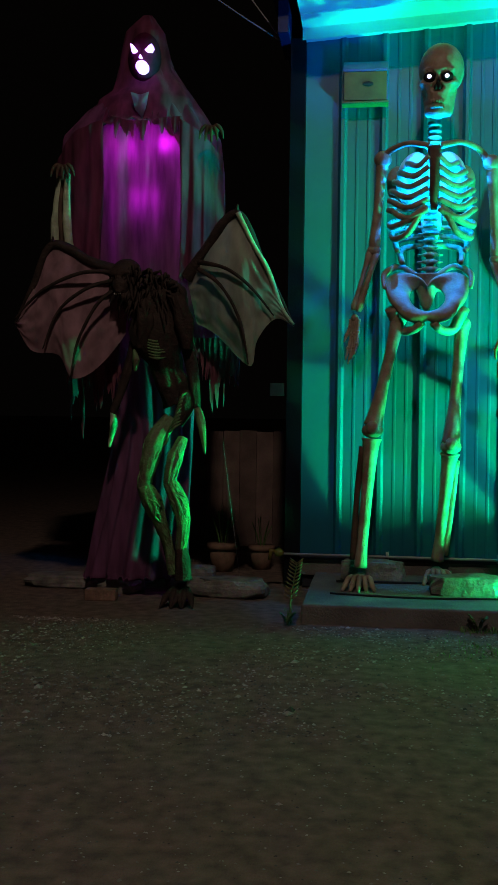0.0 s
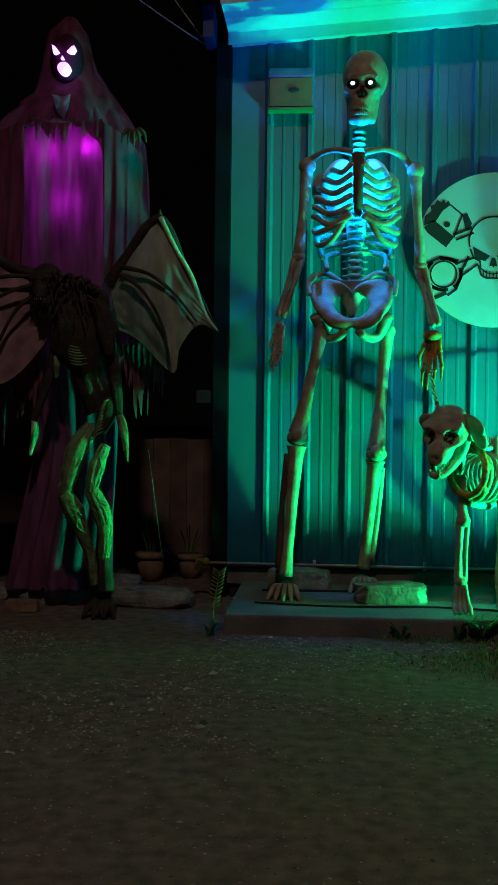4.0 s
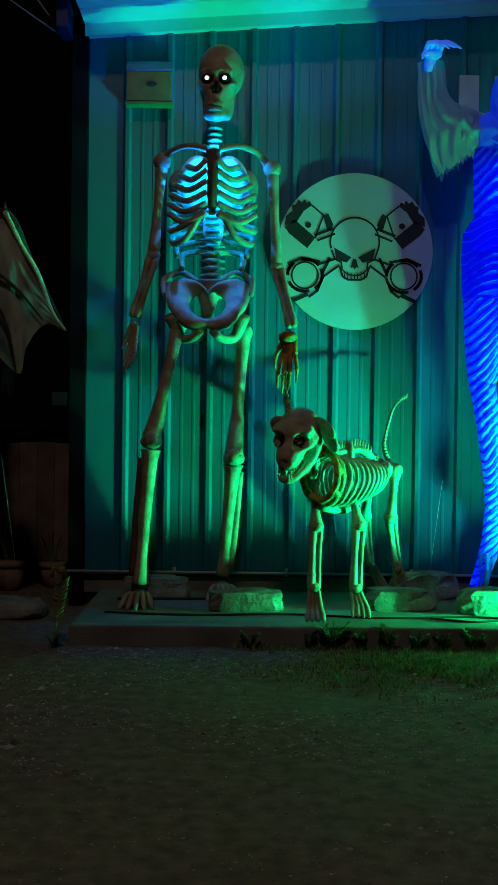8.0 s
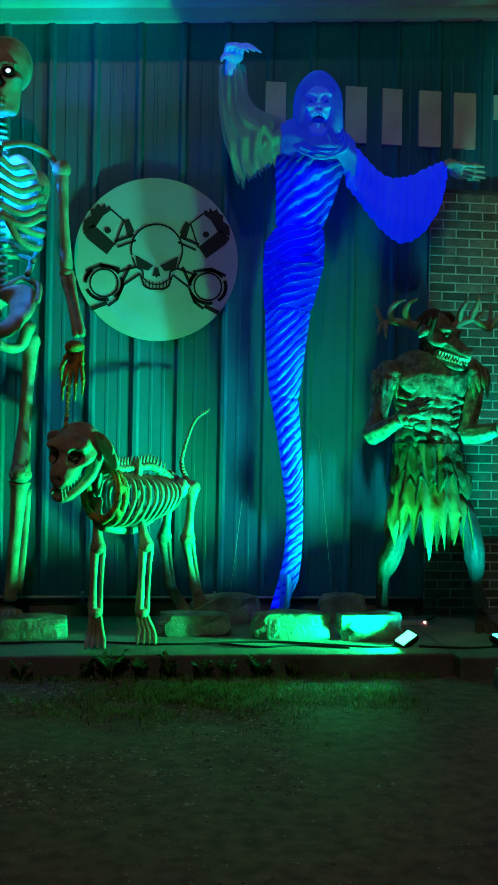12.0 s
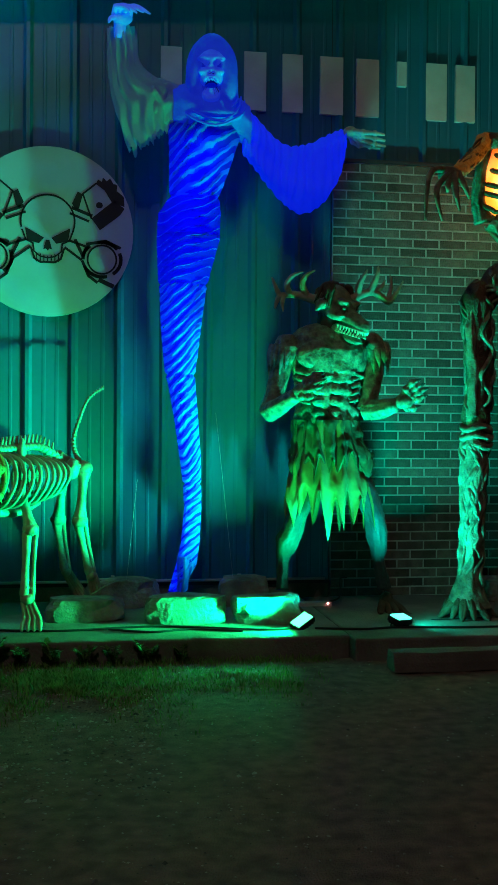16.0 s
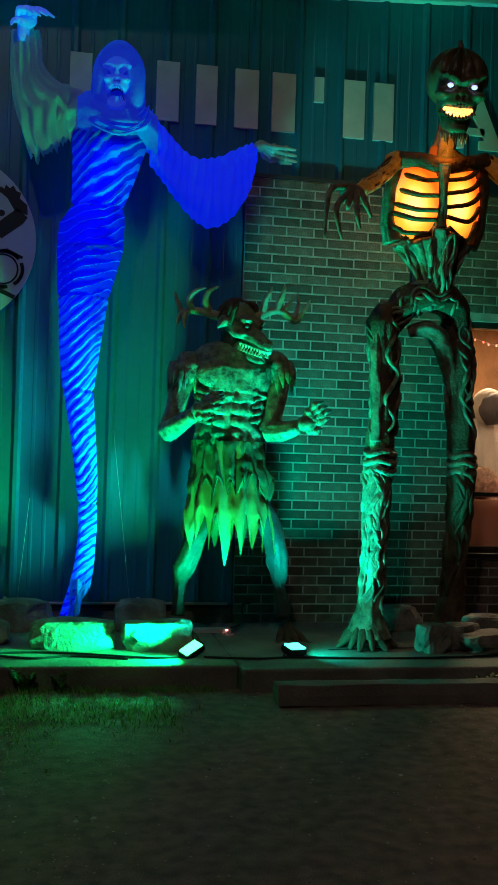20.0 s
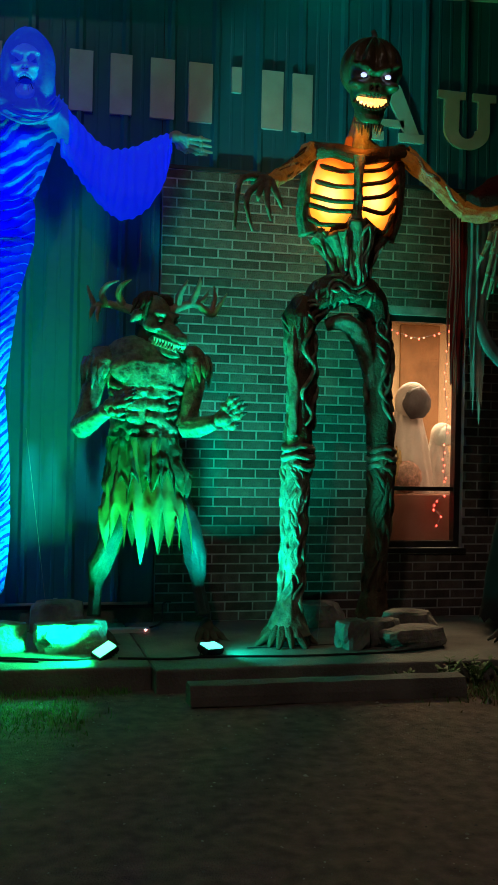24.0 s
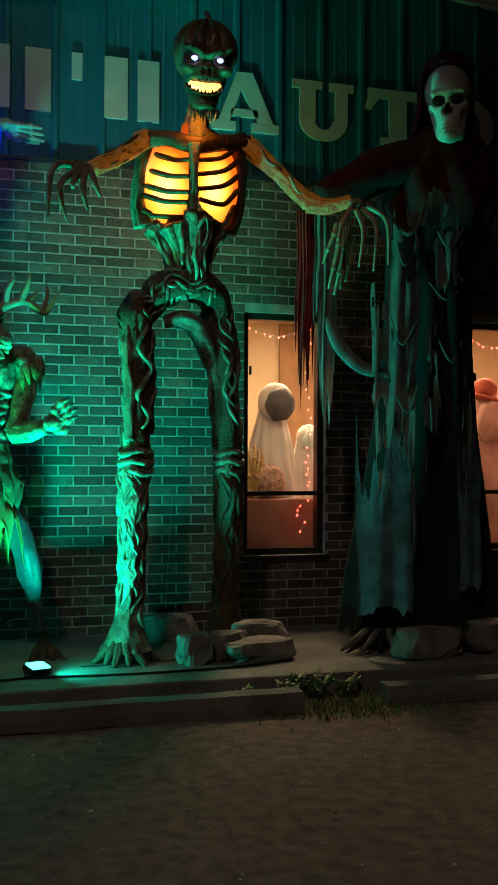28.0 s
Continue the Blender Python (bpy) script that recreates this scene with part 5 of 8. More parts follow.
SKIN = mat("grey_green_skin", (0.27, 0.29, 0.20), 0.45, vary=0.5, scale=22, bump=0.4, fine=60, second=(0.08, 0.065, 0.045))
FUR = mat("brown_fur", (0.11, 0.065, 0.045), 0.9, vary=0.4, scale=20, bump=0.3, fine=120)
SKIRT = mat("torn_olive_cloth", (0.20, 0.15, 0.045), 0.75, vary=0.3, scale=9, bump=0.12, fine=60)
# legs much darker than the skin: shade below the skirt put into their colour
LEGOLIVE = mat("shaded_olive_leg_hide", (0.032, 0.03, 0.016), 0.7, vary=0.5, scale=14, bump=0.4)
LEGBLUE = mat("shaded_grey_leg_hide", (0.03, 0.036, 0.044), 0.6, vary=0.4, scale=14, bump=0.3)
SKIRTDARK = mat("dark_upper_skirt", (0.055, 0.075, 0.03), 0.75, vary=0.4, scale=9, bump=0.2, fine=60)
ANTLER = mat("antler_bone", (0.42, 0.36, 0.26), 0.6, vary=0.4, scale=16, bump=0.3)
CLAW = mat("black_claw", (0.02, 0.018, 0.016), 0.35, vary=0.2)
TEETH = mat("yellow_teeth", (0.72, 0.68, 0.52), 0.4, vary=0.2)
EYEGREY = mat("pale_eye", (0.10, 0.11, 0.08), 0.2, vary=0.1)
ROT = mat("rotten_vine_skin", (0.32, 0.30, 0.22), 0.55, vary=0.5, scale=12, bump=0.6, fine=40, second=(0.09, 0.055, 0.035))
ROTPALE = mat("pale_vine_skin", (0.42, 0.40, 0.30), 0.55, vary=0.45, scale=16, bump=0.5, fine=50)
# the ribs' orange light on the arms is put in as weak emission
ROTARM = mat("arm_with_ember_glow", (0.30, 0.24, 0.11), 0.55, vary=0.6, scale=18, bump=0.7, fine=40, second=(0.12, 0.06, 0.03), emit=(1.0, 0.30, 0.02), strength=0.06)
ROTHEAD = mat("glossy_pumpkin_skin", (0.17, 0.115, 0.06), 0.32, vary=0.45, scale=9, bump=0.35, fine=30)
ROTRIB = mat("brown_rib_bark", (0.20, 0.11, 0.05), 0.55, vary=0.5, scale=18, bump=0.5)
ROTDARK = mat("dark_rotten_and_shaded_skin", (0.15, 0.090, 0.055), 0.6, vary=0.5, scale=10, bump=0.6)


def ember(name, c, r):
    """A glowing core, yellow-white in its middle and orange towards its edge."""
    m = glow(name, (1.0, 0.3, 0.03), 3.0)
    nt = m.node_tree
    geo, off, size, far = nt.nodes.new("ShaderNodeNewGeometry"), nt.nodes.new("ShaderNodeVectorMath"), nt.nodes.new("ShaderNodeVectorMath"), nt.nodes.new("ShaderNodeVectorMath")
    off.operation, size.operation, far.operation = "SUBTRACT", "DIVIDE", "LENGTH"
    off.inputs[1].default_value, size.inputs[1].default_value = c, (r[0], 10.0, r[2])
    ramp = nt.nodes.new("ShaderNodeValToRGB")
    e = ramp.color_ramp.elements
    e[0].position, e[0].color, e[1].position, e[1].color = 0.15, (1.0, 0.55, 0.13, 1), 0.98, (0.42, 0.05, 0.002, 1)
    mid = e.new(0.6)
    mid.color = (1.0, 0.24, 0.015, 1)
    for a, b in ((geo.outputs["Position"], off.inputs[0]), (off.outputs["Vector"], size.inputs[0]), (size.outputs["Vector"], far.inputs[0]), (far.outputs["Value"], ramp.inputs["Fac"]), (ramp.outputs["Color"], nt.nodes["Principled BSDF"].inputs["Emission Color"])):
        nt.links.new(a, b)
    return m


EMBERHOT = glow("hot_mouth", (1.0, 0.42, 0.10), 2.6)
PKEYE = glow("pumpkin_eye_lens", (0.45, 0.45, 1.0), 1.6)


def horned_creature():
    k = Kit()
    S = SKIN
    # trunk: a lofted chest and belly with muscle relief
    prof = [((2.407, -0.950, 1.923), 0.25, 0.15), ((2.409, -0.950, 1.847), 0.262, 0.175), ((2.413, -0.950, 1.709), 0.235, 0.175), ((2.409, -0.950, 1.622), 0.215, 0.155), ((2.399, -0.950, 1.500), 0.205, 0.145), ((2.396, -0.950, 1.362), 0.205, 0.15)]
    n = 54
    cx, cz = spread([p[0][0] for p in prof], n), spread([p[0][2] for p in prof], n)
    hw, hd = spread([p[1] for p in prof], n), spread([p[2] for p in prof], n)

    def trunk(u, v):
        i = min(n - 1, round(v * (n - 1)))
        a = 2 * math.pi * u
        ca, sa = math.cos(a), math.sin(a)
        front = max(0.0, -sa)
        x = ca * hw[i]
        r = 0.0
        if front > 0:
            mid = math.exp(-(x / 0.018) ** 2)
            r -= 0.022 * mid * front
            if v > 0.42:
                r += 0.016 * front * (abs(math.sin((v - 0.42) * math.pi * 7.0)) - 0.6) * (1 if abs(x) < 0.11 else 0.7 * math.cos(x * 8))
            else:
                r += 0.028 * front * math.sin(min(1, v / 0.42) * math.pi) * math.exp(-((abs(x) - 0.10) / 0.09) ** 2)
            if abs(x) > 0.11 and v > 0.4:
                r += 0.012 * math.sin(v * 46 - abs(x) * 40)
        r += 0.012 * noise.noise(Vector((ca * 4, sa * 4, v * 11)))
        return Vector((cx[i] + ca * (hw[i] + r), -0.95 + sa * (hd[i] + r), cz[i]))

    k.grid(trunk, 56, n - 1, S, closed=True)
    k.blob((2.407, -0.950, 1.917), (0.24, 0.15, 0.11), S, seg=18, rings=10)
    # chest and belly muscles
    for c in ((2.285, -1.090, 1.805), (2.491, -1.090, 1.814)):
        k.blob(c, (0.115, 0.034, 0.085), S, seg=22, rings=14)
    for j, (a, b) in enumerate((((2.322, -1.100, 1.657), (2.439, -1.100, 1.662)), ((2.323, -1.090, 1.587), (2.436, -1.090, 1.591)), ((2.322, -1.085, 1.516), (2.432, -1.085, 1.519)), ((2.321, -1.085, 1.441), (2.427, -1.085, 1.445)))):
        for c in (a, b):
            k.blob(c, (0.054 - 0.003 * j, 0.016, 0.031), S, seg=16, rings=10)
    for j in range(5):
        for c, q in (((2.221, -1.040, 1.696), -1), ((2.565, -1.040, 1.711), 1)):
            p = Vector(c) + Vector((q * -0.004 * j, 0, -0.045 * j))
            bone(k, [p + Vector((q * 0.04, 0.06, 0.03)), p + Vector((q * 0.02, 0.0, 0.01)), p + Vector((q * -0.03, -0.045, -0.012))], [0.012, 0.02, 0.01], S, 5, 8)
    # shoulders with torn hide
    for c, sx in (((2.145, -0.950, 1.842), -1), ((2.684, -0.950, 1.867), 1)):
        k.blob(c, (0.095, 0.10, 0.105), S, seg=14, rings=10, shape=lambda u: 1 + 0.12 * noise.noise(u * 3))
        for j in range(9):
            a = j / 8 * math.pi
            p = Vector(c) + Vector((0.09 * math.cos(a), -0.09 * math.sin(a) * 0.9, 0.03))
            k.tube([p, p + Vector((0.02 * sx, -0.015, -0.06)), p + Vector((0.035 * sx, -0.02, -0.13 - 0.03 * (j % 3)))], [0.03, 0.026, 0.004], S, 6, 0.4)
    # arms
    sinew(k, [(2.131, -0.950, 1.835), (2.092, -0.970, 1.695), (2.054, -0.990, 1.539), (2.022, -1.000, 1.439)], [0.075, 0.062, 0.055, 0.06], S, 0.22, 5, seed=1)
    sinew(k, [(2.015, -1.000, 1.446), (2.076, -1.110, 1.493), (2.150, -1.210, 1.553)], [0.06, 0.055, 0.038], S, 0.2, 5, seed=2)
    hand_of_bones(k, (2.163, -1.210, 1.560), (2.253, -1.350, 1.650), (0.2, 0.2, 1), 0.019, S, 5, -0.25, 0.8, CLAW)
    k.blob((2.179, -1.230, 1.580), (0.055, 0.05, 0.045), S, seg=12, rings=8)
    sinew(k, [(2.685, -0.950, 1.853), (2.692, -0.970, 1.719), (2.669, -1.000, 1.561), (2.649, -1.010, 1.466)], [0.075, 0.066, 0.056, 0.062], S, 0.22, 5, seed=3)
    sinew(k, [(2.642, -1.010, 1.473), (2.716, -1.090, 1.474), (2.795, -1.170, 1.503)], [0.062, 0.056, 0.036], S, 0.2, 5, seed=4)
    hand_of_bones(k, (2.809, -1.170, 1.510), (2.961, -1.220, 1.603), (-0.35, -0.2, 1), 0.021, S, 5, 0.12, 1.0, CLAW)
    k.blob((2.848, -1.180, 1.525), (0.06, 0.045, 0.052), S, seg=12, rings=8)
    # neck, head and jaws
    sinew(k, [(2.418, -0.930, 1.884), (2.430, -0.970, 1.978), (2.443, -1.000, 2.069)], [0.13, 0.10, 0.10], FUR, 0.2, 7, seed=5)
    H = Vector((2.445, -1.030, 2.115))
    t = pose(H.x, H.y, H.z, 18, 0, 38) @ Matrix.Scale(0.88, 4)

    def put(c, r, m, turn=(0, 0, 0), seg=14, rings=10, shape=None):
        kk = Kit()
        kk.blob(c, r, m, turn, seg, rings, shape)
        k.add([t @ Vector(v) for v in kk.v], kk.f, m)

    def rod(pts, r, m, seg=9):
        c = curve([t @ Vector(p) for p in pts], 4)
        k.tube(c, spread(r, len(c)), m, seg)

    adds = [((0, 0.05, 0.03), (0.125, 0.14, 0.125)), ((0, -0.05, -0.01), (0.10, 0.11, 0.085)), ((0, -0.16, -0.055), (0.07, 0.10, 0.06)), ((0, -0.26, -0.075), (0.058, 0.065, 0.048)), ((0, -0.06, -0.14), (0.075, 0.11, 0.05)), ((0, -0.19, -0.185), (0.055, 0.11, 0.032))]
    cuts = [((0, -0.24, -0.128), (0.09, 0.16, 0.020), True)]
    for s in (-1, 1):
        adds += [((s * 0.065, -0.10, 0.055), (0.045, 0.045, 0.022)), ((s * 0.085, -0.06, -0.05), (0.04, 0.08, 0.035))]
        cuts += [((s * 0.075, -0.145, 0.012), (0.038, 0.05, 0.032), True), ((s * 0.028, -0.325, -0.065), (0.014, 0.03, 0.014), True), ((s * 0.085, -0.19, -0.06), (0.02, 0.07, 0.02))]
    carved(k, t, adds, cuts, S, BLACK, 90, 80, 0.022, (0, -0.08, -0.05), 0.5)
    for s in (-1, 1):
        put((s * 0.074, -0.125, 0.014), (0.017, 0.014, 0.015), EYEGREY)
        for j in range(9):
            y = -0.10 - 0.024 * j
            w = 0.066 - 0.0035 * j
            rod([(s * w, y, -0.106), (s * w, y - 0.004, -0.132 - 0.012 * (j % 3 == 1))], [0.010, 0.002], TEETH, 6)
            rod([(s * w * 0.92, y + 0.01, -0.160), (s * w * 0.92, y + 0.008, -0.132)], [0.010, 0.002], TEETH, 6)
        # ears
        rod([(s * 0.10, 0.03, 0.03), (s * 0.16, 0.02, 0.0), (s * 0.20, 0.02, -0.05)], [0.028, 0.036, 0.004], S, 8)
    for j in range(5):
        rod([((j - 2) * 0.02, -0.30 + 0.006 * (j - 2) ** 2, -0.108), ((j - 2) * 0.02, -0.304 + 0.006 * (j - 2) ** 2, -0.135)], [0.010, 0.002], TEETH, 6)
    # tousled mane over the crown and down the neck
    rng = random.Random(8)
    for j in range(46):
        a, q = rng.uniform(-0.4, 3.54), rng.uniform(0.3, 1.0)
        p = Vector((0.125 * q * math.cos(a), 0.03 + 0.13 * q * math.sin(a), 0.03 + 0.125 * math.sqrt(max(0, 1 - q * q * 0.9))))
        d = Vector((0.05 * math.cos(a), 0.05 * math.sin(a) - 0.02, -0.02))
        rod([p, p + d * 0.6 + Vector((0, 0, 0.015)), p + d * 1.2 + Vector((rng.uniform(-0.02, 0.02), 0, -0.06 - 0.06 * rng.random()))], [0.018, 0.015, 0.003], FUR, 6)
    # antlers
    A = ANTLER
    bone(k, [(2.335, -1.010, 2.155), (2.247, -0.990, 2.180), (2.160, -0.970, 2.195), (2.087, -0.950, 2.176), (2.061, -0.950, 2.106)], [0.034, 0.027, 0.023, 0.02, 0.004], A, 6, 9)
    bone(k, [(2.261, -0.990, 2.177), (2.224, -1.020, 2.250), (2.242, -1.050, 2.304), (2.293, -1.070, 2.335)], [0.026, 0.022, 0.015, 0.004], A, 6, 8)
    bone(k, [(2.153, -0.970, 2.194), (2.127, -1.000, 2.247), (2.156, -1.030, 2.302), (2.221, -1.050, 2.327)], [0.024, 0.021, 0.015, 0.004], A, 6, 8)
    bone(k, [(2.094, -0.950, 2.180), (2.064, -0.950, 2.243), (2.044, -0.930, 2.307)], [0.02, 0.014, 0.004], A, 6, 8)
    bone(k, [(2.114, -0.950, 2.188), (2.101, -0.990, 2.131), (2.103, -1.010, 2.081)], [0.02, 0.013, 0.004], A, 6, 8)
    bone(k, [(2.536, -1.010, 2.166), (2.620, -0.990, 2.208), (2.705, -0.970, 2.222), (2.804, -0.950, 2.167), (2.853, -0.950, 2.226), (2.901, -0.950, 2.306)], [0.034, 0.027, 0.024, 0.02, 0.015, 0.004], A, 6, 9)
    bone(k, [(2.586, -1.000, 2.198), (2.592, -1.030, 2.270), (2.615, -1.050, 2.317), (2.635, -1.050, 2.356)], [0.025, 0.021, 0.014, 0.004], A, 6, 8)
    bone(k, [(2.668, -0.980, 2.219), (2.697, -1.000, 2.287), (2.714, -1.010, 2.343), (2.717, -1.010, 2.384)], [0.025, 0.02, 0.014, 0.004], A, 6, 8)
    bone(k, [(2.698, -0.970, 2.222), (2.747, -0.970, 2.253), (2.774, -0.970, 2.303)], [0.02, 0.015, 0.004], A, 6, 8)
    bone(k, [(2.797, -0.950, 2.181), (2.827, -0.930, 2.270), (2.818, -0.930, 2.347)], [0.018, 0.013, 0.004], A, 6, 8)
    # ragged skirt in two layers
    for layer in (0, 1):
        waist, hem = Vector((2.395, -0.950, 1.383)), Vector((2.433, -0.950, 0.809))
        rw, rh = 0.205 + 0.01 * layer, 0.275 - 0.025 * layer

        def cloth(u, v, layer=layer, rw=rw, rh=rh):
            a = 2 * math.pi * u
            tongue = abs(((u * (19 if layer == 0 else 23) + 0.3 * layer + 0.1 * math.sin(a * 5)) % 1.0) - 0.5) * 2
            length = (0.36 if layer else 0.70) + (0.10 if layer else 0.16) * noise.noise(Vector((math.cos(a) * 2.6, math.sin(a) * 2.6, layer * 4)))
            w = v * length * (1 - (0.36 if layer == 0 else 0.42) * tongue * max(0, v - 0.4) / 0.6)
            r = between(v, [0, 0.25, 0.7, 1], [rw, rw * 1.02, rh * 0.98, rh])
            f = (0.014 if layer else 0.016) * math.sin(a * (19 if layer else 13) + 2.2 * v + layer + 2 * noise.noise(Vector((math.cos(a) * 2, math.sin(a) * 2, v * 2)))) * (0.5 + v) + 0.02 * noise.noise(Vector((math.cos(a) * 5, math.sin(a) * 5, v * 6 + layer)))
            return Vector((waist.x + (hem.x - waist.x) * v + (r + f) * math.cos(a), -0.95 + (r * 0.75 + f) * math.sin(a), waist.z + 0.02 - w))

        k.grid(cloth, 208, 26, SKIRTDARK if layer else SKIRT, closed=True)
    # legs
    sinew(k, [(2.264, -0.930, 0.978), (2.203, -0.970, 0.773), (2.154, -0.950, 0.634), (2.137, -0.890, 0.506), (2.124, -0.930, 0.322)], [0.07, 0.052, 0.062, 0.032, 0.036], LEGOLIVE, 0.4, 6, seed=6)
    sinew(k, [(2.621, -0.930, 1.019), (2.690, -0.970, 0.848), (2.742, -0.950, 0.672), (2.767, -0.890, 0.507), (2.800, -0.930, 0.312)], [0.07, 0.058, 0.064, 0.032, 0.036], LEGBLUE, 0.4, 6, seed=7)
    for c in ((2.16, -1.02, 0.13), (2.83, -1.0, 0.13)):
        for j in range(4):
            f = (j - 1.5) * 0.045
            bone(k, [(c[0] + f * 0.4, c[1] + 0.12, 0.22), (c[0] + f, c[1] + 0.02, 0.19), (c[0] + f * 1.5, c[1] - 0.08, 0.14)], [0.030, 0.026, 0.010], FUR, 4, 8)
        k.blob((c[0], c[1] + 0.13, 0.21), (0.05, 0.07, 0.08), FUR, seg=12, rings=8)
    k.push((1.43, -7.12, 1.36), 1.05, 0.121)
    k.thing("horned_creature", "antlered snarling creature prop with bare ribbed chest and torn skirt", "statue")


horned_creature()


def pumpkin_skeleton():
    k = Kit()
    # pumpkin head with lobes, brow, nose and mouth
    H = Vector((3.723, -1.220, 3.585))
    t = pose(H.x, H.y, H.z, 8, 3, -8) @ Matrix.Scale(0.94, 4)

    def put(c, r, m, turn=(0, 0, 0), seg=14, rings=10, shape=None):
        kk = Kit()
        kk.blob(c, r, m, turn, seg, rings, shape)
        k.add([t @ Vector(v) for v in kk.v], kk.f, m)

    def rod(pts, r, m, seg=9):
        c = curve([t @ Vector(p) for p in pts], 4)
        k.tube(c, spread(r, len(c)), m, seg)

    adds = [((0, 0.02, 0.095), (0.20, 0.21, 0.19)), ((0, -0.07, -0.06), (0.135, 0.13, 0.16)), ((0, -0.08, -0.20), (0.095, 0.09, 0.075)), ((0, -0.12, -0.25), (0.07, 0.06, 0.04))]
    cuts = [((0, -0.21, -0.14), (0.115, 0.12, 0.040), True)]
    for s in (-1, 1):
        adds += [((s * 0.115, -0.14, -0.035), (0.05, 0.06, 0.032)), ((s * 0.030, -0.200, 0.040), (0.032, 0.03, 0.016)), ((s * 0.070, -0.195, 0.060), (0.036, 0.032, 0.016)), ((s * 0.115, -0.172, 0.088), (0.042, 0.034, 0.018))]
        cuts += [((s * 0.085, -0.235, 0.015), (0.055, 0.085, 0.032), True), ((s * 0.019, -0.235, -0.055), (0.016, 0.06, 0.03), True), ((s * 0.085, -0.22, -0.125), (0.05, 0.10, 0.035), True), ((s * 0.15, -0.13, -0.19), (0.035, 0.08, 0.06))]
    carved(k, t, adds, cuts, ROTHEAD, BLACK, 120, 80, 0.02, (0, -0.03, -0.04), 0.5, 0.13)
    rod([(0.0, 0.0, 0.27), (0.0, 0.0, 0.31), (-0.015, -0.01, 0.335)], [0.028, 0.018, 0.012], ROT)
    for s in (-1, 1):
        put((s * 0.078, -0.185, 0.015), (0.020, 0.014, 0.015), PKEYE)
    for j in range(11):
        f = (j - 5) / 5
        lift = 0.05 * f * f
        put((f * 0.10, -0.135 + 0.045 * f * f, -0.145 + lift), (0.026, 0.03, 0.036 - 0.012 * abs(f)), EMBERHOT, seg=10, rings=8)
        x, y = f * 0.112, -0.185 + 0.065 * f * f
        rod([(x, y, -0.10 + lift), (x * 0.97, y - 0.004, -0.118 + lift - 0.008 * (j % 2))], [0.012, 0.002], ROTDARK, 6)
        rod([(x, y, -0.195 + lift), (x * 0.97, y - 0.004, -0.172 + lift + 0.008 * (j % 2))], [0.012, 0.002], ROTDARK, 6)
        rod([(x * 0.8, y + 0.03, -0.265), (x * 0.7, y + 0.01, -0.31 - 0.02 * (j % 3))], [0.012, 0.003], ROT, 6)
    # neck
    sinew(k, [(3.739, -1.020, 3.224), (3.706, -1.080, 3.298), (3.714, -1.150, 3.426)], [0.105, 0.06, 0.055], ROTPALE, 0.4, 8, seed=11, steps=12)
    k.blob((3.690, -1.080, 3.235), (0.075, 0.03, 0.10), EMBERDIM, seg=14, rings=10, shape=lambda u: 1 + 0.2 * noise.noise(u * 4))
    # glowing core behind the ribs
    for s, c, r in ((-1, (3.558, -1.050, 2.971), (0.165, 0.10, 0.255)), (1, (3.855, -1.050, 2.996), (0.135, 0.10, 0.255))):
        k.blob(Vector(c) + Vector((0, 0.03, 0)), (r[0], 0.07, r[2]), ember("ember_core", Vector(c) + Vector((0.0, 0.0, -0.03)), r), (0, s * -6, 0), 24, 18)
    # ribs: bands over the core, breast strand in the middle
    mid = [(3.668, -1.210, 3.146), (3.666, -1.220, 2.995), (3.666, -1.210, 2.851), (3.663, -1.200, 2.764)]
    sinew(k, mid, [0.032, 0.022, 0.022, 0.03], ROT, 0.5, 6, seed=12, steps=14)
    rows = (((3.475, -1.000, 3.165), (3.554, -1.170, 3.055), (3.643, -1.220, 3.052)), ((3.445, -1.000, 3.092), (3.519, -1.180, 2.951), (3.640, -1.220, 2.954)), ((3.422, -1.000, 2.993), (3.506, -1.180, 2.848), (3.640, -1.220, 2.863)), ((3.409, -1.000, 2.891), (3.496, -1.170, 2.759), (3.633, -1.210, 2.806)), ((3.403, -1.000, 2.804), (3.438, -1.130, 2.698), (3.596, -1.170, 2.727)))
    for a, b, c in rows:
        a, b = (a[0] - 0.01, a[1], c[2] + 0.075), (b[0] + 0.02, b[1], c[2] + 0.004)
        back = Vector(a) + Vector((0.02, 0.16, 0.02))
        bone(k, [back, a, Vector(a).lerp(Vector(b), 0.5) + Vector((0, -0.05, -0.016)), b, c], [0.014, 0.018, 0.017, 0.015, 0.014], ROTRIB, 5, 8)
    rows = (((3.974, -1.000, 3.211), (3.825, -1.170, 3.086), (3.690, -1.220, 3.053)), ((3.985, -1.000, 3.133), (3.836, -1.180, 3.008), (3.690, -1.220, 2.971)), ((3.992, -1.000, 3.048), (3.837, -1.180, 2.921), (3.690, -1.220, 2.886)), ((3.986, -1.000, 2.961), (3.847, -1.170, 2.818), (3.700, -1.210, 2.830)), ((3.965, -1.000, 2.867), (3.849, -1.140, 2.705), (3.716, -1.200, 2.768)))
    for a, b, c in rows:
        back = Vector(a) + Vector((-0.02, 0.16, 0.02))
        bone(k, [back, a, Vector(a).lerp(Vector(b), 0.5) + Vector((0, -0.05, -0.016)), b, c], [0.014, 0.018, 0.017, 0.015, 0.014], ROTRIB, 5, 8)
    sinew(k, [(3.441, -1.000, 3.195), (3.398, -1.020, 3.025), (3.376, -1.020, 2.824), (3.405, -1.030, 2.684)], [0.045, 0.036, 0.036, 0.05], ROT, 0.4, 5, seed=13)
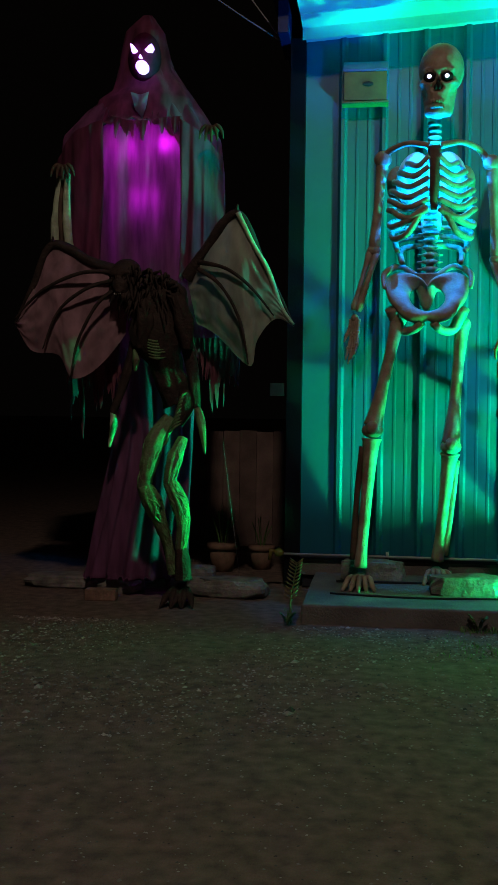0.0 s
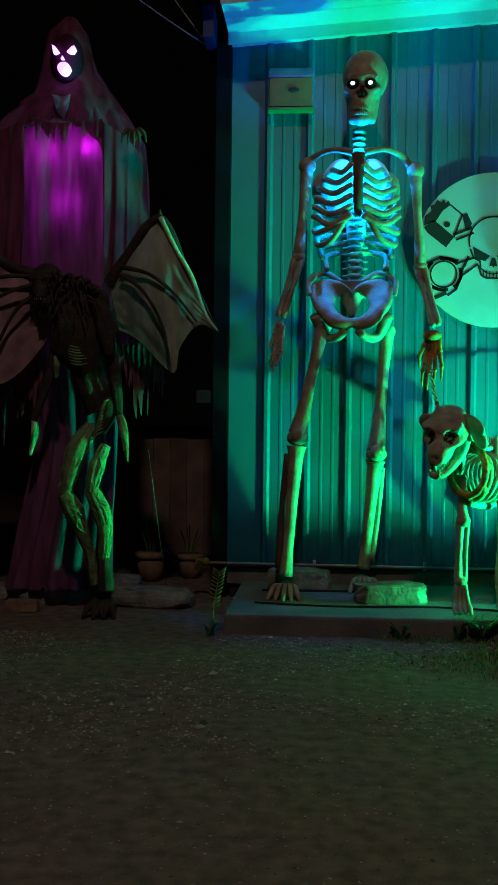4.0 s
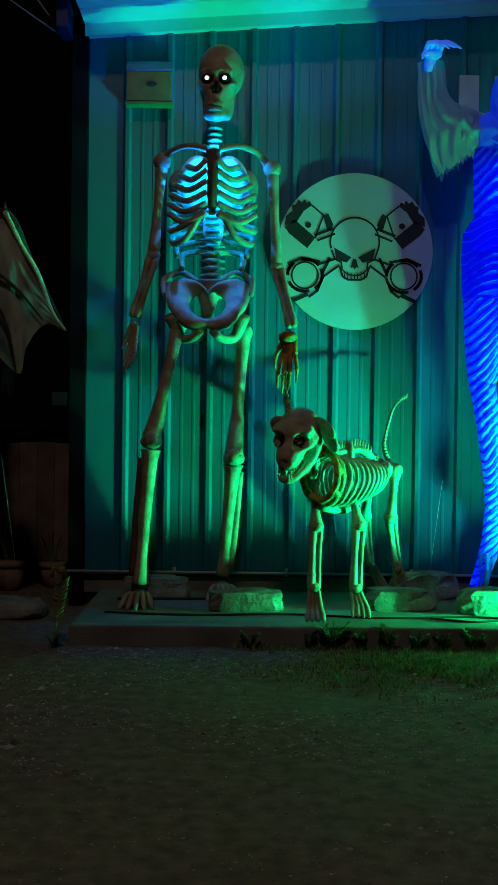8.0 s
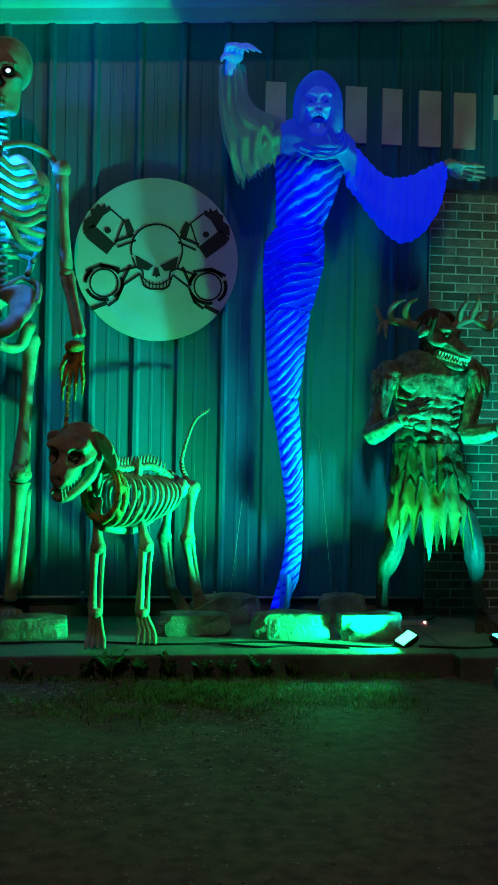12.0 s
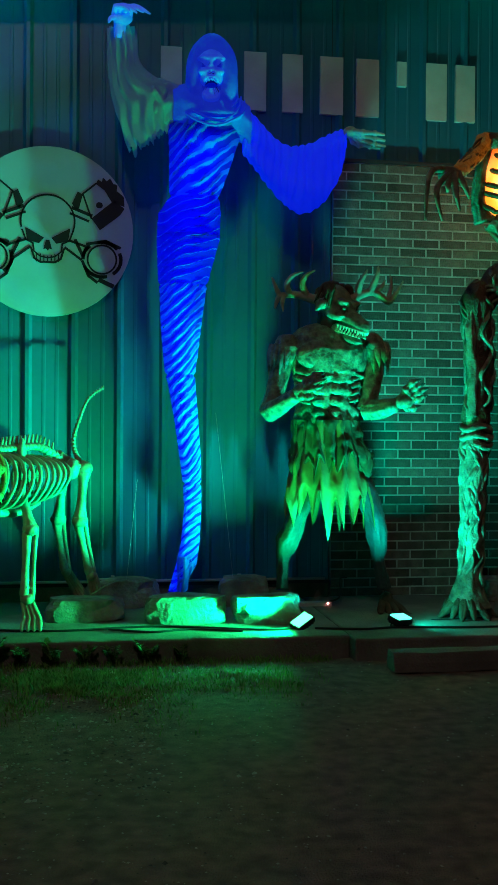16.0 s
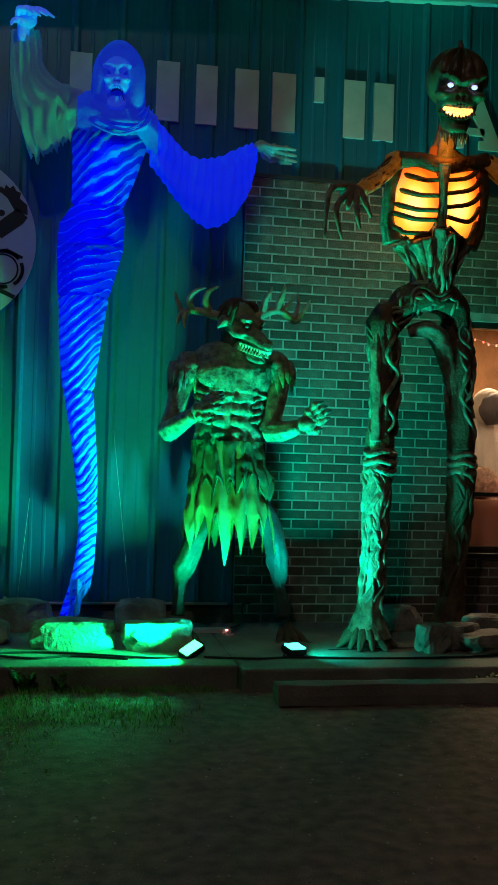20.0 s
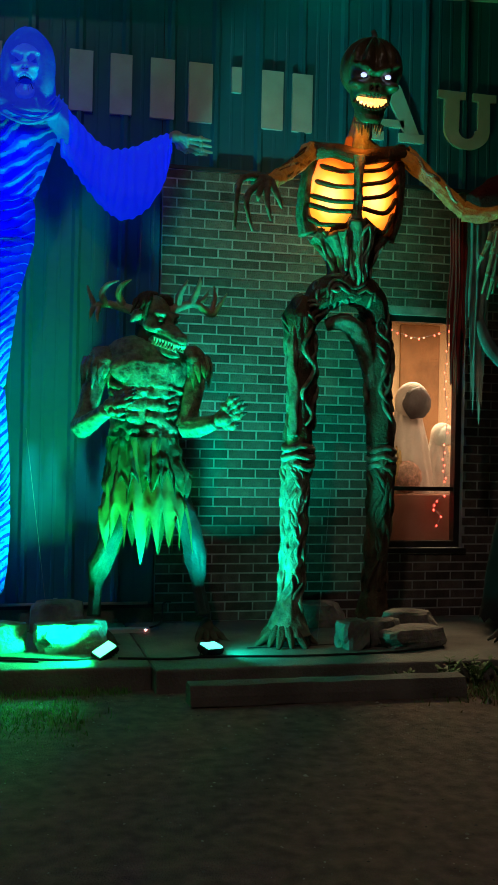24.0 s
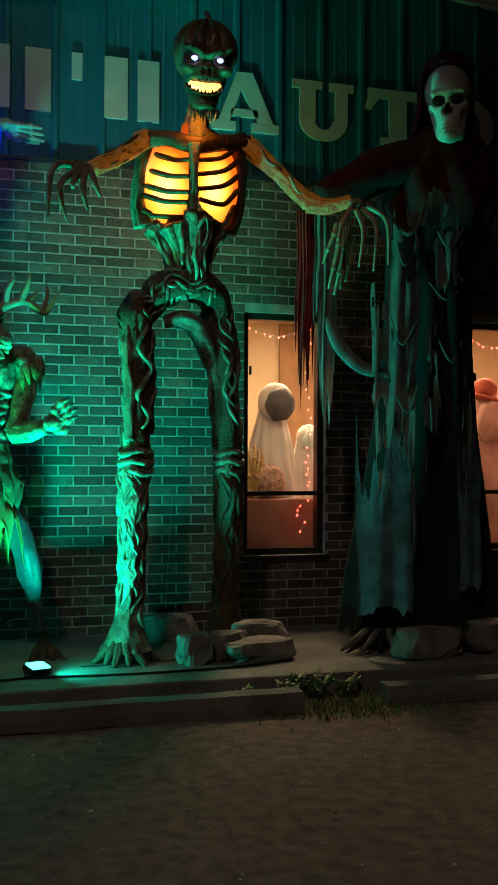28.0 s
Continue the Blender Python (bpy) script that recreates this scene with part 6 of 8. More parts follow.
    sinew(k, [(3.998, -1.000, 3.227), (4.008, -1.020, 3.044), (3.988, -1.020, 2.837), (3.929, -1.030, 2.687)], [0.04, 0.034, 0.034, 0.04], ROTDARK, 0.4, 5, seed=14)
    sinew(k, [(3.424, -1.020, 3.211), (3.544, -1.120, 3.190), (3.665, -1.180, 3.151), (3.832, -1.130, 3.188), (4.028, -1.020, 3.252)], [0.05, 0.042, 0.045, 0.042, 0.05], ROTDARK, 0.35, 6, seed=15)
    # belly strands
    for j, (a, b, c) in enumerate((((3.432, -1.060, 2.679), (3.496, -1.080, 2.587), (3.572, -1.020, 2.369)), ((3.512, -1.130, 2.677), (3.553, -1.100, 2.554), (3.608, -1.040, 2.351)), ((3.599, -1.160, 2.703), (3.622, -1.120, 2.554), (3.640, -1.050, 2.351)), ((3.663, -1.200, 2.764), (3.678, -1.140, 2.587), (3.693, -1.060, 2.352)), ((3.768, -1.160, 2.738), (3.745, -1.120, 2.562), (3.736, -1.050, 2.356)), ((3.867, -1.100, 2.691), (3.811, -1.080, 2.540), (3.793, -1.020, 2.364)))):
        a, b, c = [(3.685 + (p[0] - 3.685) * f, p[1], p[2]) for p, f in ((a, 0.95), (b, 0.72), (c, 0.70))]
        sinew(k, [a, b, c], [0.046, 0.036, 0.044], ROT if j != 5 else ROTDARK, 0.5, 5, seed=20 + j)
    sinew(k, [(3.678, -0.940, 2.746), (3.676, -0.950, 2.556), (3.689, -0.960, 2.317)], [0.15, 0.09, 0.12], ROTDARK, 0.35, 6, seed=27)
    for j, (a, b) in enumerate((((3.448, -1.080, 2.683), (3.563, -1.060, 2.345)), ((3.541, -1.150, 2.688), (3.615, -1.100, 2.342)), ((3.629, -1.200, 2.736), (3.651, -1.120, 2.324)), ((3.742, -1.180, 2.735), (3.707, -1.100, 2.337)), ((3.855, -1.120, 2.686), (3.775, -1.060, 2.357)))):
        b = (3.685 + (b[0] - 3.685) * 0.72, b[1], b[2])
        m = Vector(a).lerp(Vector(b), 0.5)
        vines(k, [a, m + Vector((0.3 * (3.685 - m.x), -0.01, 0)), b], [0.05, 0.042, 0.048], 6, 0.014, ROTPALE, 120 + j, 0.12)
    # hips
    sinew(k, [(3.407, -1.000, 2.176), (3.516, -1.040, 2.309), (3.665, -1.060, 2.368), (3.826, -1.000, 2.311), (3.894, -0.960, 2.190)], [0.075, 0.085, 0.085, 0.08, 0.06], ROTDARK, 0.4, 6, seed=28)
    sinew(k, [(3.539, -1.020, 2.126), (3.644, -1.040, 2.148), (3.751, -1.000, 2.094), (3.852, -0.940, 1.915), (3.894, -0.920, 1.746)], [0.03, 0.045, 0.05, 0.045, 0.03], ROT, 0.4, 5, seed=29)
    # legs
    sinew(k, [(3.430, -1.020, 2.261), (3.361, -1.030, 2.157), (3.380, -1.030, 1.893), (3.385, -1.030, 1.628), (3.373, -1.030, 1.397)], [0.066, 0.084, 0.076, 0.072, 0.076], ROTDARK, 0.38, 7, seed=30, steps=14)
    sinew(k, [(3.322, -1.060, 2.191), (3.310, -1.080, 1.952), (3.323, -1.090, 1.690), (3.324, -1.080, 1.429)], [0.03, 0.03, 0.028, 0.03], ROT, 0.6, 4, seed=31, steps=14)
    for j, r in enumerate((0.086, 0.090, 0.086)):
        c = Vector((3.373, -1.030, 1.297)) + Vector((0, 0, 0.06 - 0.055 * j))
        ringp = [c + Vector((r * math.cos(a), r * math.sin(a), 0.012 * math.sin(a * 3 + j))) for a in [2 * math.pi * q / 18 for q in range(19)]]
        k.tube(ringp, 0.024, ROT, 7, cap=False)
    sinew(k, [(3.373, -1.030, 1.430), (3.361, -1.030, 1.198), (3.356, -1.030, 0.902), (3.353, -1.020, 0.604), (3.335, -1.020, 0.391), (3.332, -1.020, 0.210)], [0.072, 0.078, 0.066, 0.064, 0.072, 0.12], ROT, 0.34, 8, seed=32, steps=16, seg=30)
    for j in range(9):
        a = -0.3 + j / 8 * 3.75
        c = Vector((3.315, -1.02, 0.30))
        d = Vector((math.cos(a), -math.sin(a), 0))
        sinew(k, [c, c + d * 0.10 + Vector((0, 0, -0.08)), c + d * (0.16 + 0.04 * (j % 2)) + Vector((0, 0, -0.16))], [0.042, 0.034, 0.010], ROTDARK, 0.3, 4, seg=12, seed=40 + j)
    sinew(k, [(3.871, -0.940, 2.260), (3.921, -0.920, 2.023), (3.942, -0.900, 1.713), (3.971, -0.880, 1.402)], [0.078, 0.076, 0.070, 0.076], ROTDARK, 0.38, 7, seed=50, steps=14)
    for j, r in enumerate((0.080, 0.084, 0.080)):
        c = Vector((3.979, -0.880, 1.297)) + Vector((0, 0, 0.06 - 0.055 * j))
        ringp = [c + Vector((r * math.cos(a), r * math.sin(a), 0.012 * math.sin(a * 3 + j))) for a in [2 * math.pi * q / 18 for q in range(19)]]
        k.tube(ringp, 0.022, ROT, 7, cap=False)
    # right lower leg takes the darker skin: its shade put into the colour
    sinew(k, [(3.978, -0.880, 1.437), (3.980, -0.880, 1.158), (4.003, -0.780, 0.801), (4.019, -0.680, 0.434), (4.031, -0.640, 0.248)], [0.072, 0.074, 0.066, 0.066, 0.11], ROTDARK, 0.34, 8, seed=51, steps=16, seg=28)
    for j, (path, reach) in enumerate((
            ([(3.430, -1.020, 2.261), (3.361, -1.030, 2.157), (3.380, -1.030, 1.893), (3.385, -1.030, 1.628), (3.373, -1.030, 1.397)], [0.075, 0.095, 0.09, 0.085, 0.088]),
            ([(3.373, -1.030, 1.364), (3.361, -1.030, 1.198), (3.356, -1.030, 0.902), (3.353, -1.020, 0.604), (3.335, -1.020, 0.341)], [0.080, 0.082, 0.070, 0.068, 0.09]),
            ([(3.871, -0.940, 2.260), (3.921, -0.920, 2.023), (3.942, -0.900, 1.713), (3.971, -0.880, 1.402)], [0.088, 0.088, 0.082, 0.088]),
            ([(3.979, -0.880, 1.367), (3.980, -0.880, 1.158), (4.003, -0.780, 0.801), (4.025, -0.660, 0.359)], [0.078, 0.078, 0.070, 0.08]),
            ([(3.407, -1.000, 2.176), (3.516, -1.040, 2.309), (3.665, -1.060, 2.368), (3.826, -1.000, 2.311), (3.894, -0.960, 2.190)], [0.08, 0.09, 0.09, 0.085, 0.07]))):
        # strands of the right lower leg are darker too, as painted shade
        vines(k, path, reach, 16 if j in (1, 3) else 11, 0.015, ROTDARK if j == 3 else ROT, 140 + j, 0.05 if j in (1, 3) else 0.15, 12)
    k.tube([(3.05, -1.12, 0.135), (4.3, -1.02, 0.135)], 0.014, BLACK, 8)
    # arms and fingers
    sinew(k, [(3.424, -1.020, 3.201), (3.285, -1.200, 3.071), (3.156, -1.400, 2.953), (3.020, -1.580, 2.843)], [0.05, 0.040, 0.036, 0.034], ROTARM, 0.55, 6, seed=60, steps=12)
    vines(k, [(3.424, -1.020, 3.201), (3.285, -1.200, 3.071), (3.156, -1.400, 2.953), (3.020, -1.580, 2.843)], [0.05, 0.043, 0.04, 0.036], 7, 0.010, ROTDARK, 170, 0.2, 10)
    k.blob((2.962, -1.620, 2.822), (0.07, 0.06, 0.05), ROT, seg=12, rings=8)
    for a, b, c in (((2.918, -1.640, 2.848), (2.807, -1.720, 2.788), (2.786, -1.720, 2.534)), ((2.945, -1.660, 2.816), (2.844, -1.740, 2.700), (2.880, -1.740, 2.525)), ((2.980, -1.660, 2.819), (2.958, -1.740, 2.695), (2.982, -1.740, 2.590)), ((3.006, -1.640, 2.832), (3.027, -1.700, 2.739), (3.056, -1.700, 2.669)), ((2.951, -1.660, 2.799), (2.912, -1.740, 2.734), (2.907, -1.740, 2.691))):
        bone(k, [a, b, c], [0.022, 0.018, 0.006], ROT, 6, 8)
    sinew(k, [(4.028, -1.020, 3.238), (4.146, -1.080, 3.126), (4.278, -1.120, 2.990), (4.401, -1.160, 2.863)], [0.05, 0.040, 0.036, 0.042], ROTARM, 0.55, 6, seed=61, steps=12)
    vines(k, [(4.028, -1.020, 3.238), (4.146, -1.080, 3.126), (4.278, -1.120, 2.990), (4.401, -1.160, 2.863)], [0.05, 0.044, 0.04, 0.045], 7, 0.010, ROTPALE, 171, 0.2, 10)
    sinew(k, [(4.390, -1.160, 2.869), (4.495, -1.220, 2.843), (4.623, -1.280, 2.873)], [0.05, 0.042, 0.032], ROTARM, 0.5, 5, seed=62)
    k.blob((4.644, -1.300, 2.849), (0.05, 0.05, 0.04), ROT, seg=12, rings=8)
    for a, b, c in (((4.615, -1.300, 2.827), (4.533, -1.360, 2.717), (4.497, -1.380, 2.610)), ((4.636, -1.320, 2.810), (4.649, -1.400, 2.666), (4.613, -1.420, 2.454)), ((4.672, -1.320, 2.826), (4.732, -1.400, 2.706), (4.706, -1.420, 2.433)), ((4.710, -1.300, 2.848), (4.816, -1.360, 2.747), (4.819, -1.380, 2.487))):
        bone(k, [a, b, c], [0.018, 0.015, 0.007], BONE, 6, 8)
    k.push((2.26, -6.92, 1.36), 1.02, 0.121)
    k.thing("pumpkin_skeleton", "tall rotten pumpkin-headed skeleton prop with glowing orange ribs", "statue")


EMBERDIM = mat("neck_ember", (0.25, 0.07, 0.01), emit=(1.0, 0.15, 0.01), strength=0.3, bump=0.4)
pumpkin_skeleton()


CLOAK = mat("dark_red_cloak", (0.10, 0.010, 0.012), 0.9, vary=0.4, scale=6, bump=0.3)
BLACKCLOTH = mat("black_robe_cloth", (0.022, 0.024, 0.026), 0.9, vary=0.4, scale=5, bump=0.3)
REDCLOTH = mat("red_strip_cloth", (0.46, 0.03, 0.03), 0.9, vary=0.4, scale=8, bump=0.3)


def thin_cloth(name, colour, through_light=0.4, holes=0.0, scale=30, stretch=0.15):
    """Cloth that lets light through, with worn holes where wanted."""
    m = bpy.data.materials.new(name)
    m.use_nodes = True
    nt = m.node_tree
    b, out = nt.nodes["Principled BSDF"], nt.nodes["Material Output"]
    b.inputs["Base Color"].default_value, b.inputs["Roughness"].default_value = (*colour, 1), 0.9
    co, ns = nt.nodes.new("ShaderNodeTexCoord"), nt.nodes.new("ShaderNodeTexNoise")
    ns.inputs["Scale"].default_value, ns.inputs["Detail"].default_value = scale, 5
    st = nt.nodes.new("ShaderNodeMapping")
    st.inputs["Scale"].default_value = (1, 1, stretch)
    nt.links.new(co.outputs["Object"], st.inputs["Vector"])
    nt.links.new(st.outputs["Vector"], ns.inputs["Vector"])
    ramp = nt.nodes.new("ShaderNodeValToRGB")
    ramp.color_ramp.elements[0].color = (*[c * 0.5 for c in colour], 1)
    ramp.color_ramp.elements[1].color = (*[min(1, c * 1.3) for c in colour], 1)
    ramp.color_ramp.elements[0].position, ramp.color_ramp.elements[1].position = 0.3, 0.7
    nt.links.new(ns.outputs["Fac"], ramp.inputs["Fac"])
    nt.links.new(ramp.outputs["Color"], b.inputs["Base Color"])
    tr, mx = nt.nodes.new("ShaderNodeBsdfTranslucent"), nt.nodes.new("ShaderNodeMixShader")
    nt.links.new(ramp.outputs["Color"], tr.inputs["Color"])
    mx.inputs["Fac"].default_value = through_light
    nt.links.new(b.outputs["BSDF"], mx.inputs[1])
    nt.links.new(tr.outputs["BSDF"], mx.inputs[2])
    last = mx.outputs["Shader"]
    if holes:
        tp, m2, gt = nt.nodes.new("ShaderNodeBsdfTransparent"), nt.nodes.new("ShaderNodeMixShader"), nt.nodes.new("ShaderNodeMath")
        n2 = nt.nodes.new("ShaderNodeTexNoise")
        n2.inputs["Scale"].default_value, n2.inputs["Detail"].default_value = scale * 0.6, 3
        nt.links.new(st.outputs["Vector"], n2.inputs["Vector"])
        gt.operation = "LESS_THAN"
        gt.inputs[1].default_value = 0.28 + 0.25 * holes
        nt.links.new(n2.outputs["Fac"], gt.inputs[0])
        nt.links.new(gt.outputs["Value"], m2.inputs["Fac"])
        nt.links.new(last, m2.inputs[1])
        nt.links.new(tp.outputs["BSDF"], m2.inputs[2])
        last = m2.outputs["Shader"]
    nt.links.new(last, out.inputs["Surface"])
    return m


GAUZE = thin_cloth("grey_gauze", (0.17, 0.20, 0.20), 0.3, 0.65, 18, 0.4)
GAUZEFULL = thin_cloth("grey_veil_strip", (0.24, 0.29, 0.29), 0.3, 0.0, 18, 0.3)
VEIL = thin_cloth("mauve_gauze_robe", (0.30, 0.105, 0.23), 0.5, 0.0, 16)
VEILDARK = thin_cloth("dim_mauve_shawl", (0.23, 0.050, 0.115), 0.4, 0.0, 16, 0.2)
VEILPALE = thin_cloth("pale_throat_cloth", (0.40, 0.30, 0.50), 0.3, 0.0, 14, 0.3)
VEILRAG = thin_cloth("mauve_gauze_rags", (0.28, 0.09, 0.13), 0.4, 0.45, 18, 0.25)


def robe(k, rows, y, m, deep=0.7, folds=11, fold=0.03, nu=72, nv=40, seed=0, sides=0.0):
    """A closed gown lofted through pairs of points, its left and right edge at each height. sides: how much lower its
    hem hangs at the two sides."""
    n = nv + 1
    lx, rx = spread([a[0] for a, b in rows], n), spread([b[0] for a, b in rows], n)
    lz, rz = spread([a[2] for a, b in rows], n), spread([b[2] for a, b in rows], n)

    def fn(u, v):
        i = min(n - 1, round(v * nv))
        a = 2 * math.pi * u
        cx, half = 0.5 * (lx[i] + rx[i]), 0.5 * (rx[i] - lx[i])
        z = 0.5 * (lz[i] + rz[i]) + 0.5 * (rz[i] - lz[i]) * math.cos(a)
        f = fold * (0.25 + v) * (math.sin(a * folds + 2 * noise.noise(Vector((v * 3, seed, 1)))) + noise.noise(Vector((math.cos(a) * 3, math.sin(a) * 3, v * 4 + seed))))
        z -= sides * max(0.0, v - 0.75) / 0.25 * abs(math.cos(a)) ** 3
        if v > 0.97:
            z += 0.04 * abs(math.sin(a * 17))
        return Vector((cx + (half + f) * math.cos(a), y + (half * deep + f) * math.sin(a), z))

    k.grid(fn, nu, nv, m, closed=True)


def cloaked_reaper():
    k = Kit()
    robe(k, [((5.283, -0.750, 3.405), (5.792, -0.750, 3.452)), ((5.136, -0.750, 3.135), (5.837, -0.750, 3.193)), ((5.121, -0.750, 2.684), (5.743, -0.750, 2.723)), ((5.116, -0.750, 2.121), (5.710, -0.750, 2.144)), ((5.053, -0.750, 1.522), (5.738, -0.750, 1.530)), ((4.958, -0.750, 1.001), (5.809, -0.750, 0.992)), ((4.856, -0.750, 0.560), (5.871, -0.750, 0.529)), ((4.799, -0.730, 0.191), (5.942, -0.750, 0.141))], -0.72, BLACKCLOTH, 0.6, 9, 0.03, 80, 50, 3)
    # dark red cape over the shoulders and the raised arm
    robe(k, [((5.375, -0.750, 3.554), (5.706, -0.750, 3.587)), ((5.192, -0.750, 3.396), (5.801, -0.750, 3.453)), ((5.095, -0.750, 3.207), (5.871, -0.750, 3.273)), ((5.063, -0.750, 2.980), (5.872, -0.750, 3.041)), ((5.121, -0.750, 2.796), (5.777, -0.750, 2.840))], -0.74, CLOAK, 0.68, 8, 0.03, 72, 24, 5)
    sinew(k, [(5.325, -0.750, 3.303), (5.051, -0.810, 3.225), (4.767, -0.870, 3.075), (4.559, -0.910, 2.976)], [0.16, 0.14, 0.12, 0.07], CLOAK, 0.2, 5, seed=70)
    # hood
    hc = Vector((5.51, -0.83, 3.77))

    def hood(u, v):
        a = 2 * math.pi * u
        t = math.pi * (0.02 + 0.8 * v)
        r = math.sin(min(t, 1.7)) ** 0.75 if t < 1.7 else 1 + (t - 1.7) * 0.28
        x, y, z = 0.20 * r * math.cos(a), 0.20 * r * math.sin(a), 0.30 * math.cos(t) - 0.03
        if math.sin(a) < 0 and t > 0.95:
            y -= 0.40 * math.sin(a) * min(1, (t - 0.95) / 0.15)
        return hc + Vector((x + 0.012 * math.sin(9 * a + 6 * v), y, z))

    k.grid(hood, 48, 26, CLOAK, closed=True)
    skull(k, (5.47, -0.900, 3.66), 0.54, (4, -3, -30), PALEBONE, BLACK)
    # red strip and gauze hanging from the arm
    drape(k, [(4.418, -0.870, 2.896), (4.475, -0.900, 2.894), (4.563, -0.870, 2.900)], [1.25, 1.5, 0.9], REDCLOTH, 0.012, 7, 0.30, 64, 24, 1)
    drape(k, [(4.517, -0.930, 2.869), (4.586, -0.950, 2.848), (4.693, -0.910, 2.879)], [0.75, 1.65, 0.9], GAUZEFULL, 0.014, 4, 0.35, 48, 24, 4)
    bone(k, [(4.604, -0.950, 2.223), (4.673, -0.970, 2.045), (4.819, -0.990, 1.906), (5.004, -1.010, 1.867)], [0.035, 0.05, 0.045, 0.03], GAUZEFULL, 8, 8, 0.3)
    drape(k, [(4.954, -1.110, 2.783), (5.035, -1.150, 2.851), (5.146, -1.130, 2.806)], [1.45, 1.6, 1.2], GAUZE, 0.012, 2, 0.2, 30, 26, 6, 0.3)
    drape(k, [(4.836, -1.080, 2.216), (4.956, -1.110, 2.289), (5.121, -1.130, 2.223)], [0.75, 1.0, 0.75], GAUZE, 0.018, 2, 0.3, 34, 20, 8, 0.35)
    drape(k, [(5.206, -1.150, 3.041), (5.313, -1.170, 3.009), (5.412, -1.150, 3.004)], [0.2, 0.75, 0.3], GAUZE, 0.012, 2, 0.3, 22, 16, 9)
    bone(k, [(4.983, -1.130, 2.798), (5.041, -1.170, 2.724), (5.126, -1.170, 2.800), (5.185, -1.130, 2.973)], [0.012, 0.016, 0.014, 0.008], GAUZE, 6, 6)
    # lower gown panels that catch the flood light, torn into tongues
    for j, (a, b, c, d) in enumerate((((4.984, -1.130, 2.675), (5.036, -1.150, 2.674), (5.119, -1.170, 2.676), 0.9), ((4.974, -1.110, 1.725), (5.029, -1.140, 1.760), (5.107, -1.170, 1.724), 1.4), ((4.878, -1.070, 1.442), (4.941, -1.100, 1.478), (5.001, -1.120, 1.408), 1.15), ((5.162, -1.150, 2.010), (5.207, -1.170, 2.080), (5.262, -1.170, 2.011), 0.8), ((5.462, -1.110, 1.735), (5.510, -1.110, 1.736), (5.571, -1.090, 1.666), 1.3), ((5.236, -1.170, 2.719), (5.348, -1.180, 2.760), (5.469, -1.150, 2.703), 0.5))):
        drape(k, [a, b, c], [d, d * 1.05, d * 0.85], GAUZE, 0.02, 2, 0.3, 40, 26, 2 + 3 * j, 0.35)
    # wide panels: teal flood light on the black gown, put into their colour
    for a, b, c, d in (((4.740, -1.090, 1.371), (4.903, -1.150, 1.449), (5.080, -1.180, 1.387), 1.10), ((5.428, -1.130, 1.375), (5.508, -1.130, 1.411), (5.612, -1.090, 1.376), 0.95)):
        drape(k, [a, b, c], [d, d, d * 0.95], LITGOWN, 0.010, 2, 0.06, 44, 26, 5, 0.4)
    for a, b, c in (((4.969, -1.160, 2.703), (5.017, -1.190, 2.525), (5.122, -1.180, 2.674)), ((4.938, -1.150, 2.212), (5.013, -1.170, 2.038), (5.123, -1.180, 2.216)), ((4.978, -1.150, 1.723), (5.053, -1.170, 1.618), (5.117, -1.180, 1.794)), ((5.230, -1.180, 2.788), (5.322, -1.200, 2.648), (5.441, -1.170, 2.805)), ((5.192, -1.180, 2.431), (5.300, -1.200, 2.328), (5.458, -1.170, 2.447)), ((5.252, -1.180, 2.081), (5.341, -1.200, 1.940), (5.444, -1.170, 2.125))):
        bone(k, [a, b, c], [0.006, 0.009, 0.006], GAUZE, 8, 6)
    # skeletal hand
    hand_of_bones(k, (4.659, -1.050, 2.838), (4.612, -1.170, 2.360), (1, 0.2, 0.1), 0.015, BONE, 5, -0.2, 0.42)
    # claw-like feet and torn hem on the slab
    for j in range(7):
        a = -2.6 + j * 0.22
        c = Vector((5.02, -0.92, 0.2))
        d = Vector((math.cos(a), math.sin(a) * 0.6, 0))
        k.tube([c, c + d * 0.2 + Vector((0, 0, 0.02)), c + d * (0.42 + 0.06 * (j % 3)) + Vector((0, 0, -0.06))], [0.06, 0.045, 0.008], BLACKCLOTH if j % 2 else GREYRAG, 7, 0.5)
    for j in range(6):
        a = -2.0 + j * 0.25
        c = Vector((5.35, -1.05, 0.17))
        d = Vector((math.cos(a), math.sin(a) * 0.6, 0))
        k.tube([c, c + d * 0.2 + Vector((0, 0, 0.01)), c + d * 0.38 + Vector((0, 0, -0.035))], [0.05, 0.04, 0.008], BLACKCLOTH, 7, 0.5)
    k.thing("cloaked_reaper", "hooded reaper prop in a dark cloak with tattered gauze", "statue")


PALEBONE = mat("pale_skull_bone", (0.80, 0.78, 0.68), 0.5, vary=0.25, scale=10, bump=0.2, fine=50)
LITGOWN = mat("teal_lit_gown", (0.15, 0.30, 0.36), 0.9, vary=0.55, scale=7, bump=0.4)
GREYRAG = mat("grey_rag", (0.22, 0.2, 0.18), 0.9, vary=0.4)
cloaked_reaper()


GHOULEYE = glow("ghoul_eye_glow", (0.50, 0.22, 1.0), 2.0)


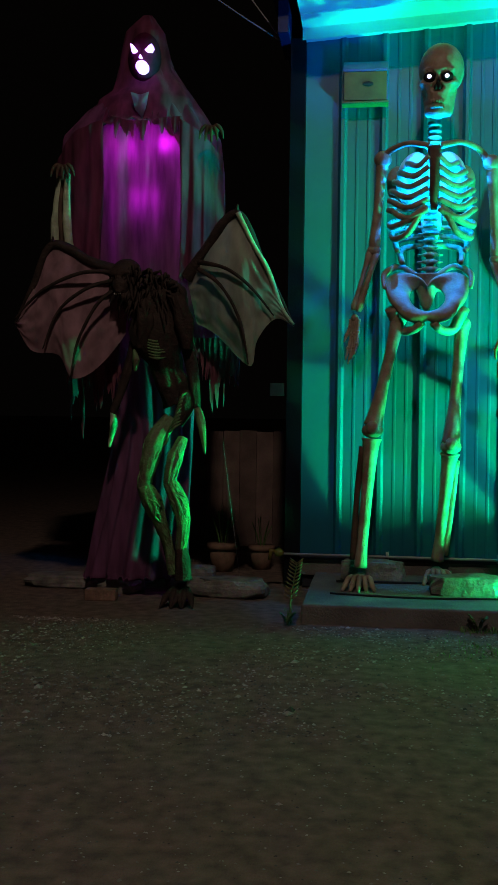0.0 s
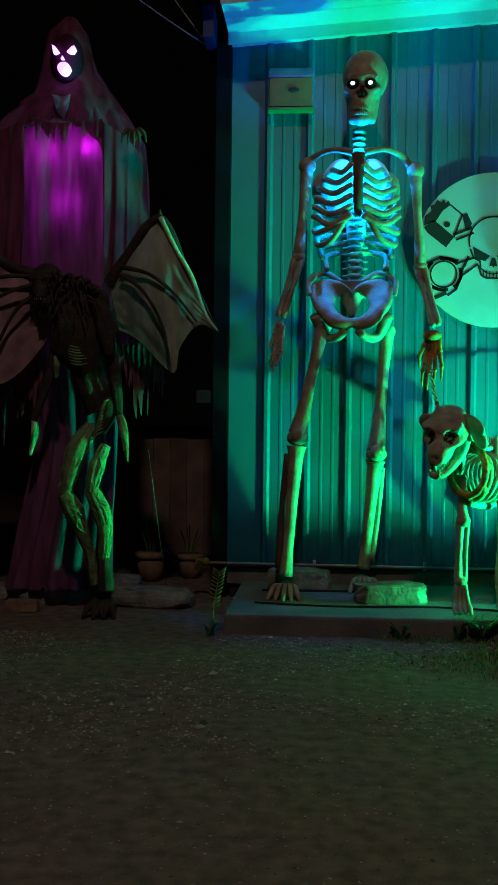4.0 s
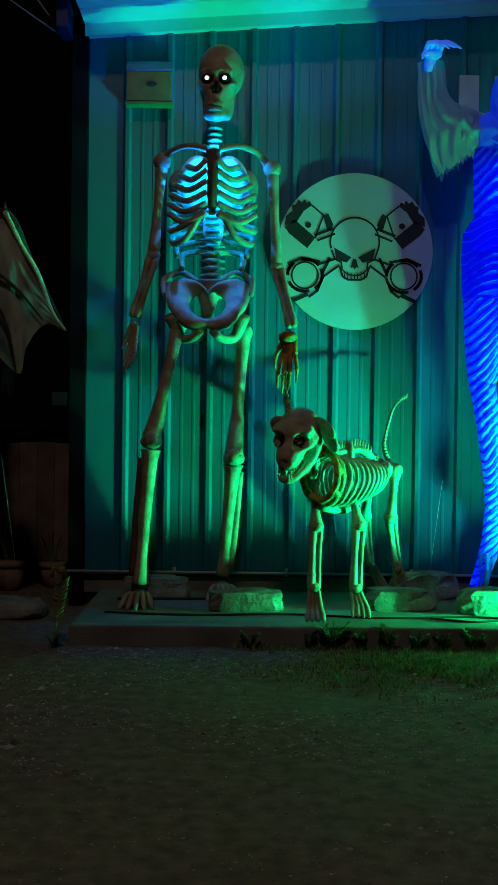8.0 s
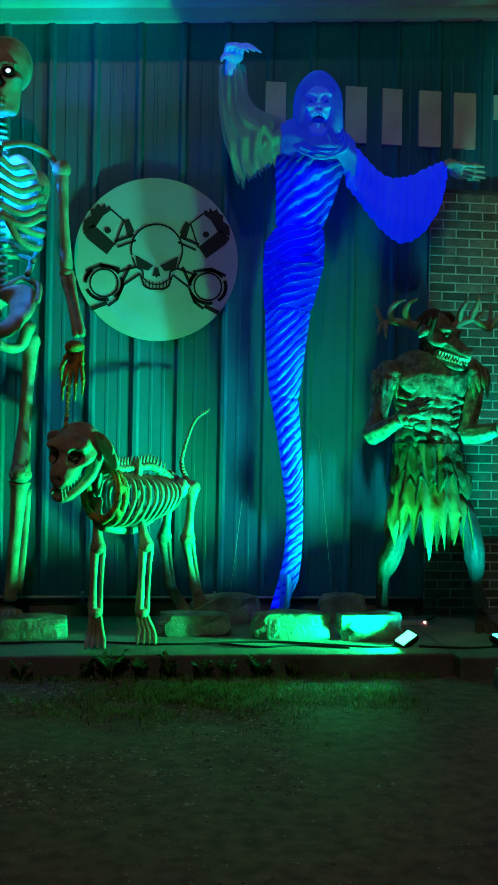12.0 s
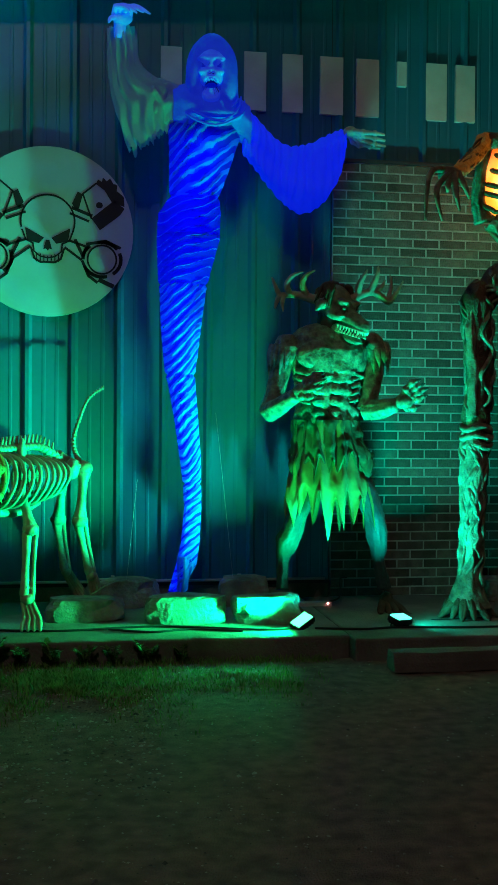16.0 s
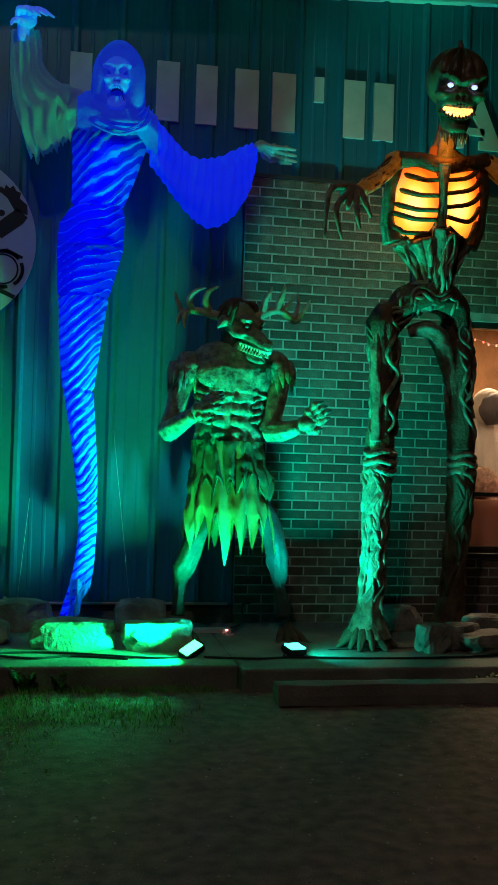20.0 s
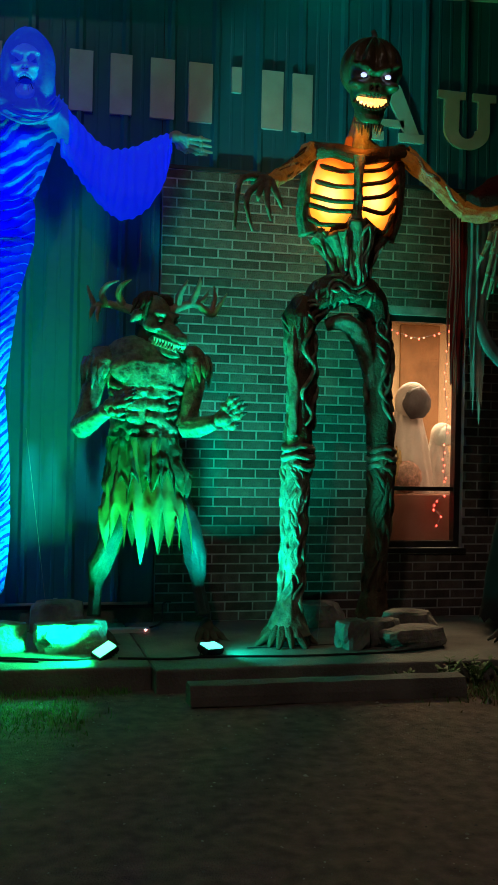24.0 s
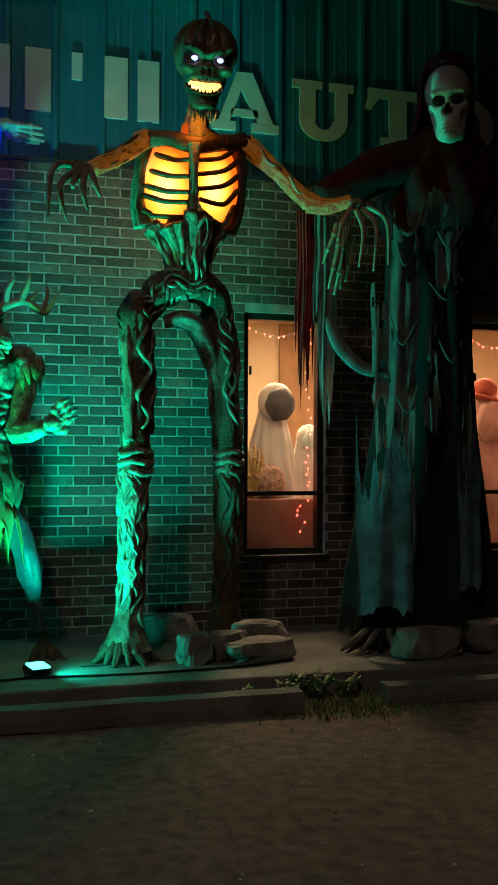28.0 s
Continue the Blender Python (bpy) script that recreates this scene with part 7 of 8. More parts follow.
def tall_ghoul():
    k = Kit()
    # gauze robe from the hood down over the shoulders to the waist
    robe(k, [((-2.671, -0.450, 4.364), (-2.566, -0.450, 4.360)), ((-2.776, -0.450, 4.237), (-2.478, -0.450, 4.213)), ((-2.819, -0.450, 4.027), (-2.443, -0.450, 4.013)), ((-2.871, -0.450, 3.794), (-2.320, -0.450, 3.819)), ((-3.079, -0.450, 3.651), (-2.180, -0.450, 3.625)), ((-3.257, -0.450, 3.463), (-2.058, -0.450, 3.431)), ((-3.279, -0.450, 3.205), (-2.031, -0.450, 3.177)), ((-3.243, -0.450, 2.773), (-2.024, -0.450, 2.754)), ((-3.166, -0.450, 2.253), (-2.034, -0.450, 2.244)), ((-3.053, -0.450, 1.818), (-2.075, -0.450, 1.818))], -0.45, VEIL, 0.5, 17, 0.016, 150, 60, 3)
    # narrow lower gown, wider at the hem
    robe(k, [((-2.920, -0.450, 2.164), (-2.194, -0.450, 2.160)), ((-2.848, -0.450, 1.688), (-2.235, -0.450, 1.689)), ((-2.837, -0.450, 1.211), (-2.255, -0.450, 1.216)), ((-2.908, -0.450, 0.774), (-2.270, -0.450, 0.785)), ((-3.041, -0.450, 0.158), (-2.302, -0.450, 0.177)), ((-3.050, -0.450, 0.087), (-2.302, -0.450, 0.107))], -0.45, VEIL, 0.6, 15, 0.028, 120, 40, 7)
    # hood and shawl, torn along the edge that hangs on the breast
    robe(k, [((-2.650, -0.460, 4.380), (-2.580, -0.460, 4.376)), ((-2.780, -0.460, 4.267), (-2.480, -0.460, 4.242)), ((-2.822, -0.460, 4.087), (-2.440, -0.460, 4.052)), ((-2.840, -0.460, 3.930), (-2.400, -0.460, 3.930)), ((-2.890, -0.450, 3.803), (-2.311, -0.450, 3.819)), ((-3.093, -0.450, 3.662), (-2.172, -0.450, 3.634)), ((-3.250, -0.450, 3.500), (-2.050, -0.450, 3.470))], -0.46, VEILDARK, 0.53, 9, 0.008, 140, 60, 6, 0.95)
    k.prism([(-2.665, 3.71), (-2.630, 3.58), (-2.575, 3.52), (-2.545, 3.62), (-2.530, 3.71), (-2.590, 3.69)], -0.772, -0.766, VEILPALE)
    drape(k, [(-2.838, -0.760, 3.550), (-2.640, -0.790, 3.498), (-2.452, -0.790, 3.513), (-2.283, -0.760, 3.533)], [0.12, 0.20, 0.14, 0.17], VEILDARK, 0.008, 12, 0.75, 110, 8, 14)
    # hanging sleeves on either side
    drape(k, [(-3.285, -0.560, 3.270), (-3.120, -0.700, 3.440), (-2.870, -0.775, 3.520)], [1.15, 1.37, 1.38], VEILDARK, 0.016, 4, 0.14, 70, 26, 3)
    drape(k, [(-2.300, -0.775, 3.510), (-2.150, -0.720, 3.420), (-2.010, -0.580, 3.270)], [1.35, 1.32, 1.17], VEILDARK, 0.016, 4, 0.14, 70, 26, 8)
    # fringe of torn strips below the sleeves
    drape(k, [(-3.194, -0.600, 1.895), (-2.980, -0.700, 1.887), (-2.738, -0.720, 1.885)], [0.62, 0.72, 0.45], VEILRAG, 0.02, 9, 0.55, 80, 18, 5)
    drape(k, [(-2.190, -0.700, 1.927), (-2.038, -0.680, 1.928), (-1.881, -0.600, 1.955)], [0.45, 0.72, 0.45], VEILRAG, 0.02, 9, 0.55, 80, 18, 8)
    # mask: dark hollow face with lit eye holes, nose and open mouth
    k.blob((-2.615, -0.540, 4.020), (0.125, 0.13, 0.20), MASKCLOTH, seg=20, rings=14)
    for pts in (((218, 67), (223, 69), (231, 79), (227, 82), (221, 82)), ((245, 79), (253, 71), (258, 69), (261, 76), (257, 82), (250, 82)), ((237, 86), (240, 92), (234, 92))):
        k.prism([mask_point(x, y) for x, y in reversed(pts)], -0.70, -0.66, GHOULEYE)
    k.prism([mask_point(240 + 11.5 * math.cos(i * 0.314) + 1.5 * math.sin(i * 0.314), 108 + 12.5 * math.sin(i * 0.314) * (1.0 if i < 10 else 0.85)) for i in reversed(range(20))], -0.70, -0.66, GHOULEYE)
    # bare forearms and clawed fingers
    for q in (((-3.177, -0.820, 3.096), (-3.191, -0.830, 2.909), (-3.208, -0.830, 2.724), (-3.199, -0.830, 2.539)), ((-3.114, -0.830, 3.112), (-3.116, -0.850, 2.903), (-3.108, -0.850, 2.719), (-3.082, -0.850, 2.534))):
        sinew(k, q, [0.016, 0.026, 0.030, 0.026], PALEARM, 0.35, 4, seg=14, seed=90)
    sinew(k, [(-3.141, -0.840, 3.090), (-3.163, -0.850, 2.863), (-3.150, -0.850, 2.576)], [0.012, 0.014, 0.018], BONEDARK, 0.3, 4, seg=10, seed=93)
    for c, t in (((-3.130, -0.860, 3.138), 0.0), ((-2.041, -0.860, 3.393), 0.4)):
        c = Vector(c)
        k.blob(c, (0.05, 0.035, 0.03), BONEDARK, seg=12, rings=8)
        for j in range(5):
            f = (j - 2) / 2
            e = c + Vector((0.075 * f, -0.05, -0.02 - 0.03 * (1 - abs(f))))
            bone(k, [c, c.lerp(e, 0.55) + Vector((0, -0.02, 0.03)), e, e + Vector((0.012 * f, 0.0, -0.045 - 0.02 * t))], [0.016, 0.017, 0.013, 0.004], BONEDARK, 4, 7)
    sinew(k, [(-2.771, -0.800, 1.375), (-2.757, -0.820, 1.280), (-2.785, -0.840, 1.115)], [0.016, 0.026, 0.008], PALEARM, 0.3, 4, seg=12, seed=91)
    k.thing("hooded_ghoul", "tall gauze-draped ghoul prop with glowing face and purple-lit chest", "statue")


def mask_point(x, y):
    """A point of the ghoul's face, from its own grid: x across, y down."""
    return MASK0[0] + (x - 240) * MASKS, MASK0[2] - (y - 90) * MASKS


PALEARM = mat("pale_forearm_and_lit_rim", (0.60, 0.70, 0.48), 0.6, vary=0.4, scale=14, bump=0.3)
MASKCLOTH = mat("dim_mask_cloth", (0.10, 0.012, 0.05), 0.9, vary=0.3, scale=12, bump=0.2, spec=0.03)
MASK0, MASKS = (-2.601, -0.700, 3.995), 0.00412
tall_ghoul()


# one membrane in two painted tints: flood light right, warm light left
WING = thin_cloth("wing_membrane", (0.36, 0.20, 0.23), 0.2, 0.0, 9, 0.6)
WINGLIT = thin_cloth("flood_lit_wing_membrane", (0.36, 0.36, 0.29), 0.2, 0.0, 7, 0.5)
LEGHIDE = mat("pale_leg_sinew", (0.17, 0.36, 0.14), 0.5, vary=0.5, scale=16, bump=0.5, second=(0.16, 0.15, 0.09))
DARKHIDE = mat("dark_hide", (0.055, 0.034, 0.026), 0.8, vary=0.5, scale=12, bump=0.5)


def winged_creature():
    k = Kit()

    def wing(arm, lower, ribs, seed, skin):
        """A membrane between the arm's line and a scalloped lower edge, with curved finger bones over it."""
        up, low = curve(arm, 14), curve(lower, 14)

        def along(c, u):
            x = u * (len(c) - 1)
            i = min(len(c) - 2, int(x))
            return c[i].lerp(c[i + 1], x - i)

        def fn(u, v):
            p = along(up, u).lerp(along(low, u), v)
            return p + Vector((0, -0.06 * math.sin(math.pi * v) * math.sin(math.pi * u) + 0.02 * noise.noise(Vector((u * 9, v * 7, seed))) + 0.006 * noise.noise(Vector((u * 40, v * 10, seed))), 0))

        k.grid(fn, 60, 28, skin)
        sinew(k, arm, [0.042, 0.034, 0.028, 0.022, 0.008], DARKHIDE, 0.3, 5, seg=12, steps=12, seed=seed + 60)
        for j, r in enumerate(ribs):
            sinew(k, [Vector(p) + Vector((0, -0.06, 0)) for p in r], [0.016, 0.012, 0.010, 0.004], DARKHIDE, 0.3, 4, seg=10, steps=8, seed=seed + j)
        top = Vector(arm[2])
        k.tube([top, top + Vector((0.01, -0.03, 0.06))], [0.026, 0.004], DARKHIDE, 8)

    wing([(-2.199, -0.950, 2.328), (-2.069, -1.000, 2.498), (-1.831, -1.050, 2.760), (-1.631, -1.050, 2.387), (-1.428, -1.000, 1.988)], [(-2.133, -0.900, 2.012), (-1.981, -0.950, 1.927), (-1.729, -1.050, 1.703), (-1.677, -1.030, 1.893), (-1.551, -1.030, 2.033), (-1.428, -1.000, 1.981)],
         (((-2.096, -1.000, 2.379), (-1.922, -1.080, 2.249), (-1.790, -1.080, 2.014), (-1.729, -1.050, 1.711)), ((-2.097, -1.000, 2.427), (-1.883, -1.080, 2.366), (-1.705, -1.080, 2.228), (-1.560, -1.030, 2.049))), 1, WINGLIT)
    wing([(-2.609, -0.950, 2.352), (-2.894, -1.000, 2.448), (-3.152, -1.050, 2.552), (-3.293, -1.050, 2.265), (-3.446, -1.000, 2.005)], [(-2.654, -0.900, 1.933), (-2.815, -0.980, 1.706), (-2.997, -1.050, 1.606), (-3.105, -1.050, 1.774), (-3.305, -1.040, 1.807), (-3.446, -1.000, 1.997)],
         (((-2.637, -1.000, 2.265), (-2.788, -1.080, 2.138), (-2.931, -1.080, 1.880), (-2.997, -1.050, 1.614)), ((-2.646, -1.000, 2.313), (-2.867, -1.090, 2.236), (-3.075, -1.080, 2.080), (-3.201, -1.050, 1.814)), ((-2.662, -1.000, 2.354), (-2.911, -1.080, 2.345), (-3.206, -1.060, 2.223), (-3.425, -1.010, 2.028))), 2, WING)
    # pale strip added along the right wing's edge: flood light on its rim
    bone(k, [(-1.819, -1.080, 2.761), (-1.706, -1.090, 2.537), (-1.604, -1.080, 2.363), (-1.512, -1.040, 2.114), (-1.425, -1.030, 1.994)], [0.020, 0.016, 0.018, 0.014, 0.008], PALEARM, 6, 8)
    # bowed head with a beaked face
    H = Vector((-2.614, -1.060, 2.329))
    w = pose(H.x, H.y, H.z, 20, 0, -18) @ Matrix.Scale(0.8, 4)
    carved(k, w, [((0, 0.02, 0.03), (0.13, 0.14, 0.12)), ((0, -0.08, -0.05), (0.085, 0.10, 0.075)), ((0.01, -0.13, -0.11), (0.05, 0.07, 0.05)), ((0.07, -0.06, 0.05), (0.05, 0.05, 0.03)), ((-0.07, -0.06, 0.05), (0.05, 0.05, 0.03))], [((0.055, -0.15, 0.01), (0.03, 0.05, 0.022), True), ((-0.055, -0.15, 0.01), (0.03, 0.05, 0.022), True), ((0.0, -0.2, -0.12), (0.06, 0.06, 0.014), True)], DARKHIDE, BLACK, 56, 48, 0.03, (0, -0.02, -0.02), 0.4)
    for j in range(4):
        k.tube([w @ Vector((-0.03 + 0.02 * j, -0.185, -0.105)), w @ Vector((-0.03 + 0.02 * j, -0.188, -0.120))], [0.004, 0.001], TEETH, 5)
    # matted tufts over the crown, neck and shoulders
    rng = random.Random(21)
    for j in range(150):
        a, q = rng.uniform(0, 6.28), rng.random()
        c = Vector((-2.614, -1.040, 2.329)).lerp(Vector((-2.40, -0.98, 2.16)), q)
        r = 0.10 + 0.08 * q
        p = c + Vector((r * math.cos(a), -abs(r * math.sin(a)) * 0.9, r * rng.uniform(-0.5, 0.9)))
        d = (p - c) * 0.25
        k.tube([p - d, p + d + Vector((0, 0, -0.03)), p + d * 1.3 + Vector((rng.uniform(-0.02, 0.02), 0, -0.07 - 0.05 * rng.random()))], [0.016, 0.012, 0.002], DARKHIDE, 5)
    # neck, bent trunk and narrow waist
    sinew(k, [(-2.584, -1.000, 2.285), (-2.473, -0.950, 2.270), (-2.356, -0.920, 2.193)], [0.07, 0.09, 0.12], DARKHIDE, 0.35, 6, seed=81)
    sinew(k, [(-2.448, -0.930, 2.253), (-2.402, -0.950, 2.089), (-2.385, -0.970, 1.867), (-2.318, -0.950, 1.647), (-2.239, -0.930, 1.447)], [0.15, 0.19, 0.15, 0.09, 0.10], DARKHIDE, 0.4, 8, seed=80, seg=30, steps=12)
    for q, r in ((((-2.518, -1.100, 2.193), (-2.448, -1.140, 2.012), (-2.497, -1.100, 1.818)), 0.05), (((-2.261, -1.080, 2.193), (-2.184, -1.100, 2.014), (-2.175, -1.060, 1.821)), 0.055)):
        sinew(k, q, [r * 0.7, r, r * 0.6], DARKHIDE, 0.45, 6, seed=83)
    # bare ribs that show on the breast, and the hip
    for j in range(7):
        a, b = Vector((-2.450, -1.130, 1.887)) + Vector((0.004 * j, 0, -0.021 * j)), Vector((-2.330, -1.090, 1.874)) + Vector((0.006 * j - 0.02 * (j > 4), 0, -0.019 * j))
        bone(k, [a, a.lerp(b, 0.5) + Vector((0, -0.045, -0.014)), b], [0.004, 0.009, 0.004], LEGHIDE, 4, 6)
    sinew(k, [(-2.536, -1.120, 1.809), (-2.518, -1.130, 1.738), (-2.528, -1.120, 1.659)], [0.008, 0.026, 0.008], LEGHIDE, 0.4, 5, seg=12, seed=84)
    for j in range(10):
        a, b = Vector((-2.222, -1.060, 1.496)) + Vector((-0.0075 * j, 0, -0.026 * j)), Vector((-2.163, -1.030, 1.505)) + Vector((-0.004 * j, 0, -0.024 * j))
        bone(k, [a + Vector((0, 0, -0.03)), a.lerp(b, 0.5) + Vector((0, -0.03, 0.0)), b + Vector((0, 0, 0.012))], [0.005, 0.009, 0.005], LEGHIDE, 4, 6)
    sinew(k, [(-2.197, -1.020, 1.529), (-2.189, -1.020, 1.426), (-2.237, -1.020, 1.286)], [0.03, 0.055, 0.03], DARKHIDE, 0.35, 6, seed=85)
    # lean legs: pale sinew in front, dark hide behind
    legs = ((((-2.298, -1.000, 1.337), (-2.390, -1.060, 1.165), (-2.437, -1.100, 0.968), (-2.465, -1.100, 0.836)), (0.042, 0.066, 0.046, 0.042), 1),
            (((-2.465, -1.100, 0.868), (-2.413, -1.060, 0.746), (-2.368, -1.000, 0.601), (-2.313, -0.950, 0.414), (-2.279, -0.950, 0.212)), (0.042, 0.062, 0.042, 0.03, 0.028), 2),
            (((-2.202, -0.990, 1.194), (-2.254, -1.050, 1.047), (-2.285, -1.070, 0.869)), (0.03, 0.046, 0.036), 3),
            (((-2.285, -1.070, 0.889), (-2.222, -1.040, 0.748), (-2.197, -1.000, 0.604), (-2.216, -0.960, 0.397)), (0.038, 0.054, 0.042, 0.034), 4))
    for q, r, s in legs:
        sinew(k, q, r, LEGHIDE, 0.34, 9, seed=82 + s, seg=32, steps=12)
        vines(k, q, [x * 1.02 for x in r], 7, 0.009, LEGHIDE, 160 + s, 0.04, 12)
        sinew(k, [Vector(p) + Vector((-0.02, 0.06, 0)) for p in q], [x * 0.9 for x in r], DARKHIDE, 0.3, 6, seed=92 + s)
    sinew(k, [(-2.216, -0.960, 0.409), (-2.203, -0.960, 0.296), (-2.192, -0.970, 0.176)], [0.036, 0.05, 0.06], DARKHIDE, 0.3, 5, seed=97)
    for c in ((-2.266, -0.970, 0.207), (-2.184, -0.970, 0.177)):
        c = Vector(c)
        for j in range(3):
            f = (j - 1) * 0.05
            k.tube([Vector((c.x, c.y + 0.04, 0.10)), Vector((c.x + f, c.y - 0.05, 0.06)), Vector((c.x + f * 1.5, c.y - 0.12, 0.0))], [0.035, 0.028, 0.006], DARKHIDE, 8)
    # thin arms
    sinew(k, [(-2.209, -0.970, 1.966), (-2.147, -0.990, 1.706), (-2.108, -1.020, 1.406)], [0.045, 0.036, 0.03], DARKHIDE, 0.35, 5, seed=88)
    sinew(k, [(-2.098, -1.030, 1.406), (-2.060, -1.060, 1.288), (-2.031, -1.080, 1.091)], [0.022, 0.03, 0.006], LEGHIDE, 0.3, 5, seg=14, seed=89)
    sinew(k, [(-2.554, -1.000, 1.865), (-2.627, -1.000, 1.604), (-2.712, -1.020, 1.362)], [0.04, 0.03, 0.022], DARKHIDE, 0.35, 5, seed=98)
    k.thing("winged_creature", "dark winged creature prop with ragged membranes and lean legs", "statue")


winged_creature()


# ---- rocks, lamps and cables on the slab ----
def rock(centre, size, seed, label="grey stone", m=None, turn=0.0, flat=0.55):
    k = Kit()
    k.blob((0, 0, 0), (0.5, 0.5, 0.5), m or ROCK, seg=20, rings=13, shape=lambda u: 1.0 + 0.34 * noise.noise(u * 1.5 + Vector((seed * 3.1, 0, 0))) + 0.12 * noise.noise(u * 4 + Vector((0, seed, 0))))
    out = []
    for v in k.v:
        x, y, z = v
        for ax, lim in ((0, 0.40), (1, 0.36)):
            w = (x, y)[ax]
            if abs(w) > lim:
                w = math.copysign(lim + 0.25 * (abs(w) - lim), w)
            if ax == 0:
                x = w
            else:
                y = w
        z = min(z, 0.30 + 0.2 * (z - 0.30)) if z > 0.30 else z
        out.append((x * size[0] * 1.15, y * size[1] * 1.15, max(z, -0.26) * size[2] * 1.75))
    low = min(p[2] for p in out)
    k.v = [(p[0], p[1], p[2] - low) for p in out]
    ob = k.thing("rock", label, "rock", group="rocks round the figures", smooth=False)
    ob.matrix_world = pose(*centre, 0, 0, turn)
    return ob


TOP = 0.119
for c, s, seed, turn, label in (
        ((-0.21, -0.80, TOP), (0.53, 0.30, 0.13), 1, 4, "flat grey stone at the skeleton's feet"),
        ((-0.86, -0.32, TOP), (0.50, 0.26, 0.15), 2, -6, "grey stone behind the skeleton's foot"),
        ((0.86, -0.72, TOP), (0.52, 0.28, 0.14), 3, 3, "flat grey stone behind the dog"),
        ((1.12, -0.26, TOP), (0.52, 0.24, 0.19), 4, 5, "grey stone against the wall base"),
        ((1.49, -0.88, TOP), (0.52, 0.24, 0.17), 5, -3, "blocky grey stone below the ghost"),
        ((1.95, -0.27, TOP), (0.36, 0.24, 0.19), 6, 0, "rounded grey stone near the wall"),
        ((2.00, -0.94, TOP), (0.45, 0.22, 0.17), 7, 4, "blocky grey stone beside a flood lamp"),
        ((3.72, -1.08, TOP), (0.20, 0.17, 0.17), 8, 10, "small pale stone at the root foot"),
        ((3.95, -0.98, TOP), (0.24, 0.20, 0.16), 9, 30, "angular brown stone on the slab"),
        ((4.12, -1.06, TOP), (0.46, 0.24, 0.12), 10, 12, "low brown stone on the slab"),
        ((4.20, -0.82, TOP), (0.38, 0.22, 0.18), 11, -8, "tilted grey-brown stone on the slab"),
        ((3.74, -0.28, TOP), (0.40, 0.24, 0.16), 12, 0, "dark stone near the brick wall"),
        ((5.16, -1.24, TOP), (0.46, 0.26, 0.17), 13, 6, "rounded tan stone before the reaper"),
        ((5.66, -1.22, TOP), (0.42, 0.26, 0.19), 14, -5, "rounded grey stone before the reaper"),
        ((-1.95, -0.45, -0.01), (0.62, 0.34, 0.13), 15, -8, "flat pale stone on the ground"),
        ((-2.28, -0.22, -0.01), (0.40, 0.30, 0.18), 16, 0, "grey stone on the ground"),
        ((-2.78, -0.45, -0.01), (0.36, 0.26, 0.11), 17, 5, "low grey stone on the ground"),
        ((-3.25, -0.25, -0.01), (0.80, 0.30, 0.09), 18, 0, "low dark stone on the ground")):
    rock(c, s, seed, label, turn=turn)
k = Kit()
k.box((-0.115, -0.05, 0), (0.115, 0.05, 0.085), mat("loose_brick", (0.36, 0.22, 0.16), 0.9, vary=0.4, scale=14, bump=0.4))
ob = k.thing("loose_brick", "loose reddish brick on the ground", "brick", smooth=False)
ob.matrix_world = pose(-2.84, -0.82, -0.012, 0, 0, 4)
mod = ob.modifiers.new("bevel", "BEVEL")
mod.width, mod.segments = 0.008, 2


def flood_lamp(centre, turn, lens, label):
    root = tagged(new("flood_lamp"), label, "flood lamp", group="flood lamps on the slab")
    k = Kit()
    k.box((-0.085, -0.055, 0.035), (0.085, 0.055, 0.075), BLACK)
    k.part("housing", root)
    for i in range(6):
        k = Kit()
        k.box((-0.07 + 0.026 * i, -0.05, 0.018), (-0.062 + 0.026 * i, 0.05, 0.0345), BLACK)
        k.part("cooling_fin", root)
    k = Kit()
    k.box((-0.075, -0.045, 0.0755), (0.075, 0.045, 0.088), lens)
    k.part("lens", root, "lit lens")
    k = Kit()
    k.tube([(-0.095, 0, 0.055), (-0.095, 0, 0.006), (0.095, 0, 0.006), (0.095, 0, 0.055)], 0.006, BLACK, 6)
    k.part("bracket", root)
    root.matrix_world = pose(*centre, *turn) @ Matrix.Scale(0.8, 4)
    return root


flood_lamp((2.19, -1.16, 0.118), (16, -26, 26), glow("green_lens", (0.10, 1.0, 0.38), 3.2), "black flood lamp with a glowing green lens")
flood_lamp((2.79, -1.18, 0.118), (16, 4, 34), glow("teal_lens", (0.08, 1.0, 0.72), 3.2), "black flood lamp with a glowing teal lens")


def cable(points, r=0.007, label="black power cable lying on the slab"):
    k = Kit()
    c = curve(points, 8)
    k.tube(c, r, BLACK, 7)
    return k.thing("power_cable", label, "cable")


cable([(-1.15, -1.0, 0.127), (-0.6, -1.08, 0.127), (0.1, -1.02, 0.127), (0.7, -1.12, 0.127), (1.3, -1.05, 0.127), (1.9, -1.22, 0.127), (2.12, -1.2, 0.127)])
cable([(1.0, -1.1, 0.127), (1.25, -1.22, 0.127), (1.5, -1.16, 0.127), (1.8, -1.25, 0.127)])
cable([(2.25, -1.22, 0.127), (2.55, -1.28, 0.127), (2.78, -1.25, 0.127), (3.3, -1.3, 0.127), (3.9, -1.27, 0.127), (4.3, -1.16, 0.127)])
cable([(2.35, -0.35, 0.127), (2.62, -0.3, 0.15), (2.68, -0.12, 0.26), (2.74, -0.09, 0.27)], 0.006, "thin grey cable rising to the wall")
k = Kit()
k.box((2.2, -0.42, 0.12), (2.55, -0.34, 0.145), GREYMETAL)
k.blob((2.52, -0.425, 0.14), (0.008, 0.005, 0.008), glow("pilot_light", (1.0, 0.3, 0.25), 12), seg=8, rings=6)
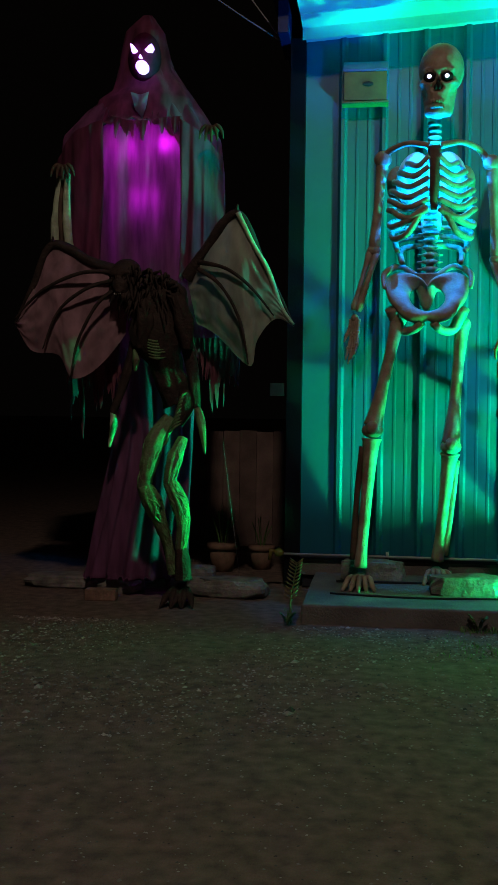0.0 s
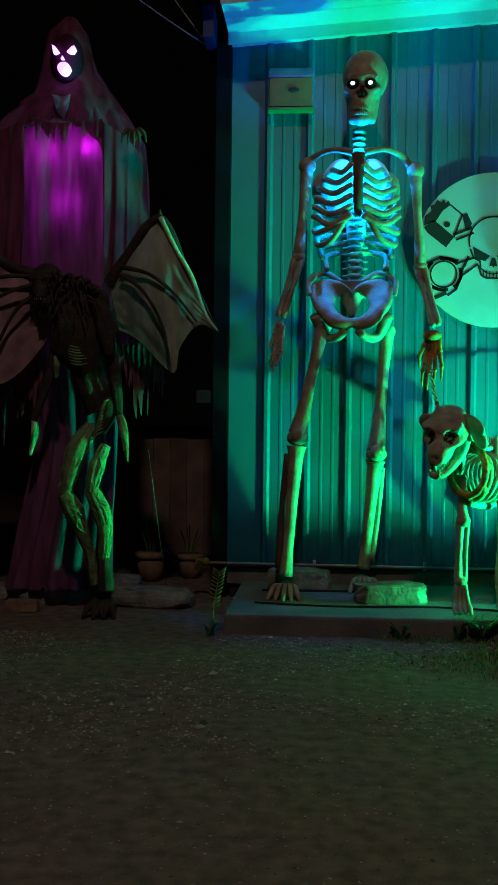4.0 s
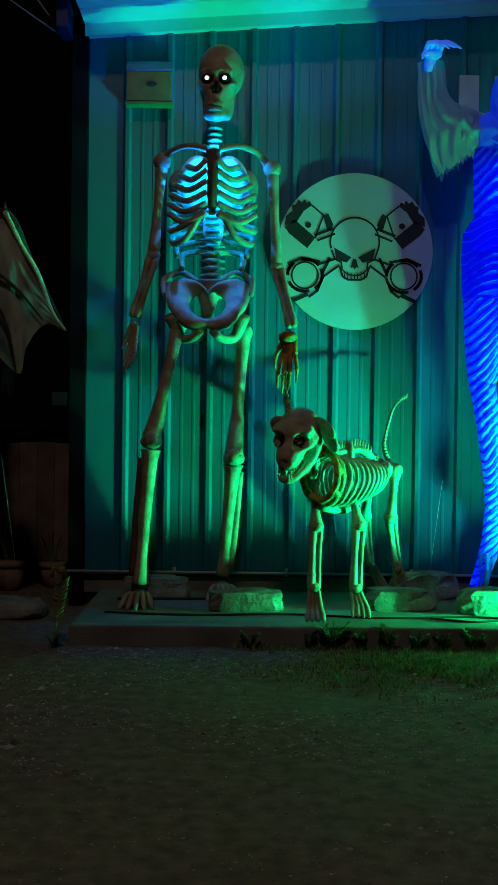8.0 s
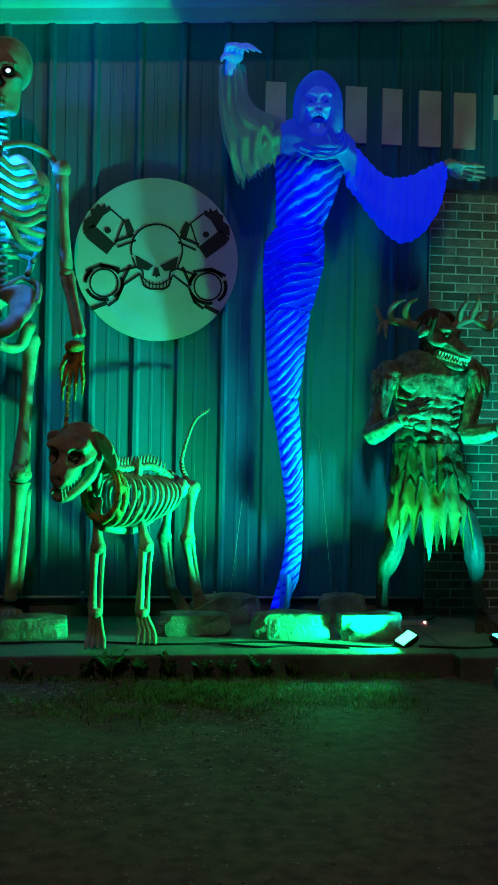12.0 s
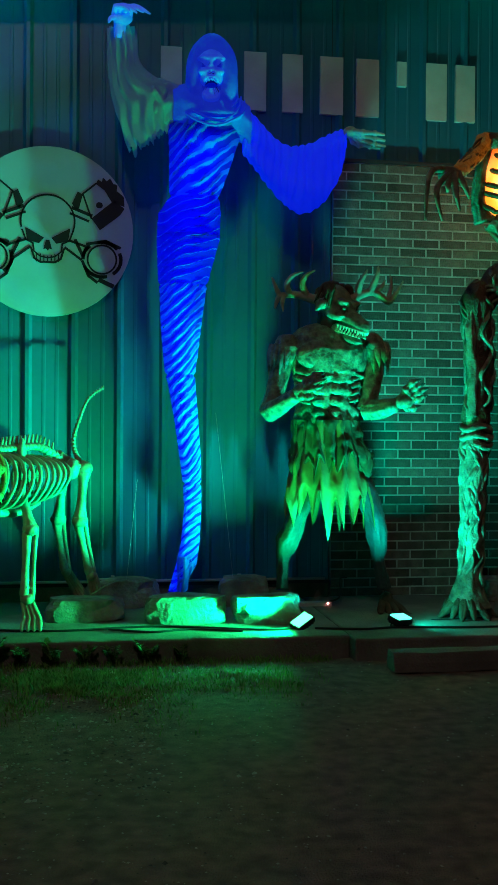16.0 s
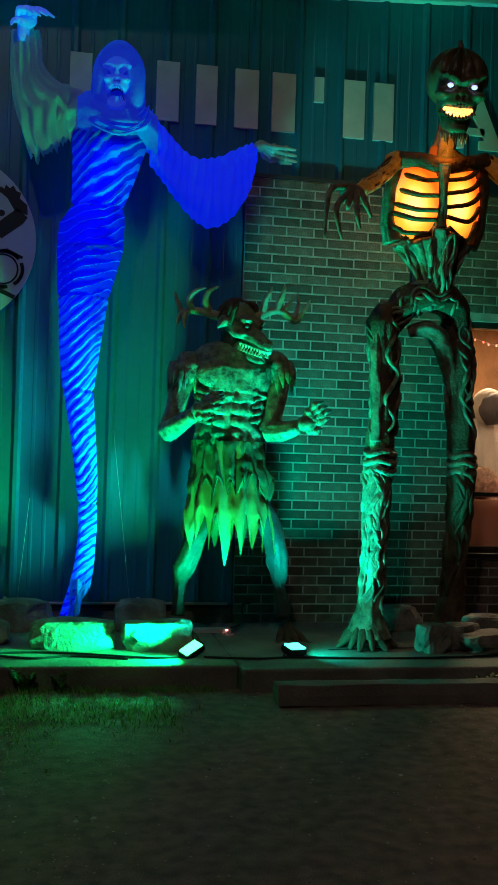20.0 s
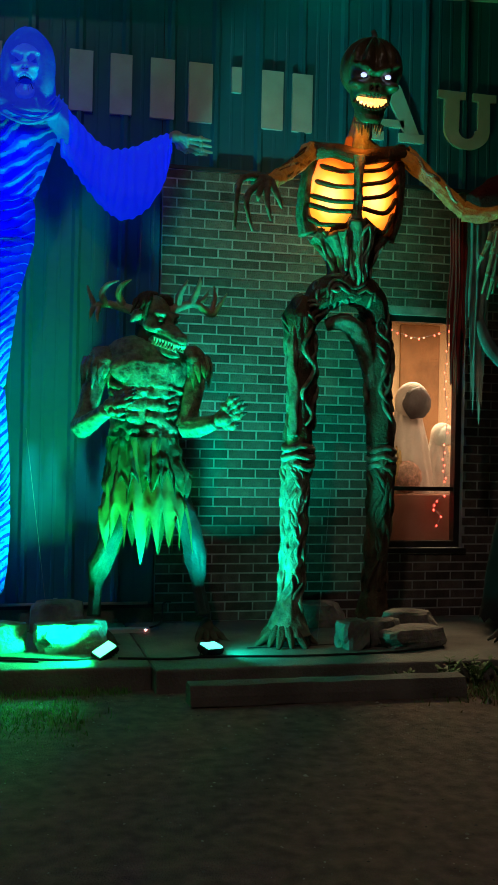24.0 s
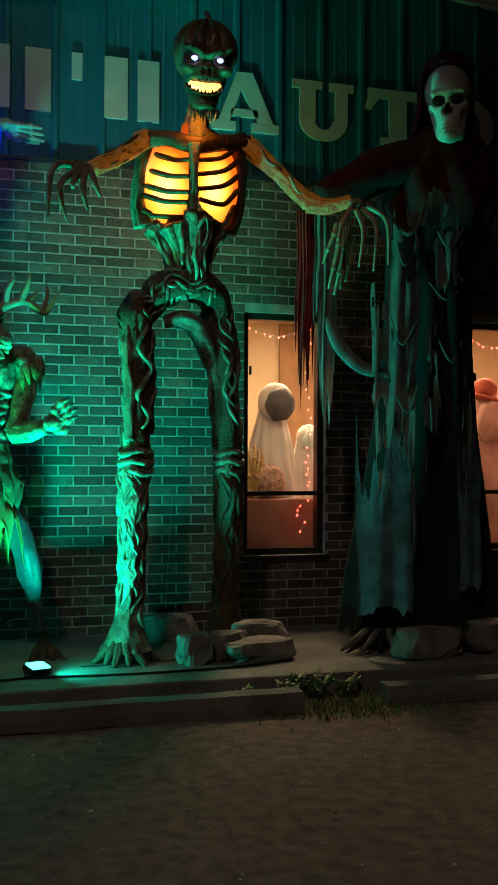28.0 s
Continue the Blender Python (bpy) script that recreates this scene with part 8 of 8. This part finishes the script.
k.thing("power_strip", "power strip with a red pilot light on the slab", "power strip", smooth=False)


def wire(a, b, label="thin guy wire holding a figure"):
    k = Kit()
    k.tube([a, b], 0.0013, GREYMETAL, 6)
    k.thing("guy_wire", label, "wire")


wire((1.72, -0.5, 1.45), (1.90, -0.25, 0.12))
wire((1.20, -0.45, 1.0), (1.12, -0.3, 0.12))
wire((-2.05, -0.15, 1.15), (-1.9, -0.1, 0.0))
wire((3.62, -0.9, 1.1), (3.60, -0.75, 0.12))
for a, b in (((-2.72, -0.05, 5.10), (-1.626, -0.05, 4.296)), ((-2.25, -0.05, 5.20), (-1.62, -0.05, 4.30))):
    k = Kit()
    c = [Vector(a).lerp(Vector(b), t / 8) - Vector((0, 0, 0.03 * math.sin(math.pi * t / 8))) for t in range(9)]
    k.tube(c, 0.006, GREYMETAL, 6)
    k.thing("overhead_wire", "overhead service wire reaching the roof corner", "wire")

# concrete wheel stops
for x0, x1 in ((2.56, 4.13), (4.62, 6.3)):
    k = Kit()
    n = 24
    prof = [(-0.075, 0.0), (-0.07, 0.05), (-0.05, 0.105), (0.05, 0.11), (0.07, 0.05), (0.075, 0.0)]
    def stop(u, v, x0=x0, x1=x1):
        y, z = prof[round(u * 5)]
        x = x0 + (x1 - x0) * v
        return Vector((x, -1.78 + y + 0.006 * noise.noise(Vector((x * 6, z * 20, 1))), z - 0.01 + 0.006 * noise.noise(Vector((x * 7, u * 6, 4)))))
    k.grid(stop, 5, n, CONCRETE)
    for x, rev in ((x0, False), (x1, True)):
        v = [(x, -1.78 + y, z - 0.01) for y, z in prof]
        k.add(v, [tuple(reversed(range(6))) if not rev else tuple(range(6))], CONCRETE)
    k.thing("wheel_stop", "weathered grey concrete wheel stop on the ground", "wheel stop", group="wheel stops", smooth=False)

# ---- left background: low board fence and pots ----
BOARD = mat("brown_board", (0.22, 0.15, 0.125), 0.85, vary=0.4, scale=4, bump=0.3, per=0.2)
root = tagged(new("board_fence"), "low red-brown board fence in the dark", "fence")
for i in range(8):
    k = Kit()
    k.box((-3.05 + 0.168 * i, 2.0, 0.05), (-3.05 + 0.168 * i + 0.164, 2.03, 1.20 + 0.006 * (i % 3)), BOARD)
    k.part("board", root)
for z in (0.25, 0.95):
    k = Kit()
    k.box((-3.05, 2.031, z), (-1.72, 2.07, z + 0.09), BOARD)
    k.part("rail", root)
for x in (-3.0, -1.80):
    k = Kit()
    k.box((x, 2.071, -0.02), (x + 0.08, 2.15, 1.15), BOARD)
    k.part("post", root)
CLAY = mat("clay_pot", (0.30, 0.19, 0.13), 0.85, vary=0.35, scale=9, bump=0.2)
LEAF = mat("weed_leaf", (0.11, 0.22, 0.05), 0.6, vary=0.4, scale=20, bump=0.1)
for c, s in (((-2.18, 0.75), 1.0), ((-1.86, 0.95), 0.85)):
    root = tagged(new("flower_pot"), "clay flower pot with dry plant stems", "flower pot", group="pots by the fence")
    k = Kit()
    for r0, r1, z0, z1 in ((0.09, 0.125, 0.0, 0.20), (0.14, 0.14, 0.20, 0.25)):
        k.tube([(0, 0, z0), (0, 0, z1)], [r0, r1], CLAY, 20)
    k.part("pot", root, smooth=True)
    for j in range(7):
        k = Kit()
        a = j * 0.9
        k.tube(curve([(0.03 * math.cos(a), 0.03 * math.sin(a), 0.24), (0.06 * math.cos(a), 0.06 * math.sin(a), 0.36), (0.11 * math.cos(a), 0.11 * math.sin(a), 0.46 + 0.04 * (j % 3))], 4), 0.005, LEAF, 5)
        k.part("stem", root)
    root.matrix_world = pose(c[0], c[1], -0.012) @ Matrix.Scale(s, 4)


# ---- weeds, grass and loose gravel ----
GRASS = mat("green_grass", (0.17, 0.36, 0.08), 0.6, vary=0.4, scale=12, bump=0)
STRAW = mat("dry_grass", (0.26, 0.22, 0.10), 0.8, vary=0.4, scale=12, bump=0)


def blade(k, p, h, lean, a, m, w=0.006):
    d = Vector((math.cos(a), math.sin(a), 0))
    s = Vector((-d.y, d.x, 0)) * w
    p = Vector(p)
    mid = p + d * lean * 0.4 + Vector((0, 0, h * 0.6))
    tip = p + d * lean + Vector((0, 0, h))
    k.add([p - s, p + s, mid + s * 0.8, mid - s * 0.8, tip], [(0, 1, 2, 3), (3, 2, 4)], m)


def weed(x, y, z, h, n, seed, label="small green weed at the slab edge"):
    rnd = random.Random(seed)
    k = Kit()
    for j in range(n):
        a = rnd.uniform(0, 6.28)
        L = h * rnd.uniform(0.5, 1.0)
        c = curve([(0, 0, 0), (0.2 * L * math.cos(a), 0.2 * L * math.sin(a), 0.55 * L), (0.5 * L * math.cos(a), 0.5 * L * math.sin(a), 0.9 * L)], 4)
        k.tube(c, [0.003] * len(c), LEAF, 4)
        for q in range(2, len(c)):
            for s in (-1, 1):
                w = 0.016 + 0.16 * h * rnd.uniform(0.5, 1)
                d = Vector((math.cos(a + s * 1.2), math.sin(a + s * 1.2), rnd.uniform(0.1, 0.6)))
                e = Vector((-d.y, d.x, 0)) * w * 0.3
                p = c[q]
                k.add([p, p + d * w * 0.5 + e, p + d * w, p + d * w * 0.5 - e], [(0, 1, 2, 3)], LEAF)
    ob = k.thing("weed", label, "weed", group="weeds along the slab")
    ob.location = (x, y, z)


for i, (x, y, h, n) in enumerate(((-0.18, -1.47, 0.10, 5), (0.18, -1.45, 0.13, 7), (0.33, -1.47, 0.16, 9), (0.52, -1.46, 0.12, 7), (0.68, -1.46, 0.14, 8), (0.86, -1.47, 0.10, 6), (1.02, -1.46, 0.12, 7), (1.22, -1.46, 0.13, 7), (1.42, -1.46, 0.09, 5), (4.12, -1.62, 0.14, 9), (4.28, -1.66, 0.16, 10), (4.45, -1.64, 0.13, 8), (3.85, -1.60, 0.09, 6), (-1.40, -1.50, 0.10, 5))):
    weed(x, y - 0.01, -0.005, h * 1.2, n, i)
k = Kit()
c = curve([(-1.38, -1.47, 0), (-1.385, -1.47, 0.16), (-1.36, -1.48, 0.30), (-1.345, -1.48, 0.40)], 5)
k.tube(c, spread([0.006, 0.003], len(c)), STRAW, 6)
for j, p in enumerate(c[5:]):
    for s in (-1, 1):
        k.tube([p, p + Vector((s * 0.03, -0.01, 0.02)), p + Vector((s * 0.045, -0.01, 0.035))], [0.004, 0.006, 0.002], STRAW, 5)
k.thing("dry_weed", "tall dry weed stalk at the slab corner", "weed")
rnd = random.Random(4)
k = Kit()
for j in range(9000):
    x, y = rnd.gauss(0.85, 0.5), rnd.gauss(-1.98, 0.26)
    if not (-0.6 < x < 2.2 and -3.0 < y < -1.45) or noise.noise(Vector((x * 3, y * 3, 0))) < -0.15:
        continue
    blade(k, (x, y, -0.015), rnd.uniform(0.012, 0.036), rnd.uniform(0.01, 0.04), rnd.uniform(0, 6.28), GRASS if rnd.random() < 0.8 else STRAW, 0.003)
for j in range(4200):
    x, y = (rnd.gauss(0.80, 0.20), rnd.gauss(-1.80, 0.10)) if j < 2400 else (rnd.uniform(0.5, 2.0), rnd.gauss(-1.95, 0.16))
    if y < -1.54:
        blade(k, (x, y, -0.015), rnd.uniform(0.02, 0.05), rnd.uniform(0.01, 0.05), rnd.uniform(0, 6.28), GRASS, 0.003)
for j in range(900):
    x, y = rnd.gauss(4.42, 0.22), rnd.gauss(-1.82, 0.12)
    blade(k, (x, y, -0.015), rnd.uniform(0.015, 0.06), rnd.uniform(0.02, 0.05), rnd.uniform(0, 6.28), STRAW if rnd.random() < 0.6 else GRASS, 0.004)
for j in range(1500):
    x, y = rnd.uniform(-0.3, 2.3), rnd.gauss(-1.47, 0.03)
    blade(k, (x, y, -0.015), rnd.uniform(0.015, 0.05), rnd.uniform(0.01, 0.04), rnd.uniform(0, 6.28), GRASS, 0.003)
k.thing("grass_patch", "short patchy green grass before the slab", "grass", kind="stuff")
k = Kit()
for j in range(42000):
    y = -1.5 - 5.0 * rnd.random() ** 1.3
    x = rnd.uniform(-4.0, 6.5)
    strewn = noise.noise(Vector((x * 0.9, y * 1.4, 7))) > -0.05 and x < 1.2 and y > -3.9
    if not strewn and rnd.random() < (0.6 if x < 1.6 else 0.8):
        continue
    s = rnd.uniform(0.003, 0.008) * (2.0 if rnd.random() < 0.03 else 1) * (1.0 if strewn else 0.75)
    if strewn and rnd.random() < 0.12:
        s *= 1.6
    z = land(x, y) + s * 0.2
    p = Vector((x, y, z))
    a = rnd.uniform(0, 3.1)
    e1, e2 = Vector((math.cos(a), math.sin(a), 0)) * s * 1.4, Vector((-math.sin(a), math.cos(a), 0)) * s
    k.add([p + e1, p + e2, p - e1, p - e2, p + Vector((0, 0, s * 0.7))], [(0, 1, 4), (1, 2, 4), (2, 3, 4), (3, 0, 4)], PEBBLE)
k.thing("gravel", "scattered pale gravel on the dirt yard", "gravel", kind="stuff", smooth=False)


# ---- things behind the windows ----
SHEET = mat("white_drape", (0.75, 0.70, 0.64), 0.85, vary=0.15, scale=6, bump=0.2)
GREYMASK = mat("dark_grey_mask", (0.13, 0.12, 0.13), 0.7, vary=0.3)
PINKWICKER = mat("pink_wicker", (0.80, 0.52, 0.40), 0.8, vary=0.4, scale=30, bump=0.5)
PINKCLOTH = mat("pink_cloth", (0.62, 0.34, 0.27), 0.85, vary=0.25, scale=8, bump=0.2)
REDCOAT = mat("red_orange_cloth", (0.55, 0.13, 0.07), 0.85, vary=0.3, scale=8, bump=0.2)
TABLE = mat("brown_cloth_panel", (0.42, 0.22, 0.16), 0.85, vary=0.2, scale=4, bump=0.1)
DOORWOOD = mat("tan_wood_panel", (0.42, 0.24, 0.11), 0.6, vary=0.35, scale=5, bump=0.15)
boxed("door_room", (5.44, 2.455, 0.101), (5.86, 2.499, 2.62), DOORWOOD, 0.01, kind="structure", label="tan wooden panel on the room's back wall", category="door")
boxed("display_table", (3.6, 0.24, 0.1), (5.35, 0.62, 1.02), TABLE, 0.01, label="display table with a brown front behind the window", category="table")
boxed("display_table", (5.75, 0.24, 0.1), (7.3, 0.62, 0.66), TABLE, 0.01, label="low display table behind the second window", category="table")


def draped_doll(x, y, z, h, head, body, hat=False, label=""):
    k = Kit()

    def fn(u, v):
        a = 2 * math.pi * u
        r = between(v, [0, 0.12, 0.25, 0.5, 1], [0.02, 0.11, 0.13, 0.2, 0.27]) * h
        f = (0.012 * math.sin(a * 11 + 2 * noise.noise(Vector((v * 3, x, y)))) + 0.02 * noise.noise(Vector((math.cos(a) * 3, math.sin(a) * 3, v * 3 + x)))) * v
        return Vector((x + (r + f) * math.cos(a), y + (r * 0.5 + f) * math.sin(a), z + h * (1 - v)))

    k.grid(fn, 88, 26, body, closed=True)
    k.blob((x + 0.02, y - 0.03, z + h * 0.87), (0.15 * h / 0.9, 0.09, 0.16 * h / 0.9), body, (0, 12, 0), 18, 12)
    k.blob((x + 0.035, y - 0.09, z + h * 0.84), (0.125 * h / 0.9, 0.07, 0.145 * h / 0.9), head, (0, 8, 0), 26, 18, lambda u: 1 + 0.10 * noise.noise(u * 2.2 + Vector((3, 0, 0))) - 0.10 * max(0, -u.z) + 0.06 * noise.noise(u * 6))
    if hat:
        k.blob((x, y - 0.02, z + h * 1.0), (0.20, 0.12, 0.03), REDCOAT, (0, 14, 0), 18, 8)
        k.blob((x, y - 0.02, z + h * 1.07), (0.10, 0.09, 0.09), REDCOAT, seg=14, rings=10, shape=lambda u: 1 + 0.12 * noise.noise(u * 3))
    k.thing("draped_doll", label, "doll")


draped_doll(4.70, 0.46, 1.02, 0.84, GREYMASK, SHEET, label="white draped doll with a dark mask behind the window")
draped_doll(4.98, 0.50, 1.02, 0.54, SHEET, SHEET, label="small white draped doll behind the window")
draped_doll(4.36, 0.50, 1.02, 0.62, GREYMASK, GREYMASK, label="grey draped doll at the window edge")
draped_doll(6.52, 0.46, 0.66, 1.15, PINKCLOTH, PINKCLOTH, True, "pink cloth doll with a red brimmed hat behind the window")
k = Kit()
k.blob((4.64, 0.31, 1.15), (0.125, 0.05, 0.125), PINKWICKER, seg=28, rings=16, shape=lambda u: 1 + 0.05 * math.sin(18 * math.atan2(u.z, u.x)))
k.thing("wicker_pumpkin", "round pink wicker pumpkin standing on the table", "pumpkin")
k = Kit()
hand_of_bones(k, (4.47, 0.30, 1.025), (4.53, 0.28, 1.42), (1, 0, 0), 0.017, mat("yellow_bone", (0.62, 0.42, 0.16), 0.5, vary=0.3), 5, 0.15, 0.45)
k.thing("bone_hand", "yellow bone hand standing on the table", "decoration")

WARMBULB, REDBULB = glow("warm_bulb", (1.0, 0.07, 0.035), 5), glow("red_bulb", (1.0, 0.03, 0.02), 9)


def string_lights(points, bulbs, label):
    root = tagged(new("string_lights"), label, "string lights", group="string lights")
    c = curve(points, 10)
    k = Kit()
    k.tube(c, 0.0025, GREYMETAL, 5)
    k.part("wire", root)
    for i, m in enumerate(bulbs):
        p = c[round((i + 0.5) / len(bulbs) * (len(c) - 1))]
        k = Kit()
        k.blob(p + Vector((0.008 * (-1) ** i, -0.006, -0.008)), (0.007, 0.007, 0.009), m, seg=8, rings=6)
        k.part("bulb", root)


W, R = WARMBULB, REDBULB
string_lights([(4.40, 0.15, 2.28), (4.52, 0.15, 2.24), (4.64, 0.15, 2.215), (4.78, 0.15, 2.25), (4.90, 0.15, 2.29)], [W] * 9, "warm string lights along the window head")
string_lights([(4.89, 0.15, 2.2), (4.87, 0.15, 1.9), (4.895, 0.15, 1.6), (4.87, 0.15, 1.3), (4.89, 0.15, 1.12)], [W] * 18, "warm string lights down the window side")
string_lights([(4.89, 0.15, 1.03), (4.83, 0.15, 0.98), (4.79, 0.15, 0.93), (4.85, 0.15, 0.86), (4.82, 0.15, 0.77)], [R] * 6, "red string lights below the window rail")
string_lights([(6.19, 0.15, 2.30), (6.3, 0.15, 2.22), (6.45, 0.15, 2.20), (6.6, 0.15, 2.25)], [W] * 8, "warm string lights along the second window")
string_lights([(6.69, 0.15, 2.2), (6.64, 0.15, 1.7), (6.68, 0.15, 1.2)], [W] * 10, "warm string lights down the second window")

# ---- bricks, one by one ----
LENGTH, COURSE = 0.2035, 0.0677
BW, BH = LENGTH - 0.011, COURSE - 0.011


def brick_mesh(w):
    k = Kit()
    e = 0.003
    y0, y1 = -0.0255, -0.016
    k.add([(0, y1, 0), (w, y1, 0), (w, y1, BH), (0, y1, BH), (0, y0 + e, 0), (w, y0 + e, 0), (w, y0 + e, BH), (0, y0 + e, BH), (e, y0, e), (w - e, y0, e), (w - e, y0, BH - e), (e, y0, BH - e)],
          [(0, 1, 5, 4), (1, 2, 6, 5), (2, 3, 7, 6), (3, 0, 4, 7), (4, 5, 9, 8), (5, 6, 10, 9), (6, 7, 11, 10), (7, 4, 8, 11), (8, 9, 10, 11)], BRICK)
    return k


whole = brick_mesh(BW).mesh("brick", False)
rest = Kit()
rnd = random.Random(11)
singles = 0
for row in range(47):
    z = BZ0 + 0.004 + row * COURSE
    if z + BH > BZ1:
        break
    x = BX0 - (LENGTH / 2 if row % 2 else 0) + 0.005
    while x < 8.9:
        spans = [(max(x, BX0 + 0.004), min(x + BW, BX1))]
        if z < OZ1 and z + BH > OZ0:
            for a, b in OPEN:
                nxt = []
                for s, e in spans:
                    if e <= a or s >= b:
                        nxt.append((s, e))
                    else:
                        if a - s > 0.02:
                            nxt.append((s, a))
                        if e - b > 0.02:
                            nxt.append((b, e))
                spans = nxt
        for s, e in spans:
            if e - s < 0.02:
                continue
            full = abs(e - s - BW) < 1e-6
            if full and 2.8 < x < 4.25 and 0.7 < z < 3.1 and singles < 300:
                ob = new("brick", whole)
                ob.parent = brick_wall
                ob.location = (x, rnd.uniform(-0.002, 0.002), z)
                singles += 1
            else:
                kk = brick_mesh(e - s)
                rest.add([(v[0] + s, v[1] + rnd.uniform(-0.0005, 0.0005), v[2] + z) for v in kk.v], kk.f, BRICKREST)
        x += LENGTH
bricks = rest.part("brick_courses", brick_wall)
bricks["kind"] = "stuff"
